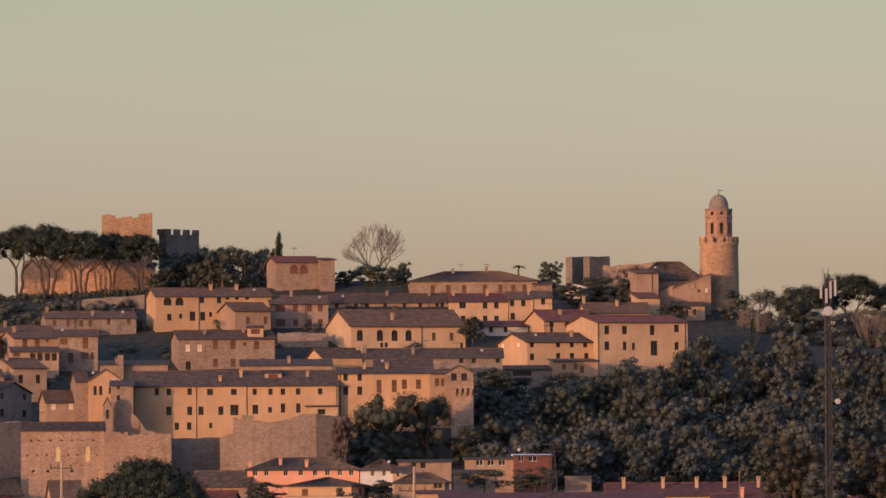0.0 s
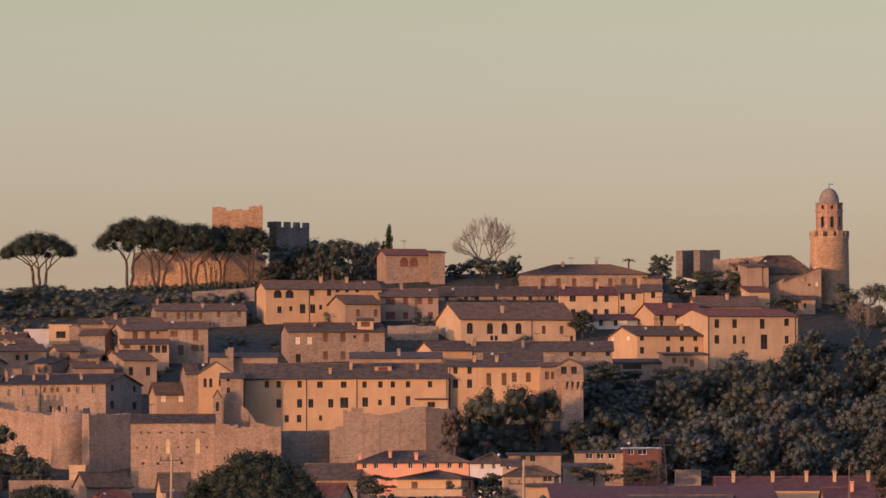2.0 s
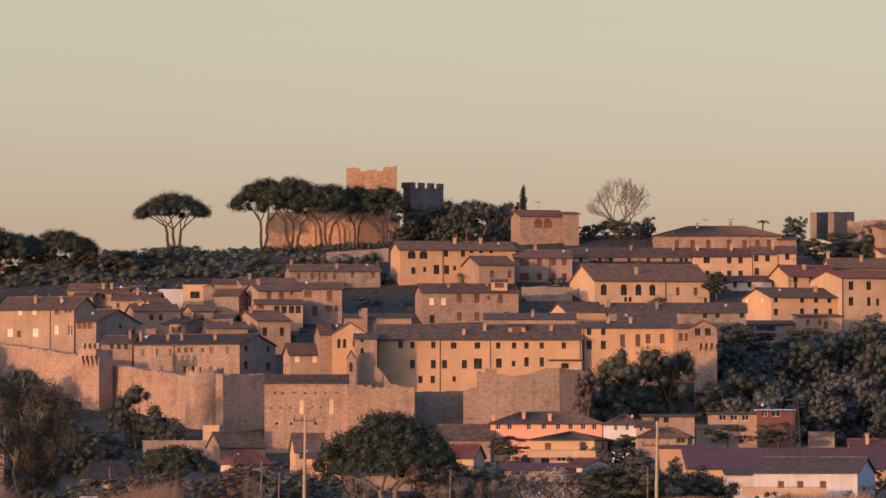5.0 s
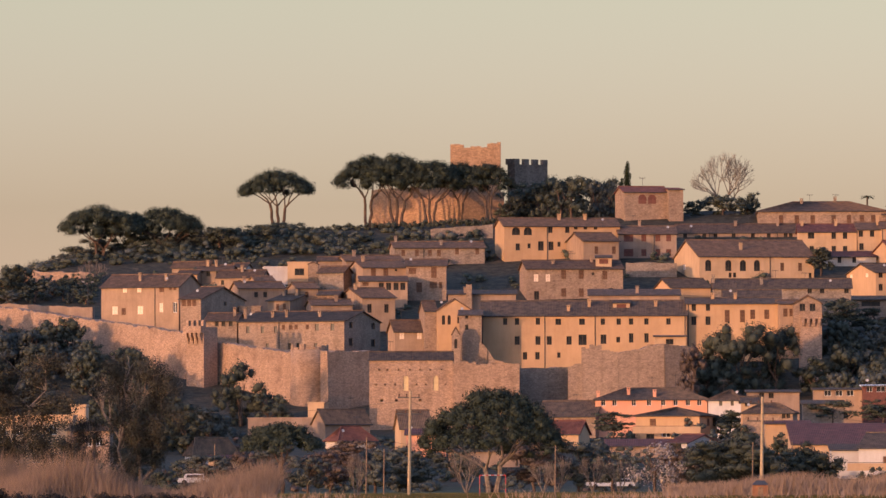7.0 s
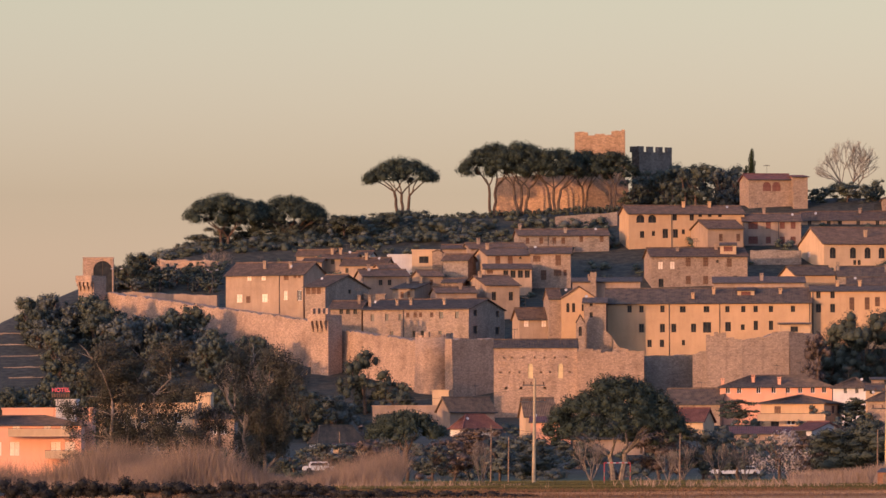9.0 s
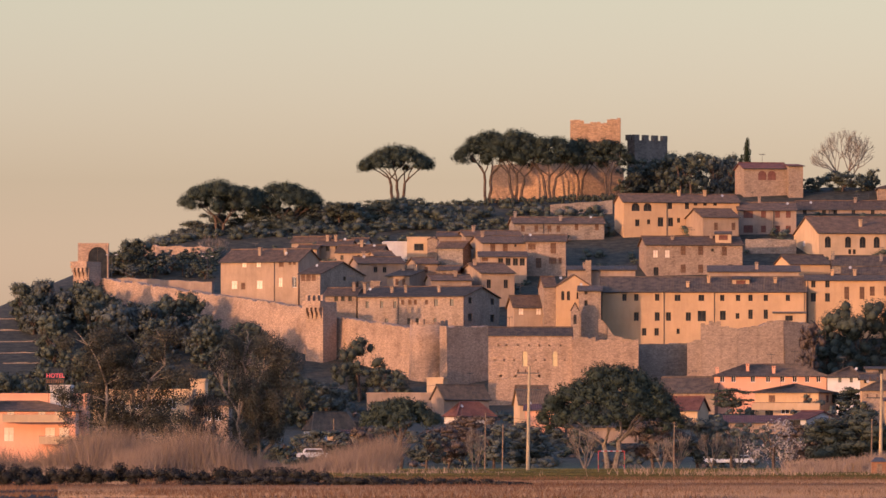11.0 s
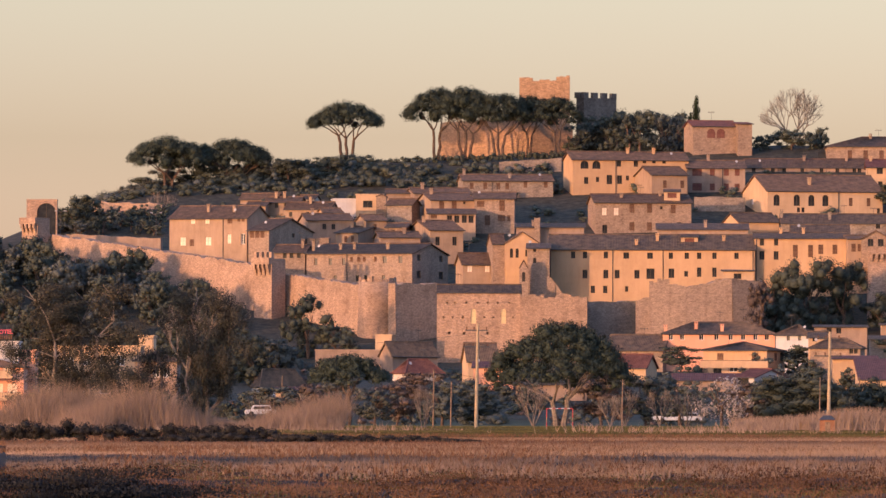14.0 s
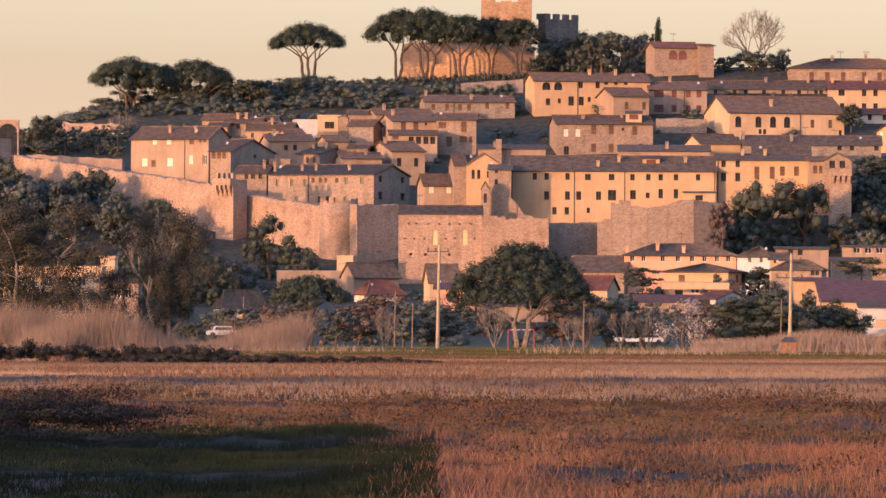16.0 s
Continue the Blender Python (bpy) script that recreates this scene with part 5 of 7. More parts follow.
house('cream row house with dark windows', 52.39, 1584.8, 46.81, 11.97, 10, 5.58, 0, 'gable', 1.63, CREAM, REDTILE, front=[(4.76, 1.3, 1.28, 'o', (2.56,)), (4.76, 0.91, 1.41, 'o', (7.2, 9.53,)), (1.97, 0.91, 1.28, 'o', (2.67, 7.2, 9.53,))], stacks=[(7.78, 4, 1.63), (0.81, 4, 1.3)])
house('cream house with a higher party wall', 64.55, 1583.8, 46.78, 4.89, 10, 6.04, 4, 'gable', 1.51, CREAM, TILE, front=[(5.11, 0.91, 1.28, 'o', (0.58, 2.91,)), (2.44, 0.91, 1.4, 'o', (0.7,))], pipes=(-0.23,))
house('cream house with a white chimney', 69.38, 1582.8, 46.75, 3.95, 9, 6.27, 4, 'gable', 1.39, CREAM, TILE, front=[(5.45, 0.91, 1.28, 'o', (2.09,))], stacks=[(-0.35, 4.5, 1.67)], pipes=(0.12,))
house('low outhouse with a red roof among dark trees', 57.18, 1572.8, 44.16, 10.61, 6, 2.77, 0, 'back', 1.15, PALE, REDTILE, front=[(2.08, 0.77, 1.27, 'o', (3.11, 6.11,))])
house('ochre house with a bright side wall and red roof', 71.08, 1564, 43.01, 10.85, 12.61, 4.7, 18, 'gable', 2.29, YELLOW, REDTILE, front=[(4.01, 0.95, 1.39, 'o', (1.33, 4.7,)), (2.75, 0.68, 1.01, 'o', (1.33,))], stacks=[(4.58, 3.78, 1.38)], pipes=(-0.24,))
house('roof of a house rising behind the white house', 80.02, 1575.2, 44.69, 13.41, 10, 4.96, 8, 'gable', 2.08, CREAM, TILE, stacks=[(0.35, 5, 2.49), (7, 3.5, 1.66)])
house('large cream house with stained plaster and a red roof', 79.92, 1529.2, 36.72, 18.89, 19.52, 9.64, 16, 'gable', 1.57, CREAM, REDTILE, front=[(8.07, 1.04, 1.73, 'o', (1.87, 5.6,)), (8.07, 1.04, 1.97, 'o', (11.43,)), (8.41, 1.04, 1.48, 'o', (16.56,)), (4.93, 1.04, 1.73, 'o', (1.87,)), (4.93, 0.78, 1.73, 'o', (5.6,)), (4.82, 0.65, 1.48, 'o', (7.46,)), (4.48, 1.44, 2.96, 'o', (11.78,)), (4.93, 0.91, 1.6, 'o', (16.56,))], left=[(7.85, 2.73, 1.11, 'o', (2.03,))], pipes=(0, 18.31,))
house('ochre house with a lit gable end', 65.73, 1527.6, 37.14, 14.83, 16.67, 5.37, 18, 'gable', 1.9, YELLOW, OLDTILE, front=[(4.93, 0.92, 1.35, 'o', (1.06, 6.59, 9.54, 12.36,)), (2.35, 0.92, 1.35, 'o', (1.06,)), (2.58, 0.92, 1.11, 'o', (6.59, 9.54, 12.6,))], left=[(5.04, 1.62, 1.11, 'p', (2.54,)), (5.15, 1.62, 1.35, 'p', (11.6,))], stacks=[(11.3, 5, 1.33)])
house('low weathered house with a flat front below the ochre house', 70.49, 1512, 35.01, 8.58, 8, 3.32, 6, 'back', 0.55, OCHRE, TILE, front=[(2.11, 0.75, 1.1, 's', (1.78, 4.12,)), (1.55, 0.87, 1.46, 's', (5.35,))])
house("shed with a tiled roof and open front at the wood's edge", 60.88, 1515.6, 34.64, 9.78, 6, 2.22, 0, 'back', 0.78, GREYSTONE, OLDTILE, front=[(1.33, 3.73, 0.98, 'o', (3.33,))])

# ---------------------------------------------------------------- the parish church and its round bell tower
house('small chapel wing with a red roof beside the church', 91.32, 1585, 49.6, 4.36, 7, 3.37, 10, 'back', 1.28, CREAM, REDTILE, name='chapel', category='church')
house('nave wall of the stone church with a sloping roof', 91.37, 1592, 49.81, 4.48, 10, 8.52, 8, 'back', 0.93, OCHRE, TILE, pipes=(3.18,), name='church', category='church')
house('long church nave with a broad weathered roof', 91.9, 1600, 48.88, 13.6, 8.6, 8.56, 0, 'hip', 3.52, OCHRE, OLDTILE, name='church', category='church')
house('narrow buttressed bay of the church front', 96.1, 1595, 48.15, 3.04, 8, 6.66, 0, 'rise', 1.29, OCHRE, TILE, over=0.1, name='church', category='church')
round_window("round stone window on the church front", 102.81, 1593.9, 55.71, 0.76)
house('stone church front with a round window and slanting roof line', 98.96, 1594, 48.12, 7.83, 8, 7.13, 0, 'rise', 3.04, OCHRE, TILE, front=[(6.43, 0.52, 0.51, 'o', (5.37,)), (6.89, 0.52, 1.54, 'p', (6.89,))], over=0.15, name='church', category='church')
house('low lean-to of the church with two slit windows', 98.71, 1588, 48.29, 6.4, 5, 3.14, 0, 'back', 0.81, OCHRE, TILE, front=[(1.75, 0.52, 1.15, 'o', (2.68, 4.31,))], name='church', category='church')
bell_tower(109.19, 1604, 49.58)
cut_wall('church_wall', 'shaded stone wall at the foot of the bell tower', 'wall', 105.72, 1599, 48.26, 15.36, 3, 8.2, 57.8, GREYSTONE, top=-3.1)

# ---------------------------------------------------------------- middle rows
house('brown stone house with a broken tiled roof and pale shutters', -3.38, 1538, 37.82, 19.35, 11, 5.97, 8, 'gable', 1.69, STONE, TILE, front=[(4.06, 0.89, 1.49, 'p', (1.82, 4.21,)), (4.73, 1.02, 1.74, 's', (7.4, 10.93,)), (4.85, 0.51, 0.62, 'o', (13.32,)), (4.62, 1.02, 1.74, 's', (15.71,)), (0.56, 1.02, 1.74, 'o', (1.94,)), (1.13, 1.02, 1.61, 's', (7.4, 10.93,)), (1.47, 0.89, 1.12, 'o', (16.96,))], stacks=[(5.69, 3.3, 0.85), (13.66, 4.4, 1.52)])
dormer("small roof dormer with a red shutter on the brown stone house", 11.85, 1540, 44.3)
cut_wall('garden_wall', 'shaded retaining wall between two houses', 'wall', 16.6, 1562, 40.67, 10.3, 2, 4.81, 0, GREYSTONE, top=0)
house('long ochre convent building with rows of dark windows', -11.68, 1448, 23, 38.42, 13, 9.55, 0, 'gable', 2.76, YELLOW, OLDTILE, front=[(8.38, 0.83, 1.28, 'o', (0.42, 4.35, 6.58, 10.51,)), (8.28, 1.07, 1.17, 'o', (14.33, 18.79,)), (8.28, 0.83, 1.17, 'o', (22.71, 25.69, 28.02, 30.89, 35.03,)), (4.78, 0.95, 1.63, 'o', (6.58, 10.51, 12.63, 16.35,)), (4.88, 1.55, 1.98, 'o', (18.89,)), (4.99, 1.07, 1.75, 'o', (22.82,)), (4.88, 0.71, 1.05, 'o', (25.58,)), (5.2, 0.83, 1.75, 'o', (28.02, 30.89,)), (4.88, 1.19, 1.05, 'o', (35.24,)), (1.91, 0.83, 1.4, 'o', (8.07, 10.4,)), (2.02, 0.59, 1.05, 'o', (14.43,))], stacks=[(20.17, 3.9, 1.93), (32.69, 3.9, 1.66), (16.24, 1.95, 0.83)], pipes=(0.11, 11.78, 21.23, 38.1,), name='convent', category='building')
dormer("tiled roof dormer on the convent roof", 14.45, 1450, 33.24)
house('stone house that stands forward at the end of the convent', -15.83, 1440, 22.36, 4.12, 9, 10.13, 0, 'back', 1.06, STONE, TILE, front=[(9.82, 0.59, 0.81, 'o', (1.37,)), (7.81, 0.59, 1.04, 'o', (1.37,))])
house('bright ochre house with a gable and two arched windows', -20.12, 1452, 24.98, 6.51, 9, 8.73, 4, 'cross', 2.13, YELLOW, TILE, front=[(6.81, 0.6, 1.76, 'a', (1.17, 2.24,)), (6.81, 0.36, 1.29, 'o', (3.95,))], over=0.2)
house('narrow stone house beside the arched house', -22.49, 1454, 25.01, 2.37, 9, 8.53, 8, 'gable', 1.92, STONE, TILE, over=0.2)
house('low house with pale shutters and a tiled roof', -28.18, 1456, 24.61, 6.98, 7.19, 5.23, 12, 'gable', 2.03, OCHRE, TILE, front=[(4.27, 0.86, 1.17, 'p', (1.31, 4.69,)), (4.38, 0.61, 0.94, 'o', (6.55,))])
house('ochre cottage with a lit gable end', 24.74, 1500, 36.28, 8.01, 11.17, 2.75, 16, 'gable', 1.76, YELLOW, OLDTILE, left=[(3.3, 1.79, 0.97, 'o', (4.39,))])
house('long low houses behind the town gate tower', 32.81, 1492, 35.34, 26.58, 9, 3.28, 0, 'gable', 1.75, GREYSTONE, OLDTILE, front=[(2.73, 0.86, 1.2, 'o', (18.59, 21, 25.7,))], stacks=[(0, 2.7, 1.57), (9.3, 1.8, 1.05)])
house('low roof with a roof terrace between the houses', 34.36, 1474, 33.75, 10.8, 8, 2.59, 0, 'gable', 1.51, CREAM, OLDTILE, front=[(2.05, 1.09, 0.95, 'o', (4.32, 6.05, 8.64,))])
house('ochre house with large green-shuttered windows above the gardens', 26.78, 1450, 27.81, 17.75, 10, 6.91, 0, 'gable', 1.06, YELLOW, OLDTILE, front=[(6.16, 0.83, 1.4, 'o', (1.38, 4.04,)), (3.61, 0.95, 1.64, 'o', (1.38, 4.04,)), (4.46, 0.95, 2.34, 's', (7.65, 10.52,)), (4.78, 0.95, 1.75, 's', (12.44, 15.09,))], stacks=[(5, 4, 0.96), (9.25, 4, 0.96)], pipes=(0.32, 17.22,))
house('narrow stone house beside the gate tower', 44.23, 1447, 28.29, 3.63, 8, 6.26, 6, 'gable', 0.64, OCHRE, TILE, front=[(4.56, 0.84, 1.52, 's', (1.07,)), (4.56, 0.6, 1.4, 's', (2.13,))])
house('gable-roofed top of the old gate tower', 46.71, 1445, 32.92, 5.3, 6, 1.69, 0, 'cross', 1.48, STONE, TILE, front=[(0.85, 1.07, 1.4, 'o', (1.69, 3.6,))], over=0.3, name='tower_house', category='house')
cut_wall('gate_tower', 'tall stone gate tower with corbels under its parapet', 'tower', 47.88, 1442, 23.97, 4.02, 7, 8.77, 0, WALLSTONE, top=0, corbels=4, lean=1.2)

# ---------------------------------------------------------------- the ruined church in front of the town wall
# Pale panels in its two windows stand for light seen through them.
house('roofed part of a ruined church with two narrow pale windows', -31.81, 1400, 11.03, 15.19, 9, 12.52, 0, 'gable', 1.44, WALLSTONE, OLDTILE, front=[(8.21, 0.92, 2.71, 'b', (6.67, 12.11,)), (10.67, 0.34, 0.34, 'h', (1.85, 3.28, 5.34, 7.39, 9.24, 11.08, 13.14,)), (8, 0.34, 0.34, 'h', (1.23, 2.87, 4.72, 8.62, 10.26, 13.85,)), (5.13, 0.46, 0.45, 'h', (2.26, 4.93, 9.24,))], over=0.15, name='ruined_church', category='church')
cut_wall('ruined_church', 'roofless end of the ruined church with a broken wall head', 'ruin', -16.61, 1399, 11.02, 12.1, 9, 11.59, 0, WALLSTONE, top=0.21, notch=[(1.0, 4.0, 0.4), (8.0, 9.5, 0.5)])
house('slender bell gable of the ruined church', -17.26, 1436, 21.57, 1.58, 2, 7.16, 0, 'cross', 1.47, STONE, TILE, front=[(5.47, 0.59, 1.85, 'a', (0.79,))], over=0.05, name='bell_gable', category='tower')
cut_wall('ruin', 'tall jagged fragment of church wall', 'ruin', -11.9, 1409, 21.9, 1.5, 1.5, 5.0, 0, STONE, top=-1.3)
cut_wall('ruin', 'leaning stub of broken church wall', 'ruin', -10.2, 1407, 21.9, 1.6, 1.5, 3.3, 0, STONE, top=-2.2)
cut_wall('ruin', 'low crumbled course on the church wall', 'ruin', -8.4, 1407, 21.9, 2.6, 1.5, 1.3, 0, STONE, top=-0.5)
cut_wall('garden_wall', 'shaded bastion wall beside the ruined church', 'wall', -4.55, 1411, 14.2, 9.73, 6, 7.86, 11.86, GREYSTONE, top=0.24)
cut_wall('town_wall', 'low ragged foot of the wall below the convent', 'wall', 4.33, 1408, 15.2, 2.89, 5, 7.22, 0, STONE, top=0.62)
cut_wall('town_wall', 'ragged rubble retaining wall below the convent', 'wall', 6.81, 1408, 15.2, 6.61, 6, 10.11, 0, STONE, top=-0.41, notch=[(0, 1.4, 0.5), (1.4, 3.4, 0.9), (3.4, 5.0, 0.3)], lean=1.0)
cut_wall('town_wall', 'ragged rubble retaining wall with a small terrace', 'wall', 13.42, 1408, 15.2, 8.54, 6, 9.29, 6.73, STONE, top=2.08, lean=1.0)
cut_wall('town_wall', 'vine-covered end of the retaining wall', 'wall', 21.9, 1409, 15.21, 6.02, 6, 11.26, 29.88, STONE, top=-0.78, lean=1.0)
house('garden pergola of timber on the terrace wall', 20.57, 1432, 25.71, 5.67, 4, 2.52, 0, 'back', 0.21, CREAM, WOOD, front=[(1.47, 1.41, 1.04, 'o', (2.73,))], name='pergola', category='pergola')

# ---------------------------------------------------------------- the town wall and its towers
cut_wall('corner_tower', 'sunlit corner tower of the town wall with corbels', 'tower', -115.27, 1504.07, 28.18, 3.81, 3.84, 11.23, -33, WALLSTONE, corbels=4, lean=0.6)
house('high stone screen wall with an open arch behind the corner tower', -115.65, 1520, 35.18, 6.02, 2, 8.13, 0, 'flat', 0.22, WALLSTONE, TILE, front=[(4.46, 3.74, 6.37, 'a', (3.9,))], over=0.1, name='arched_wall', category='wall')
cut_wall('town_wall', 'old rubble wall above the terrace by the corner tower', 'wall', -105.2, 1560, 39.38, 14.74, 1.5, 4.9, -15.75, WALLSTONE, top=-0.56)
cut_wall('town_wall', 'long sunlit stretch of the town wall stepping down the hill', 'wall', -110.39, 1506, 16.71, 66.05, 2, 19.6, -49.2, WALLSTONE, top=-6.79, lean=1.5)
cut_wall('terrace_wall', 'low rendered terrace wall behind the town wall', 'wall', -108.22, 1522, 33.94, 21.02, 1, 2.85, -22.37, BUFF, top=-1.07)
cut_wall('wall_tower', 'square tower of the town wall with corbels and battlements', 'tower', -67.3, 1448.37, 14.5, 4.14, 4.25, 16.11, -35, WALLSTONE, corbels=4, merlons=4)
cut_wall('town_wall', 'sunlit stretch of the town wall beside the round tower', 'wall', -61.94, 1452, 12.26, 27.1, 2, 15.48, -54.28, WALLSTONE, top=-2.48, lean=1.2)
round_tower(-43.48, 1429.6, 12.23, 3.55, 13.69)
cut_wall('town_wall', 'shaded stretch of the town wall towards the ruined church', 'wall', -40, 1421, 11.16, 10.61, 2, 14.27, 41.3, WALLSTONE, top=0.11, lean=0.5)

# ---------------------------------------------------------------- old houses behind the town wall
house('big ochre stone house with pale closed shutters above the town wall', -86.06, 1496.86, 32.34, 16.86, 10.2, 6.99, -24, 'gable', 2.4, OCHRE, TILE, front=[(2.4, 1.21, 1.56, 'p', (2.99, 8.49,)), (2.18, 0.94, 1.32, 's', (4.9,)), (6.33, 0.94, 0.96, 'p', (5.14, 8.25,)), (6.55, 1.07, 1.44, 's', (13.15,)), (2.84, 0.8, 1.8, 'p', (13.03,)), (2.84, 0.94, 2.04, 'w', (16.02,)), (6.66, 0.67, 0.96, 's', (15.06, 16.02,))], stacks=[(7.29, 2.55, 1.68), (12.91, 2.55, 1.44)], pipes=(11.72,))
house('stone house with three openings under the eaves and a shaded gable', -69.97, 1481.96, 30.51, 4.47, 17.82, 6.18, -26, 'gable', 2.39, STONE, TILE, front=[(5.53, 0.95, 1.67, 's', (0.72, 1.93, 3.02,))], right=[(5.32, 1.11, 0.84, 'o', (9.9,))])
house('low house with a wide tiled roof behind the wall tower', -64.65, 1471.06, 28.71, 6.13, 7.45, 3.56, -10, 'gable', 1.4, STONE, TILE, front=[(2.91, 0.74, 1.07, 'o', (2.19, 3.5, 4.92,))], stacks=[(5.25, 2.23, 1.4), (7.33, 2.23, 1.4)])
house('long stone house with dark windows on the town wall', -58.3, 1469.41, 25.35, 21.67, 18.8, 6.64, -20, 'gable', 1.93, STONE, TILE, front=[(5.04, 0.64, 1.3, 'o', (1.94, 4.9, 7.64,)), (5.47, 0.64, 0.94, 's', (9.24, 10.72, 11.86, 14.14,)), (5.36, 0.77, 1.3, 'o', (16.08, 19.27,)), (1.82, 0.64, 1.18, 'o', (5.93, 10.49, 12.2, 15.85,))], right=[(5.79, 1.75, 1.18, 'o', (3.45, 15.04,)), (2.57, 2.11, 1.41, 'o', (3.45, 15.04,))], stacks=[(5.59, 3.76, 0.96), (8.44, 3.76, 1.16), (15.28, 3.76, 0.96)], pipes=(8.33,))
house('small stone house with a gable and roof terrace', -54.16, 1509.44, 33.26, 4.65, 17.89, 3.65, -18, 'gable', 1.33, OCHRE, TILE, front=[(2.32, 0.65, 1.22, 's', (0.23, 2.09, 3.49,))], right=[(5.2, 2.4, 1.46, 'w', (9.3,))], stacks=[(0.81, 7.15, 1.19), (3.49, 7.15, 1.19)])
house('weathered house with a lit gable and tiled porch roof', -35.5, 1504, 32.41, 6.72, 16.41, 4.96, 18, 'gable', 1.98, OCHRE, TILE, front=[(2.76, 0.91, 1.7, 'o', (1.51, 4.98,))], left=[(5.07, 1.6, 0.97, 'o', (6.42,))], stacks=[(0.58, 6.56, 1.79)])
house('flat-topped modern house with a lit terrace wall', -51.65, 1552, 41.33, 5.46, 7, 4.1, 0, 'flat', 0.23, CREAM, TILE, front=[(2.28, 1.91, 1.38, 'o', (2.39,))])
house('white terrace wing of the modern house', -56.23, 1553, 41.59, 4.81, 6, 2.96, 6, 'flat', 0.23, WHITE, TILE)
house('tall chimney-like stone gable end', -47.46, 1549, 41.26, 2.04, 6, 3.86, 0, 'cross', 0.45, STONE, TILE, over=0.1)
house('dark-roofed stone house with a lean-to', -45.3, 1546.85, 39.69, 5.42, 4.64, 3.74, -20, 'gable', 1.13, GREYSTONE, TILE)
house('stone house with an open wooden porch', -36.12, 1540, 39, 8.77, 16.29, 5.19, 12, 'gable', 1.58, OCHRE, TILE, front=[(4.18, 1.03, 1.49, 's', (2.08, 4.62,)), (4.63, 0.52, 0.5, 'o', (6.69,)), (1.47, 3.88, 1.49, 'o', (6.69,)), (1.47, 1.03, 1.24, 's', (0.23,))], stacks=[(1.15, 6.52, 1.42)])
house('tall stone house with brown shutters', -27.51, 1538, 37.26, 8, 8, 7.22, 0, 'gable', 1.24, STONE, TILE, front=[(6.09, 1.52, 1.24, 's', (1.24,)), (5.75, 1.14, 2.11, 's', (5.52,)), (2.82, 1.14, 1.98, 's', (2.59,)), (3.27, 1.52, 1.24, 's', (5.41,)), (3.27, 0.63, 1.24, 's', (6.88,))])
house('low tiled porch in front of the stone house', -36.45, 1530, 37.41, 9.33, 5, 3.81, 4, 'back', 1.01, OCHRE, TILE, front=[(2.69, 1.01, 1.48, 'o', (4.16, 5.62, 7.08, 8.43,)), (3.14, 1.26, 0.74, 's', (1.01,))])
house('low tiled roofs between the houses', -65.22, 1536.24, 39.42, 9.27, 5.58, 2.81, -14, 'gable', 1.35, OCHRE, TILE, front=[(1.69, 0.65, 0.99, 'o', (1.16, 4.64,))], stacks=[(4.64, 2.23, 1.35)])
house('small house with a tiled roof near the hedge', -69.87, 1551.45, 41.28, 6.97, 5.46, 2.73, -12, 'gable', 1.02, OCHRE, TILE, front=[(2.05, 0.78, 1.12, 'o', (2.32, 4.3,))], stacks=[(1.74, 2.19, 1.02), (3.48, 2.19, 1.02)])
house('low tiled house against the hillside shrubs', -75.76, 1568.72, 42.49, 7.94, 3.36, 2.64, -20, 'gable', 1.03, BUFF, TILE)
house('tiled outbuilding behind the long stone house', -45.08, 1500, 33.1, 7.82, 8.86, 2.75, 10, 'gable', 1.1, BUFF, TILE, stacks=[(5.02, 2.66, 0.88)])
house('small roofs with a dark yard', -60.24, 1522, 36.34, 9.06, 12.85, 3.35, 10, 'gable', 1.34, BUFF, TILE, front=[(2.01, 0.76, 1.1, 'o', (3.4, 5.21,))], stacks=[(1.7, 5.14, 1.34)])
house('low house with a flat roof and a leaning stone fragment', -18.69, 1500, 33.65, 13.19, 7, 4.18, 0, 'back', 0.88, BUFF, OLDTILE, stacks=[(3.3, 1.4, 0.35)])
cut_wall('ruin', 'upright fragment of old masonry', 'ruin', -15.15, 1498, 35.8, 1.1, 1, 3.95, 0, STONE, top=-0.22)
house('low tiled roofs beside the brown stone house', 8.69, 1482, 34.35, 17.38, 9, 2.72, 0, 'back', 1.3, BUFF, TILE, stacks=[(9.23, 2.7, 0.78)])
house('tiled roof of a low house under the castle slope', -40.07, 1562, 42.96, 11.8, 8.52, 3.21, 14, 'gable', 1.14, BUFF, TILE, stacks=[(2.36, 3.41, 1.14)])

# ---------------------------------------------------------------- the new town at the foot of the hill
house('pink house with white-framed windows and a long tiled roof', 9.05, 1372, 12.66, 19.91, 11, 3.32, 0, 'hip', 2.01, PINK, OLDTILE, front=[(2.61, 0.79, 1, 'w', (1.41, 3.42, 6.84, 9.55, 12.07, 14.28, 16.49, 18.5,))], stacks=[(0.5, 1.1, 0.4), (5.93, 2.2, 1.01), (10.56, 1.1, 0.6)])
house('grey wing of the pink house in shade', 29.04, 1368.19, 12.81, 6.39, 5.86, 3, -20, 'hip', 1.6, WHITE, OLDTILE, front=[(2.4, 0.6, 1.1, 'o', (2.34, 4.48,))])
house('apricot villa with a balcony and a shaded side', 15.79, 1333.13, 8.05, 11.36, 12.03, 4.68, -16, 'hip', 1.36, YELLOW, OLDTILE, front=[(3.51, 1.14, 1.18, 's', (3.04, 9.23,)), (0.78, 1.48, 1.39, 'o', (2.54,)), (1.27, 1.48, 0.75, 'w', (5.38,))], right=[(3.51, 1.98, 1.29, 's', (6.01, 9.9,))], name='villa', category='house')
balcony("long balcony with a solid parapet on the apricot villa", 15.17, 1327, 9.79, 11.67)
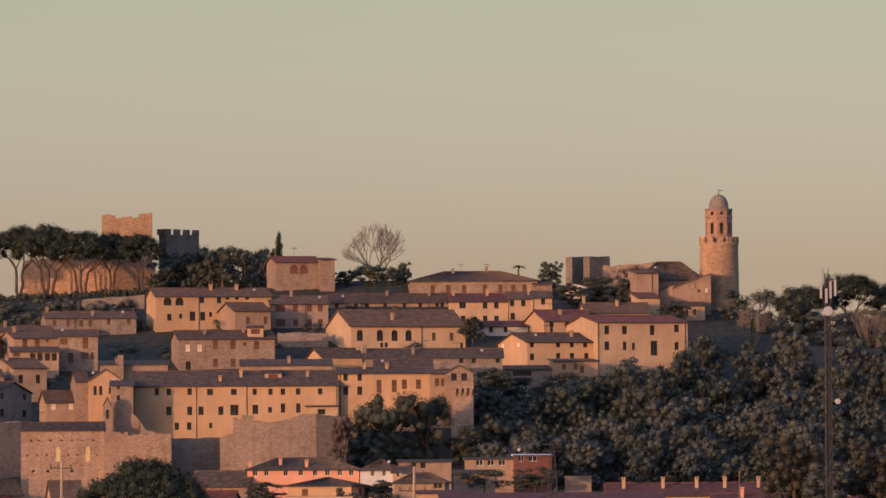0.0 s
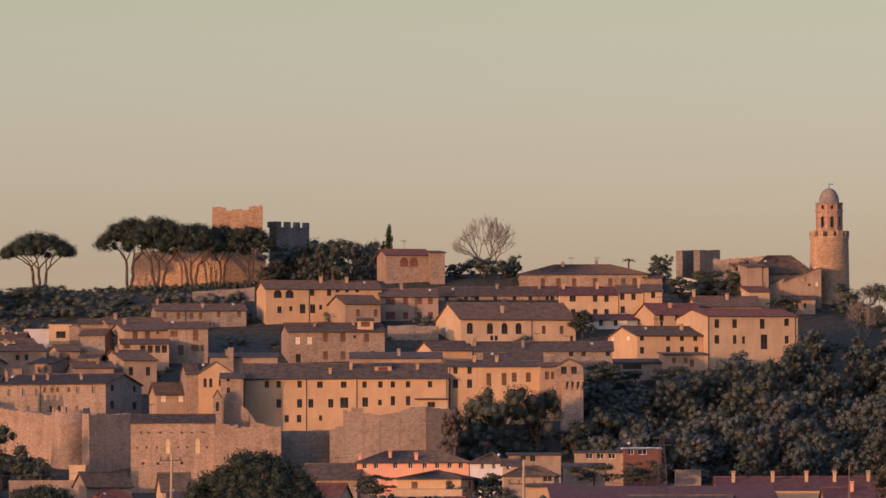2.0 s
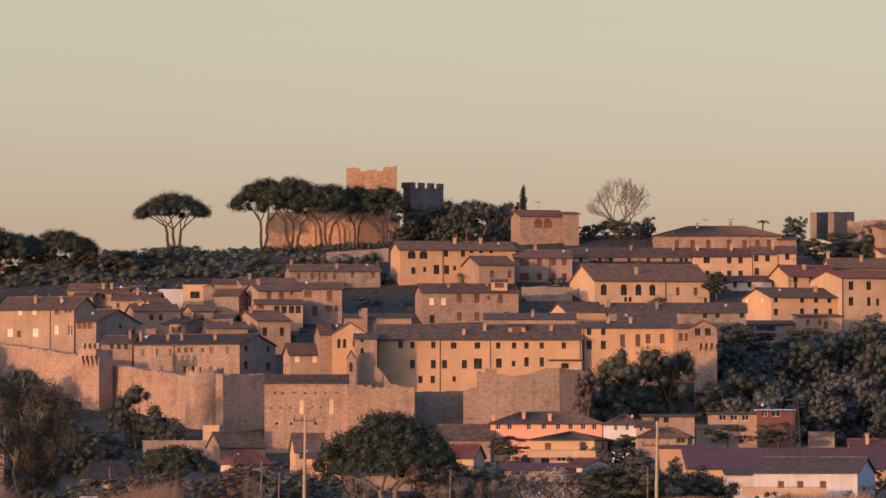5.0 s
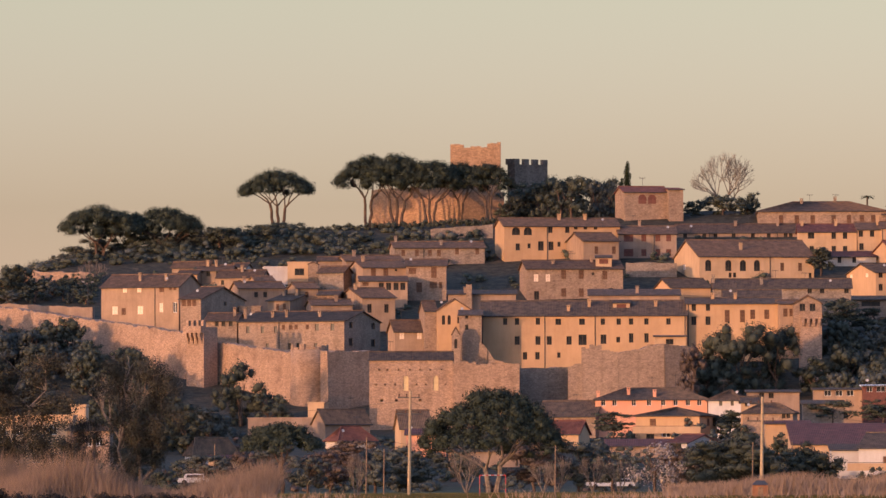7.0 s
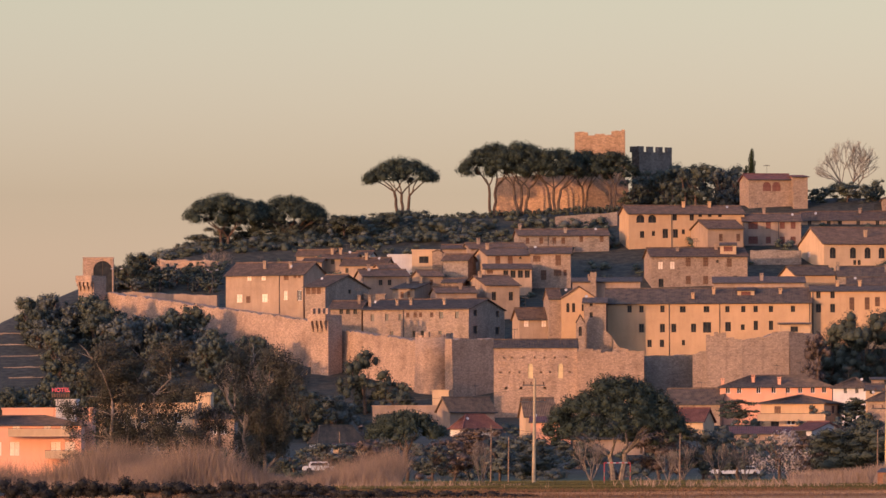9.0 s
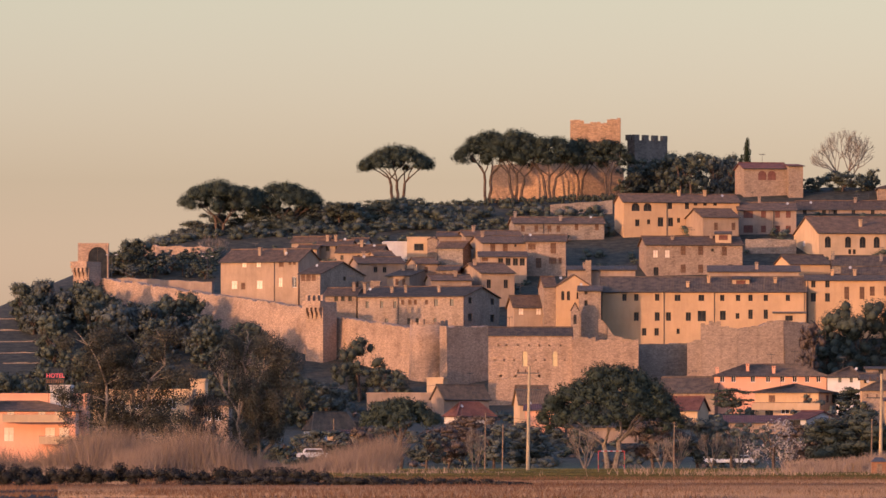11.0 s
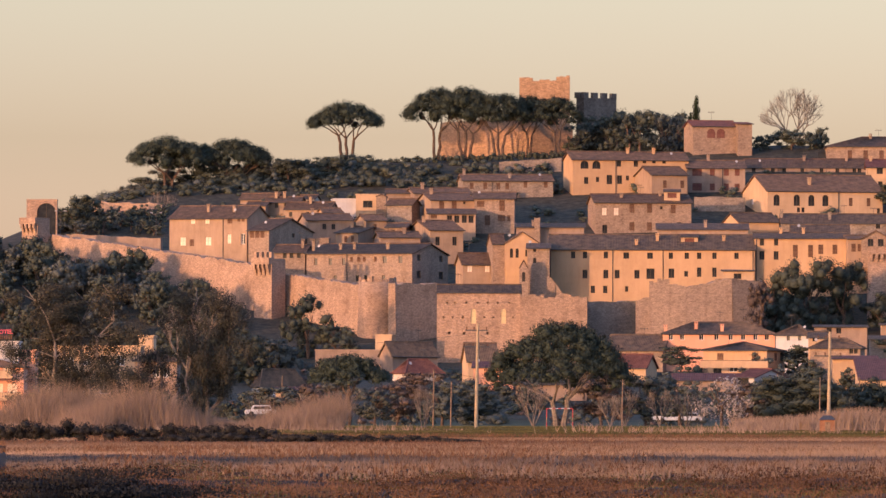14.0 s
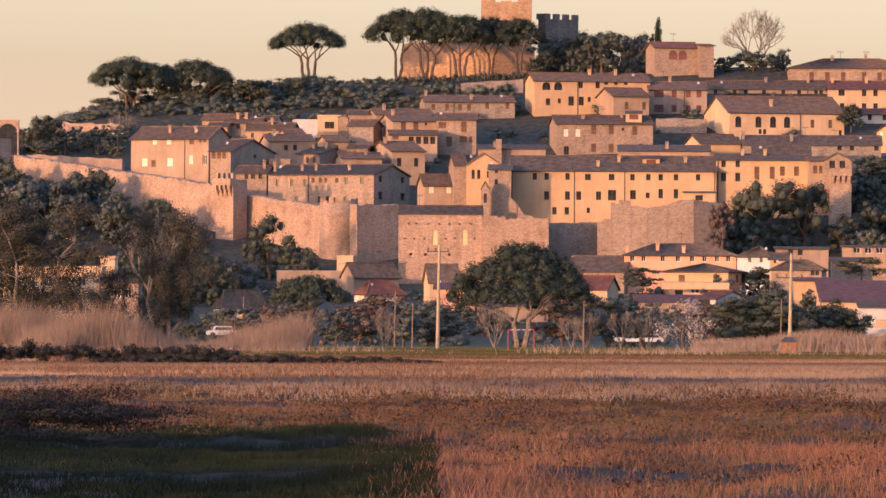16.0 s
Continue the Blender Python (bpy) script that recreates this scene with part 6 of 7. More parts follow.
house('stone farm building with a tiled roof', -1, 1371.13, 10.83, 10.26, 10, 2.21, -12, 'gable', 2.61, STONE, OLDTILE)
house('low red-roofed building behind the big pine', 0, 1319.88, 8.38, 6.09, 6.25, 1.26, -18, 'gable', 2.13, CREAM, REDTILE)
house('white bungalow with a low gable and an open garage', 20.53, 1287.16, 4.46, 3.86, 10.11, 3.39, -34, 'gable', 1.32, WHITE, REDTILE, front=[(2.26, 2.29, 2.07, 'o', (1.59,))])
house('long low pink roof behind the blossom tree', 10.42, 1292, 4.47, 11.36, 8, 2.84, 0, 'back', 1.14, BUFF, REDTILE)
house('cream house with a tiled roof and chimney', 34.02, 1330, 12.05, 2.92, 7, 2.92, 0, 'gable', 0.88, CREAM, OLDTILE, front=[(2.63, 0.66, 0.97, 'o', (0.88,))])
house('stone house with a hipped roof and small windows', 34.09, 1326.51, 11.33, 8.68, 5.59, 1.85, -10, 'hip', 1.55, STONE, OLDTILE, front=[(1.17, 0.66, 0.85, 'o', (7.1, 7.89,))])
house('small stone outbuilding with a flat roof', 44.89, 1340, 12.61, 7.07, 6, 2.16, 0, 'back', 0.59, GREYSTONE, OLDTILE)
house('low building with a long white-edged roof', 35.95, 1366, 15.32, 9.21, 7, 1.8, 0, 'back', 0.4, BUFF, OLDTILE, front=[(1.1, 0.9, 0.99, 'o', (2.5, 4.21,))])
house('single-storey house with a wide glazed front', 47.62, 1362, 15.28, 8.99, 7, 2.2, 0, 'back', 0.3, OCHRE, OLDTILE, front=[(1.5, 1.23, 0.99, 'w', (2.4, 4.39, 6.39,))])
house('red timber cabin with two white windows', 56.04, 1358, 15.54, 6.57, 6, 2.49, 0, 'back', 0.2, REDBLIND, WHITEFRAME, front=[(1.89, 1, 0.99, 'w', (1.19,)), (1.89, 1.56, 0.99, 'w', (3.19,))], name='cabin', category='house')
house('brick shed below the wood', 64.58, 1345, 12.16, 4.34, 5, 1.77, 0, 'flat', 0.2, BUFF, TILE, name='shed', category='shed')
house('bright yellow low wall house with a pitched roof', 37.26, 1300, 8.97, 7.43, 6, 2.1, 0, 'back', 0.48, YELLOW, REDTILE)
house('long warehouse with a broad red tiled roof', 40.61, 1262, 5.35, 37, 26, 2.04, 0, 'back', 3.52, CREAM, REDTILE, name='warehouse', category='building')
house('row of red-roofed houses beyond the warehouse', 69.47, 1300, 7.54, 28.59, 16, 2.86, 0, 'gable', 2.1, CREAM, REDTILE, stacks=[(2.86, 4.8, 2.1), (9.53, 4.8, 2.1), (15.25, 4.8, 2.1), (20.01, 4.8, 2.1), (25.73, 4.8, 2.1)])
house('low pink houses at the edge of the town', 86.56, 1285, 6.53, 30.14, 12, 2.35, 0, 'gable', 1.7, PINK, REDTILE, front=[(1.41, 0.74, 1.04, 'o', (2.83, 6.59, 11.3, 16.95, 21.66, 26.37,))], stacks=[(4.71, 3.6, 1.7), (13.19, 3.6, 1.7), (22.61, 3.6, 1.7)])
house('white modern house with yellow balconies', 48.59, 1193.96, 0.11, 16.36, 14.42, 6.45, -14, 'gable', 2.27, WHITE, OLDTILE, front=[(4.54, 1.01, 1.06, 's', (4.32, 7.37, 10.97,)), (1.74, 1.21, 1.34, 'o', (3.78, 7.37, 10.97,))], name='villa', category='house')
balcony("yellow balcony along the white modern house", 46.51, 1186, 3.16, 13.04)
house('white two-storey house with shaded wall behind the shrubs', 44.78, 1205, 1.85, 4.59, 8, 4.42, 0, 'back', 0.88, WHITE, OLDTILE)
house('small bright cream water house at the foot of the wall', -42.69, 1390.31, 11.98, 2.97, 6, 3.57, -6, 'flat', 0.41, CREAM, TILE, name='shed', category='shed')
house('dark-roofed house under the round tower', -38.74, 1362, 9.79, 9.88, 3.89, 2.2, 38, 'gable', 2.2, BUFF, OLDTILE)
house('pale house with a lit gable below the ruined church', -35.53, 1328, 6.19, 7.82, 3.97, 2.63, 36, 'hip', 2.14, PALE, REDTILE, front=[(1.27, 0.81, 0.96, 'o', (-1.56,))])
house('cream house with a side roof behind the utility pole', -24.39, 1310, 7.58, 5.07, 6.64, 3.07, 10, 'gable', 2.88, CREAM, OLDTILE)
house('pink-walled house with a red roof below the church', -23.27, 1296, 6.09, 6.65, 7, 3.32, 0, 'back', 0.95, PINK, REDTILE, front=[(2.18, 0.74, 0.94, 'o', (2.37,))])
house('low grey house with a wide dark roof', -57.54, 1262, 3.68, 8.8, 2.52, 2.78, 36, 'hip', 2.31, WHITE, OLDTILE, front=[(2.04, 0.77, 0.92, 'o', (1.37, 4.8,))])
house('bungalow with a red-and-white striped awning', -54.43, 1248, 2.75, 5.03, 6, 2.56, 0, 'back', 0.55, CREAM, REDTILE)
house('low flat-roofed houses behind hedges', -53.3, 1385, 10.93, 12.69, 8, 1.83, 0, 'flat', 0.61, BUFF, TILE)
house('low grey shed in the gardens', -15.64, 1255, 3.67, 11.59, 8, 2.76, 0, 'back', 0.92, BUFF, OLDTILE)
house('tall buff apartment house hidden by eucalyptus trees', -73.09, 1180, 0.99, 6.49, 10, 8.65, 0, 'hip', 1.21, BUFF, OLDTILE, front=[(6.75, 0.97, 1.33, 'w', (3.29, 4.93,))])
house('flat-roofed white house with a roof tank behind the trees', -76.17, 1240, 9.11, 2.36, 8, 4.73, 0, 'flat', 0.18, CREAM, TILE)
house('long buff villa seen through the eucalyptus trees', -88.84, 1200, 0.97, 15.39, 10, 10.9, 0, 'flat', 0.35, CREAM, TILE, front=[(8.8, 1.18, 1.55, 'w', (1.76, 4.4, 7.04, 9.68, 12.31,)), (4.4, 1.18, 1.55, 'w', (1.76, 4.4, 7.04, 9.68, 12.31,))], name='apartment_house', category='house')
house('pink hotel with balconies and a hipped roof', -108.23, 1170, 1.34, 18.87, 12, 7.29, 0, 'hip', 1.37, PINK, TILE, front=[(6.69, 1.15, 1.13, 'p', (5.15, 9, 13.72, 16.29,)), (3.6, 1.54, 2.08, 'p', (6, 8.75, 15.01, 17.15,))], name='hotel', category='hotel')
balcony("white balcony along the pink hotel", -100.25, 1167, 6.99, 9.41)
balcony("lower white balcony on the pink hotel", -94.69, 1167, 3.65, 5.13)
house('white stair tower on the hotel roof', -93.7, 1176, 8.67, 3.02, 7, 3.62, 0, 'flat', 0.17, WHITE, TILE, name='stair_tower', category='hotel')
house('flat upper storey of the hotel', -102.06, 1178, 8.68, 13.82, 7, 2.33, 0, 'flat', 0.17, PINK, TILE, name='hotel_storey', category='hotel')
hotel_sign(-94.22, 1175, 12.28, 2.76)

# ---------------------------------------------------------------- trees on the crest and slope
umbrella_pine('lone umbrella pine with a fan of bare trunks on the crest', -56.09, 1628, 55.42, 15.99, 11.81, 5.49, 11, 3, -0.4)
umbrella_pine('tall umbrella pine with a wide crown before the castle', -37.25, 1634, 56.58, 14.61, 13.89, 6.95, 12, 2, 0)
umbrella_pine('umbrella pine with a dense dark crown before the castle wall', -31.08, 1631, 56.48, 15.54, 14.11, 7.41, 13, 3, 0)
umbrella_pine('umbrella pine with leaning trunks before the castle wall', -24.12, 1629, 56.41, 14.33, 12.66, 6.21, 14, 3, 0)
umbrella_pine('umbrella pine beside the castle tower', -17.66, 1633, 56.54, 11.37, 12.33, 5.98, 15, 2, 0)
umbrella_pine('umbrella pine with low spreading limbs', -11.65, 1630, 56.92, 11.35, 11.47, 5.73, 16, 2, 0)
umbrella_pine('broad umbrella pine at the end of the ridge', -91.66, 1590, 46.02, 16.67, 12.47, 6.53, 17, 2, 0)
umbrella_pine('flat-topped umbrella pine with gaps under its crown', -77.87, 1594, 46.37, 14.84, 11.8, 5.61, 18, 2, 0)
umbrella_pine('umbrella pine half hidden by shrubs', -86.79, 1600, 46.3, 14.07, 11.14, 5.86, 19, 2, 0)
cypress('tall dark cypress beside the pavilion', 17.79, 1640, 60.62, 1.68, 8.66, 3)
cypress('small cypress beside the taller one', 16.61, 1642, 59.49, 1.08, 6.26, 4)
bare_tree('large leafless tree with a round fan of twigs on the crest', 37.8, 1632, 60.58, 13.16, 9.81, 7)
bushy('tree', 'round dark evergreen tree beside the leafless tree', 43.25, 1630, 56.92, 5.02, 4.01, 5.26, 21, OAKLEAF, 'tree', '')
bushy('tree', 'dark evergreen mound under the leafless tree', 37.59, 1628, 56.62, 10.74, 8.59, 5.01, 22, OAKLEAF, 'tree', '', lumpy=14)
bushy('tree', 'evergreen shrub beside the pavilion', 31.27, 1628, 56.85, 4.77, 3.82, 3.58, 23, OAKLEAF, 'tree', '')
bushy('tree', 'dense dark holm oak on the crest beside the castle', -4.82, 1645, 56.58, 7.23, 5.79, 7.23, 30, OAKLEAF, 'tree', 'holm oaks by the castle', lumpy=12)
bushy('tree', 'dense dark holm oak on the crest beside the castle', 1.2, 1639, 56.38, 8.41, 6.73, 9.37, 31, OAKLEAF, 'tree', 'holm oaks by the castle', lumpy=12)
bushy('tree', 'dense dark holm oak on the crest beside the castle', 5.98, 1633, 56.18, 7.18, 5.75, 9.58, 32, OAKLEAF, 'tree', 'holm oaks by the castle', lumpy=12)
bushy('tree', 'dense dark holm oak on the crest beside the castle', 11.45, 1645, 56.58, 6.03, 4.82, 8.68, 33, OLIVELEAF, 'tree', 'holm oaks by the castle', lumpy=12)
bushy('tree', 'dense dark holm oak on the crest beside the castle', 13.82, 1639, 56.38, 4.81, 3.84, 8.65, 34, OLIVELEAF, 'tree', 'holm oaks by the castle', lumpy=12)
bushy('tree', 'dense dark holm oak on the crest beside the castle', 3.59, 1633, 56.78, 7.18, 5.75, 8.14, 35, OAKLEAF, 'tree', 'holm oaks by the castle', lumpy=12)
bushy('tree', 'dense dark holm oak on the crest beside the castle', -1.21, 1645, 56.94, 6.03, 4.82, 7.23, 36, OAKLEAF, 'tree', 'holm oaks by the castle', lumpy=12)
bushy('tree', 'dense dark holm oak on the crest beside the castle', -7.81, 1639, 56.02, 6.01, 4.81, 6.61, 37, OAKLEAF, 'tree', 'holm oaks by the castle', lumpy=12)
bushy('tree', 'dense dark holm oak behind the ochre house', -3.02, 1650, 56.75, 9.68, 7.74, 8.47, 140, OAKLEAF, 'tree', 'holm oaks by the castle', lumpy=20)
bushy('tree', 'dense dark holm oak behind the ochre house', 3.4, 1655, 56.79, 9.7, 7.76, 9.95, 141, OAKLEAF, 'tree', 'holm oaks by the castle', lumpy=20)
bushy('tree', 'dense dark holm oak behind the ochre house', 8.71, 1650, 56.63, 8.47, 6.77, 9.19, 142, OAKLEAF, 'tree', 'holm oaks by the castle', lumpy=20)
bushy('tree', 'dense dark holm oak behind the ochre house', 12.74, 1655, 56.79, 7.28, 5.82, 9.46, 143, OAKLEAF, 'tree', 'holm oaks by the castle', lumpy=20)
bushy('tree', 'dense dark holm oak behind the ochre house', 15.48, 1650, 56.63, 4.84, 3.87, 8.47, 144, OAKLEAF, 'tree', 'holm oaks by the castle', lumpy=20)
bushy('tree', 'dark evergreen shrubs under the ridge pines', -97.81, 1598, 45.31, 9.37, 7.5, 4.92, 150, OAKLEAF, 'tree', 'shrubs under the pines', lumpy=18)
bushy('tree', 'dark evergreen shrubs under the ridge pines', -93.35, 1592, 45.61, 11.09, 8.87, 6.07, 151, OLIVELEAF, 'tree', 'shrubs under the pines', lumpy=18)
bushy('tree', 'dark evergreen shrubs under the ridge pines', -87.26, 1598, 46.24, 11.13, 8.9, 6.56, 152, OAKLEAF, 'tree', 'shrubs under the pines', lumpy=18)
bushy('tree', 'dark evergreen shrubs under the ridge pines', -80.52, 1592, 46.78, 11.09, 8.87, 6.3, 153, OAKLEAF, 'tree', 'shrubs under the pines', lumpy=18)
bushy('tree', 'dark evergreen shrubs under the ridge pines', -74.38, 1598, 47.65, 11.13, 8.9, 5.86, 154, OLIVELEAF, 'tree', 'shrubs under the pines', lumpy=18)
bushy('tree', 'dark evergreen shrubs under the ridge pines', -67.1, 1592, 48.88, 11.09, 8.87, 5.13, 155, OAKLEAF, 'tree', 'shrubs under the pines', lumpy=18)
bushy('tree', 'dark evergreen shrubs under the ridge pines', -60.32, 1598, 50.69, 9.96, 7.97, 3.98, 156, OAKLEAF, 'tree', 'shrubs under the pines', lumpy=18)
bushy('tree', 'dark evergreen shrubs under the ridge pines', -100.94, 1592, 44.68, 7, 5.6, 3.97, 157, OLIVELEAF, 'tree', 'shrubs under the pines', lumpy=18)
bushy('tree', 'round dark tree behind the corner tower', -107.24, 1540, 37.64, 9.93, 7.95, 7.22, 160, OAKLEAF, 'tree', '', lumpy=18)
bushy('tree', 'small dark tree on the terrace', -101.23, 1543, 38.17, 5.66, 4.52, 3.85, 161, OAKLEAF, 'tree', '')
house('low tiled outhouse among the upper roofs', -73.53, 1548.82, 41.69, 3.94, 4.37, 1.59, -12, 'gable', 0.68, OCHRE, TILE)
house('small white-walled house among the upper roofs', -63.46, 1560.54, 42.91, 3.14, 5.27, 2.06, -10, 'gable', 0.69, PALE, TILE, front=[(1.14, 0.65, 0.88, 'o', (0.81, 2.09,))])
house('small tiled house with a lit gable among the roofs', -57.2, 1530, 39.21, 3.73, 5.7, 2.24, 16, 'gable', 0.79, OCHRE, TILE, front=[(1.23, 0.65, 0.86, 'o', (1.17, 2.57,))])
house('low tiled roof behind the modern house', -45.92, 1566, 44.21, 4.82, 7, 2.07, 0, 'gable', 0.8, BUFF, TILE)
house('low tiled annexe beside the gabled house', -44.33, 1512.55, 35.67, 3.92, 6.37, 2.44, -8, 'gable', 0.78, STONE, TILE, front=[(1.33, 0.63, 0.98, 'o', (1.34,))])
house('small house with a lit gable behind the long house', -48.45, 1516, 36.2, 4.21, 7.19, 3.33, 18, 'gable', 1.11, OCHRE, TILE, front=[(2, 0.65, 1.1, 's', (1.87,))])
house('flat roof terrace with a low wall', -58.98, 1490, 32.78, 4.15, 6, 2.4, 0, 'flat', 0.22, STONE, TILE)
bushy('tree', 'round dark tree beside the farmhouse', 74.6, 1618, 56.28, 5.22, 4.17, 5.46, 24, OAKLEAF, 'tree', '')
bushy('tree', 'dark tree between the cream houses', 56.03, 1560, 44.05, 5.95, 4.76, 4.57, 25, OAKLEAF, 'tree', '')
bushy('tree', 'dark shrubs under the ruined tower', 84.52, 1606, 52, 10.59, 8.48, 5.89, 26, OAKLEAF, 'tree', '', lumpy=14)
bushy('tree', 'dark shrubs under the old wall', 90.07, 1600, 51.46, 8.21, 6.57, 6.45, 27, OAKLEAF, 'tree', '', lumpy=12)
bushy('tree', 'dark shrubs below the pale wall', 78.25, 1598, 51.75, 7.03, 5.62, 4.69, 28, OAKLEAF, 'tree', '')
bushy('tree', 'brown shrub against the old church wall', 92.86, 1618, 55.33, 7.12, 5.69, 5.34, 29, BROWNLEAF, 'tree', '')
bushy('tree', 'small shrubs before the church', 98.21, 1580, 48.53, 6.95, 5.56, 3.01, 33, OAKLEAF, 'tree', '')
# Its dark leaves stand in for the tower's own shade as well as ivy.
bushy('tree', 'dark shrub for ivy and shade at the bell tower foot', 110.25, 1590, 46.25, 7.69, 6.15, 8.39, 170, OAKLEAF, 'tree', '', lumpy=16)
bushy('tree', 'dark evergreen tree on the ridge beside the bell tower', 113.79, 1584, 39.7, 12.77, 10.22, 11.38, 171, OAKLEAF, 'tree', 'ridge trees', lumpy=18)
bushy('tree', 'dark evergreen tree on the ridge beside the bell tower', 118.67, 1578, 39.56, 12.72, 10.18, 14.81, 172, OAKLEAF, 'tree', 'ridge trees', lumpy=18)
bushy('tree', 'dark evergreen tree on the ridge beside the bell tower', 125.16, 1584, 39.7, 12.77, 10.22, 11.61, 173, OAKLEAF, 'tree', 'ridge trees', lumpy=18)
bushy('tree', 'dark evergreen tree on the ridge beside the bell tower', 131.4, 1578, 39.56, 15.04, 12.03, 9.48, 174, OLIVELEAF, 'tree', 'ridge trees', lumpy=18)
bushy('tree', 'dark evergreen tree on the ridge beside the bell tower', 139.68, 1584, 39.7, 15.09, 12.08, 10.68, 175, OAKLEAF, 'tree', 'ridge trees', lumpy=18)
bushy('tree', 'dark evergreen tree on the ridge beside the bell tower', 146.67, 1578, 40.14, 15.04, 12.03, 11.1, 176, OAKLEAF, 'tree', 'ridge trees', lumpy=18)
palm('small palm tree behind the farmhouse roof', 68.76, 1640, 58.46, 4.09, 5)
umbrella_pine('umbrella pine on the wooded hill beside the road', 127.01, 1600, 45.36, 12.9, 10.32, 5.63, 41, 2, 0)
umbrella_pine('wide umbrella pine with bare forked trunks', 136.82, 1605, 45.49, 15.29, 12.71, 6.59, 42, 2, 0)
umbrella_pine('umbrella pine at the end of the wooded ridge', 148.64, 1612, 46.86, 14.18, 10.63, 6.62, 43, 2, 0)
umbrella_pine('umbrella pine beyond the ridge', 153.61, 1590, 46.25, 13.99, 9.32, 5.83, 44, 2, 0)
bare_tree('leafless tree beyond the bell tower', 119.37, 1640, 52.21, 8.41, 4.09, 8)
bare_tree('leafless tree on the dark slope', 112.98, 1560, 41.99, 6.86, 9.15, 9)
bare_tree('leafless tree beside the mast', 137.87, 1570, 39.95, 8.06, 10.36, 10)
hedge("clipped dark hedge along the crest", -59.3, 1618, 53.32, -47.38, 1616, 53.37, 1.54, 501)
hedge("clipped dark hedge under the castle", -47.38, 1616, 53.37, -28.38, 1613, 54.1, 1.66, 502)
hedge("clipped dark hedge before the castle wall", -28.38, 1613, 54.1, -10.39, 1610, 54.72, 1.78, 503)
bushy('tree', 'dark tree at the edge of the wood', 57.22, 1484, 31.35, 8.7, 6.96, 5, 34, OAKLEAF, 'tree', '')
bushy('tree', 'dark shrubs below the shed', 64.48, 1496, 31.04, 12.06, 9.65, 3.73, 35, OAKLEAF, 'tree', '', lumpy=14)
bushy('tree', 'dark shrubs below the low house', 73.64, 1504, 31.75, 12.13, 9.7, 3.97, 36, OAKLEAF, 'tree', '', lumpy=14)
bushy('tree', 'garden shrubs before the red cabin', 58.75, 1338, 12.11, 8.83, 7.06, 3.53, 37, OAKLEAF, 'tree', '')
bushy('tree', 'garden shrubs before the glazed house', 49.99, 1340, 12.12, 8.84, 7.07, 3.14, 38, OAKLEAF, 'tree', '')
hillside_woods()

# ---------------------------------------------------------------- trees and gardens at the foot of the hill
umbrella_pine('large dense umbrella pine in the gardens', -6.81, 1010, 0.65, 18.95, 13.03, 8.6, 51, 2, 0, flat=2.4, bark=PALEBARK)
umbrella_pine('spreading pine with a thin crooked trunk', -34.08, 1000, -0.15, 10.7, 9.53, 3.96, 52, 1, 0)
bushy('tree', 'dark evergreen tree against the town wall', -55.61, 1405, 11.06, 9.78, 7.83, 12.36, 53, OAKLEAF, 'tree', '', lumpy=14)
bushy('tree', 'dark evergreen tree beside the wall', -50.36, 1402, 11.04, 9.25, 7.4, 6.68, 54, OAKLEAF, 'tree', '', lumpy=12)
bushy('tree', 'dark spreading tree below the convent', 30.61, 1430, 15.41, 11.01, 8.8, 12.79, 55, OAKLEAF, 'tree', '', lumpy=18)
bushy('tree', 'dark tree beside the gate tower', 42.83, 1432, 15.43, 9.45, 7.56, 14.49, 56, OAKLEAF, 'tree', '', lumpy=16)
bushy('tree', 'tall dark tree below the ochre house', 36.64, 1428, 15.18, 13.08, 10.47, 15.28, 57, OAKLEAF, 'tree', '', lumpy=20)
bushy('tree', 'garden trees below the pink house', 11.97, 1338, 10.24, 7.36, 5.88, 3.14, 62, OAKLEAF, 'tree', '')
bushy('tree', 'low garden trees beside the pink house', 33.35, 1338, 10.63, 8.83, 7.06, 2.94, 63, OAKLEAF, 'tree', '')
bushy('shrub', 'bare vines hanging on the retaining wall', 26.76, 1404, 16.2, 5.35, 4.28, 9.88, 178, BROWNLEAF, 'vine', '', lumpy=14)
bushy('tree', 'dark shrub at the foot of the terrace wall', 25.5, 1420, 16.36, 7.29, 5.83, 3.96, 58, OAKLEAF, 'tree', '')
bushy('tree', 'dark trees at the foot of the gate tower', 50.35, 1434, 16.29, 8.41, 6.73, 7.99, 158, OAKLEAF, 'tree', '', lumpy=18)
bushy('tree', 'dark tree at the edge of the wood by the tower', 56.15, 1440, 16.56, 9.5, 7.6, 10.13, 159, OAKLEAF, 'tree', '', lumpy=18)
bushy('tree', 'long dark hedge of evergreen trees', 24.43, 1010, 1.16, 12.59, 10.07, 6.51, 59, OAKLEAF, 'tree', '', lumpy=30, leaf=0.11, per=230)
bushy('tree', 'dark evergreen shrubs beside the hedge', 34.97, 1015, 1.16, 8.93, 7.14, 5.36, 60, OAKLEAF, 'tree', '', lumpy=24, leaf=0.11, per=230)
bushy('tree', 'blossoming fruit tree beside the white bungalow', 14.29, 1000, 0.73, 8.06, 6.45, 5.86, 61, BLOSSOM, 'fruit tree', '', lumpy=16, leaf=0.12, per=90, inner=0.35, gaps=0.5)
bushy('shrub', 'brown leafless thicket in the gardens', -29.53, 1060, 1.11, 8.55, 6.84, 4.66, 70, BROWNLEAF, 'shrub', 'garden shrubs', lumpy=16, inner=0.3, leaf=0.11)
bushy('shrub', 'garden shrubs at the foot of the hill', -23.31, 1060, 0.96, 6.99, 5.59, 5.13, 71, OLIVELEAF, 'shrub', 'garden shrubs', lumpy=16, inner=0.2, leaf=0.11)
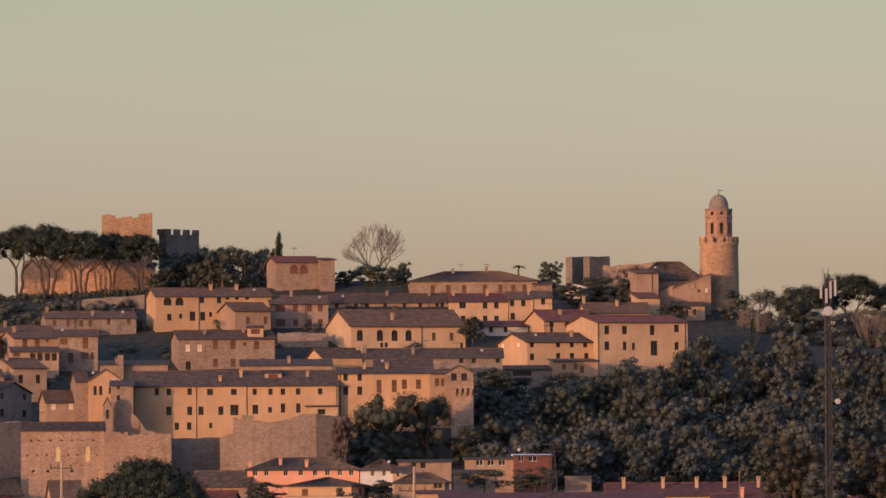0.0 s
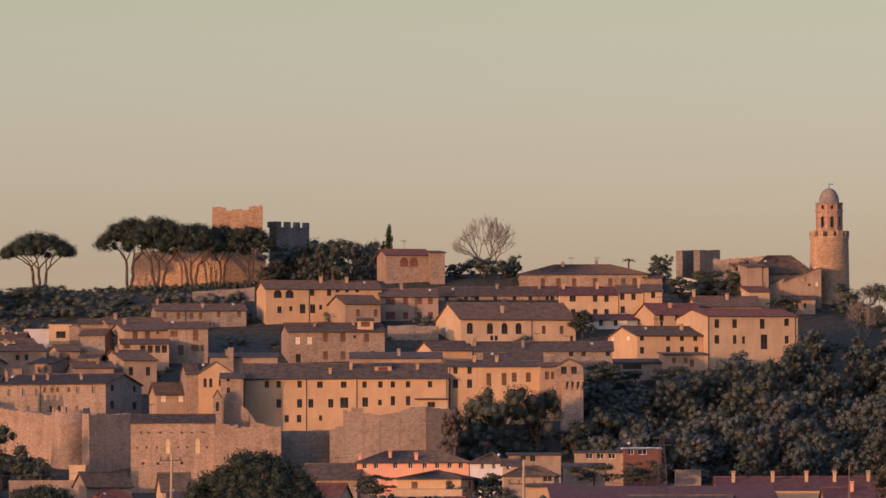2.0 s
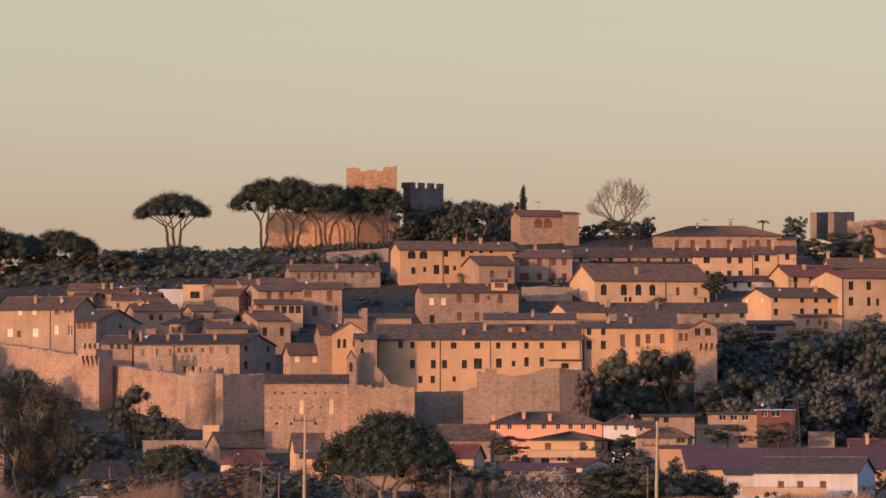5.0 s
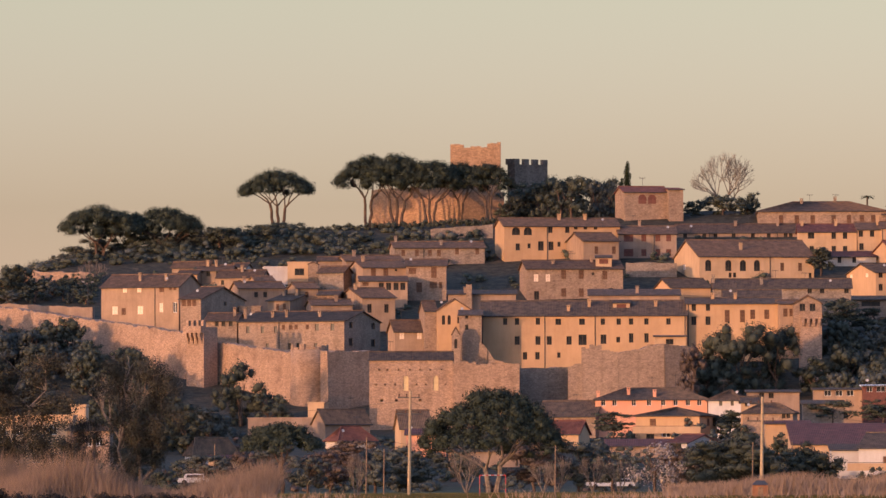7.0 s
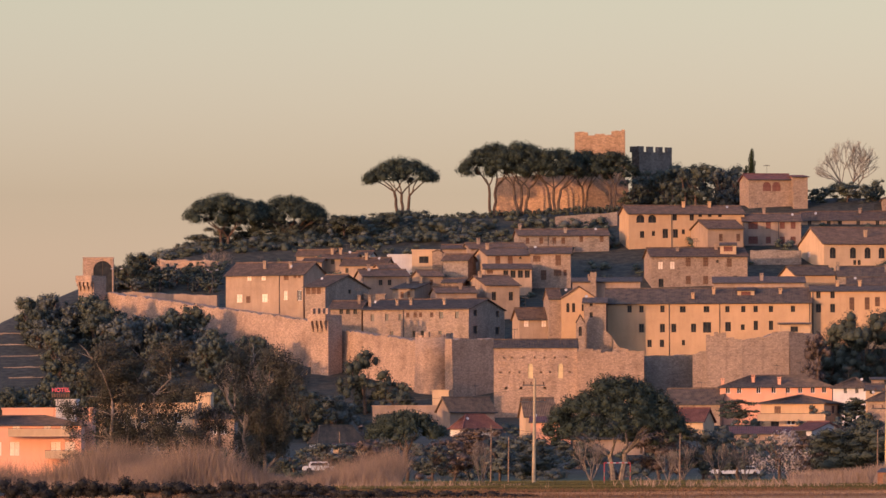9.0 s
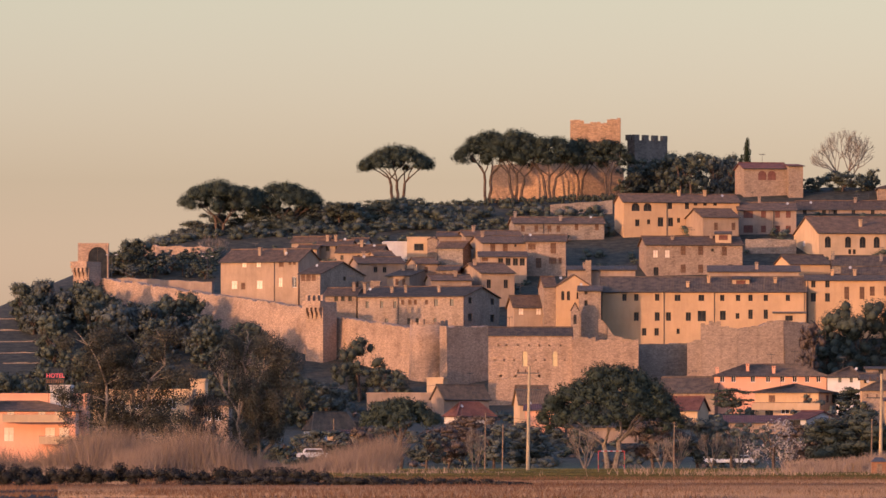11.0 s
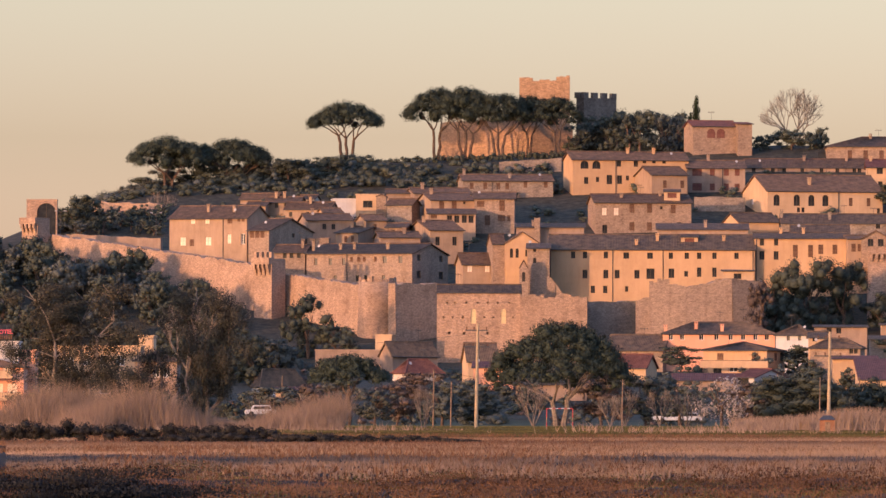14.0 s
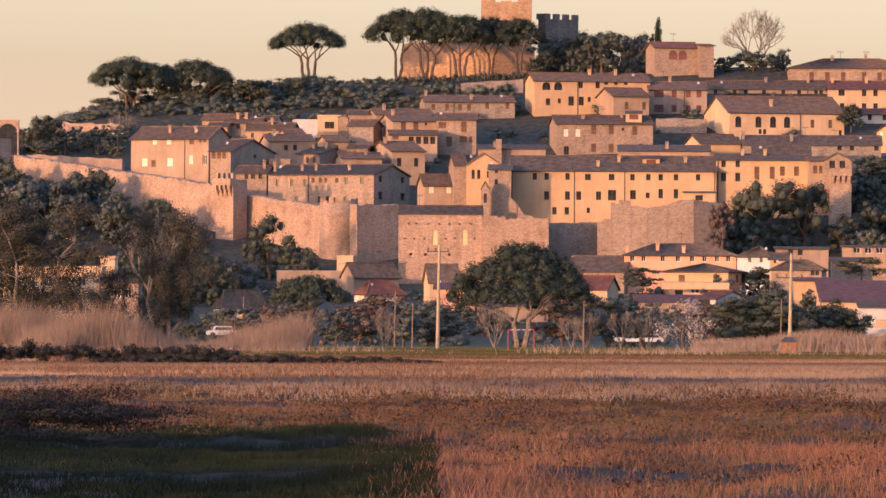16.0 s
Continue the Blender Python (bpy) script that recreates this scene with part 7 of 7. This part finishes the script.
bushy('shrub', 'garden shrubs at the foot of the hill', -18.82, 1070, 0.95, 7.84, 6.27, 5.49, 72, OLIVELEAF, 'shrub', 'garden shrubs', lumpy=16, inner=0.2, leaf=0.11)
bushy('shrub', 'brown leafless thicket in the gardens', -42.75, 1080, 1.09, 7.12, 5.7, 4.75, 73, BROWNLEAF, 'shrub', 'garden shrubs', lumpy=16, inner=0.3, leaf=0.11)
bushy('shrub', 'garden shrubs at the foot of the hill', -32.02, 1040, 1.13, 6.1, 4.88, 3.81, 74, OLIVELEAF, 'shrub', 'garden shrubs', lumpy=16, inner=0.2, leaf=0.11)
bushy('shrub', 'garden shrubs at the foot of the hill', -46.62, 1060, 1.5, 6.99, 5.59, 3.88, 75, OLIVELEAF, 'shrub', 'garden shrubs', lumpy=16, inner=0.2, leaf=0.11)
bushy('shrub', 'brown leafless thicket in the gardens', -1.58, 1080, 1.09, 9.5, 7.6, 6.33, 76, BROWNLEAF, 'shrub', 'garden shrubs', lumpy=16, inner=0.3, leaf=0.11)
bushy('shrub', 'garden shrubs at the foot of the hill', 4.79, 1090, 1.08, 8.79, 7.03, 6.07, 77, OLIVELEAF, 'shrub', 'garden shrubs', lumpy=16, inner=0.2, leaf=0.11)
bushy('shrub', 'garden shrubs at the foot of the hill', 9.76, 1110, 1.47, 8.14, 6.51, 5.7, 78, OLIVELEAF, 'shrub', 'garden shrubs', lumpy=16, inner=0.2, leaf=0.11)
bushy('shrub', 'brown leafless thicket in the gardens', -29.41, 1180, 3.58, 7.78, 6.23, 4.32, 79, BROWNLEAF, 'shrub', 'garden shrubs', lumpy=16, inner=0.3, leaf=0.11)
bushy('shrub', 'garden shrubs at the foot of the hill', -12.97, 1180, 2.72, 9.51, 7.61, 5.19, 80, OLIVELEAF, 'shrub', 'garden shrubs', lumpy=16, inner=0.2, leaf=0.11)
bushy('shrub', 'garden shrubs at the foot of the hill', -41.87, 1190, 3.6, 7.85, 6.28, 3.49, 81, OLIVELEAF, 'shrub', 'garden shrubs', lumpy=16, inner=0.2, leaf=0.11)
bushy('shrub', 'brown leafless thicket in the gardens', 19.97, 1090, 1.08, 7.19, 5.75, 5.59, 82, BROWNLEAF, 'shrub', 'garden shrubs', lumpy=16, inner=0.3, leaf=0.11)
bushy('shrub', 'garden shrubs at the foot of the hill', -4.54, 1240, 5.47, 8.18, 6.54, 4.54, 83, OLIVELEAF, 'shrub', 'garden shrubs', lumpy=16, inner=0.2, leaf=0.11)
eucalyptus('broad eucalyptus with dark clusters of hanging leaves', -61.2, 880, -0.12, 16.4, 11, 16.6, 90, 280)
eucalyptus('tall eucalyptus with thin brownish foliage', -46.9, 888, 0.1, 10.6, 8, 16.0, 93, 170)
eucalyptus('low young eucalyptus between two taller trees', -53.6, 894, -0.1, 5.2, 5, 9.5, 95, 60)
bare_tree('leafless tree with pale twigs in the gardens', -21.89, 905, -0.19, 2.65, 5.31, 100, 5, group='bare garden trees')
bare_tree('leafless tree with pale twigs in the gardens', -10.26, 1000, 0.44, 4.4, 5.13, 101, 5, group='bare garden trees')
bare_tree('leafless tree with pale twigs in the gardens', 6.29, 1010, 0.57, 3.7, 4.44, 102, 5, group='bare garden trees')
bare_tree('leafless tree with pale twigs in the gardens', -0.37, 1000, 0.44, 2.93, 3.67, 103, 5, group='bare garden trees')
bare_tree('leafless tree with pale twigs in the gardens', 1.84, 1005, 0.43, 3.68, 4.42, 104, 5, group='bare garden trees')
bare_tree('leafless tree with pale twigs in the gardens', 9.64, 1012, 0.42, 3.71, 4.08, 105, 5, group='bare garden trees')
bare_tree('leafless tree with pale twigs in the gardens', -71.47, 1300, 9.44, 10.48, 10.48, 106, 5, group='bare garden trees')
bare_tree('leafless tree with pale twigs in the gardens', -69.78, 1400, 15.13, 8.21, 9.24, 107, 5, group='bare garden trees')
bare_tree('leafless tree with pale twigs in the gardens', -91.48, 1560, 40.62, 6.86, 5.72, 108, 5, group='bare garden trees')

# ---------------------------------------------------------------- poles, mast and fittings
utility_pole('tall pale concrete utility pole with insulator arms', -16.5, 938, -0.07, 12.79, True)
utility_pole('tall slender concrete pole beside the shed', 25.27, 900, -0.17, 11.61, True)
utility_pole('thin weathered fence and wire pole', -20.05, 960, 0.09, 5.63, False)
utility_pole('thin weathered fence and wire pole', -22.24, 960, 0.51, 6.68, False)
utility_pole('thin weathered fence and wire pole', 1.27, 960, 0.09, 5.98, False)
utility_pole('thin weathered fence and wire pole', 23.54, 1100, 1.88, 5.64, False)
utility_pole('thin weathered fence and wire pole', 25.83, 960, 0.09, 6.33, False)
utility_pole('thin weathered fence and wire pole', 35.24, 1100, 2.28, 4.84, False)
utility_pole('thin weathered fence and wire pole', -47.09, 1100, 3.49, 3.55, False)
utility_pole('thin weathered fence and wire pole', -45.56, 1100, 1.88, 2.42, False)
utility_pole('thin weathered fence and wire pole', -41.93, 1100, 1.88, 2.42, False)
utility_pole('thin weathered fence and wire pole', -37.9, 1100, 1.88, 2.42, False)
utility_pole('short concrete pole with a street lamp arm', 81.01, 1150, 7.51, 5.56, False)
mast('tall lattice telephone mast with antennas and round dishes', 82.17, 1000, 7.18, 31.15)
pylon('small dark steel lattice pylon in the new town', 57.95, 1255, 8.92, 10.3)
bushy('tree', 'olive-brown tree at the foot of the mast', 81.43, 1050, 7.05, 8.47, 6.77, 9.85, 120, EUCLEAF, 'tree', 'trees round the mast', lumpy=26, leaf=0.11, per=170, inner=0.3)
bushy('tree', 'olive-brown tree at the foot of the mast', 91, 1045, 7.03, 9.19, 7.35, 8.43, 121, EUCLEAF, 'tree', 'trees round the mast', lumpy=26, leaf=0.11, per=170, inner=0.3)
bushy('tree', 'olive-brown tree at the foot of the mast', 85.23, 1040, 7, 6.86, 5.49, 6.1, 122, OLIVELEAF, 'tree', 'trees round the mast', lumpy=26, leaf=0.11, per=170, inner=0.3)
bushy('tree', 'olive-brown tree at the foot of the mast', 95.9, 1040, 7, 9.15, 7.32, 9.15, 123, EUCLEAF, 'tree', 'trees round the mast', lumpy=26, leaf=0.11, per=170, inner=0.3)
bushy('tree', 'olive-brown tree at the foot of the mast', 102, 1040, 7, 9.91, 7.93, 8.39, 124, EUCLEAF, 'tree', 'trees round the mast', lumpy=26, leaf=0.11, per=170, inner=0.3)
goal('small football goal with red and white posts', -7, 830, -0.05, 2.8, 2.43)
shed('small rusty metal hut in the reeds', 20.5, 760, -0.25, 1.45, 2.01)
car('white parked car beside the field', 6.87, 1130, 0.5)
car('white parked car beside the field', 8.53, 1130, 0.5)
car('white parked car beside the field', 11.18, 1130, 0.5)
car('white parked van behind the reeds', -45.59, 1000, 1.32)
street_lamp('street lamp with double arms on the terrace', -108.39, 1512, 37.55, 3.4)
street_lamp('street lamp with double arms on the terrace', -89.79, 1516, 37.31, 3.4)
street_lamp('street lamp on the road beside the hill', -126.82, 1515, 31.96, 3.6)
for k, (tx, ty) in enumerate(((-131.5, 1492), (-129.5, 1480), (-127.5, 1468), (-126.0, 1456), (-124.0, 1445))):
    cut_wall('terrace_wall', 'low grey stone terrace wall on the open slope beside the road', 'wall', tx, ty, ground(tx, ty) - 0.2, 8.5 + k * 0.5, 0.6, 0.4, 4, GREYSTONE, top=0.1)
path_wall("low roadside wall curving down the wooded hill", [(-122.92, 1500, 31.56), (-120.47, 1486, 28.89), (-118.26, 1472, 25.94), (-116.22, 1460, 23.07), (-113.78, 1448, 20.77), (-109.69, 1443, 19.97)], 0.45)
wire('thin black power line between poles', -16.5, 938, 11.55, 1.27, 960, 5.79)
wire('thin black power line between poles', 1.27, 960, 5.79, 25.83, 960, 6.28)
wire('thin black power line between poles', 25.27, 900, 10.51, 56.29, 960, 8.25)
wire('thin black power line between poles', -22.24, 960, 7.13, 1.27, 960, 5.86)
wire('thin black power line between poles', -49.26, 960, 10.71, -16.5, 938, 11.55)
wire('thin black power line towards the mast', 81.01, 1150, 12.15, 104.66, 1100, 9.94)
marsh()
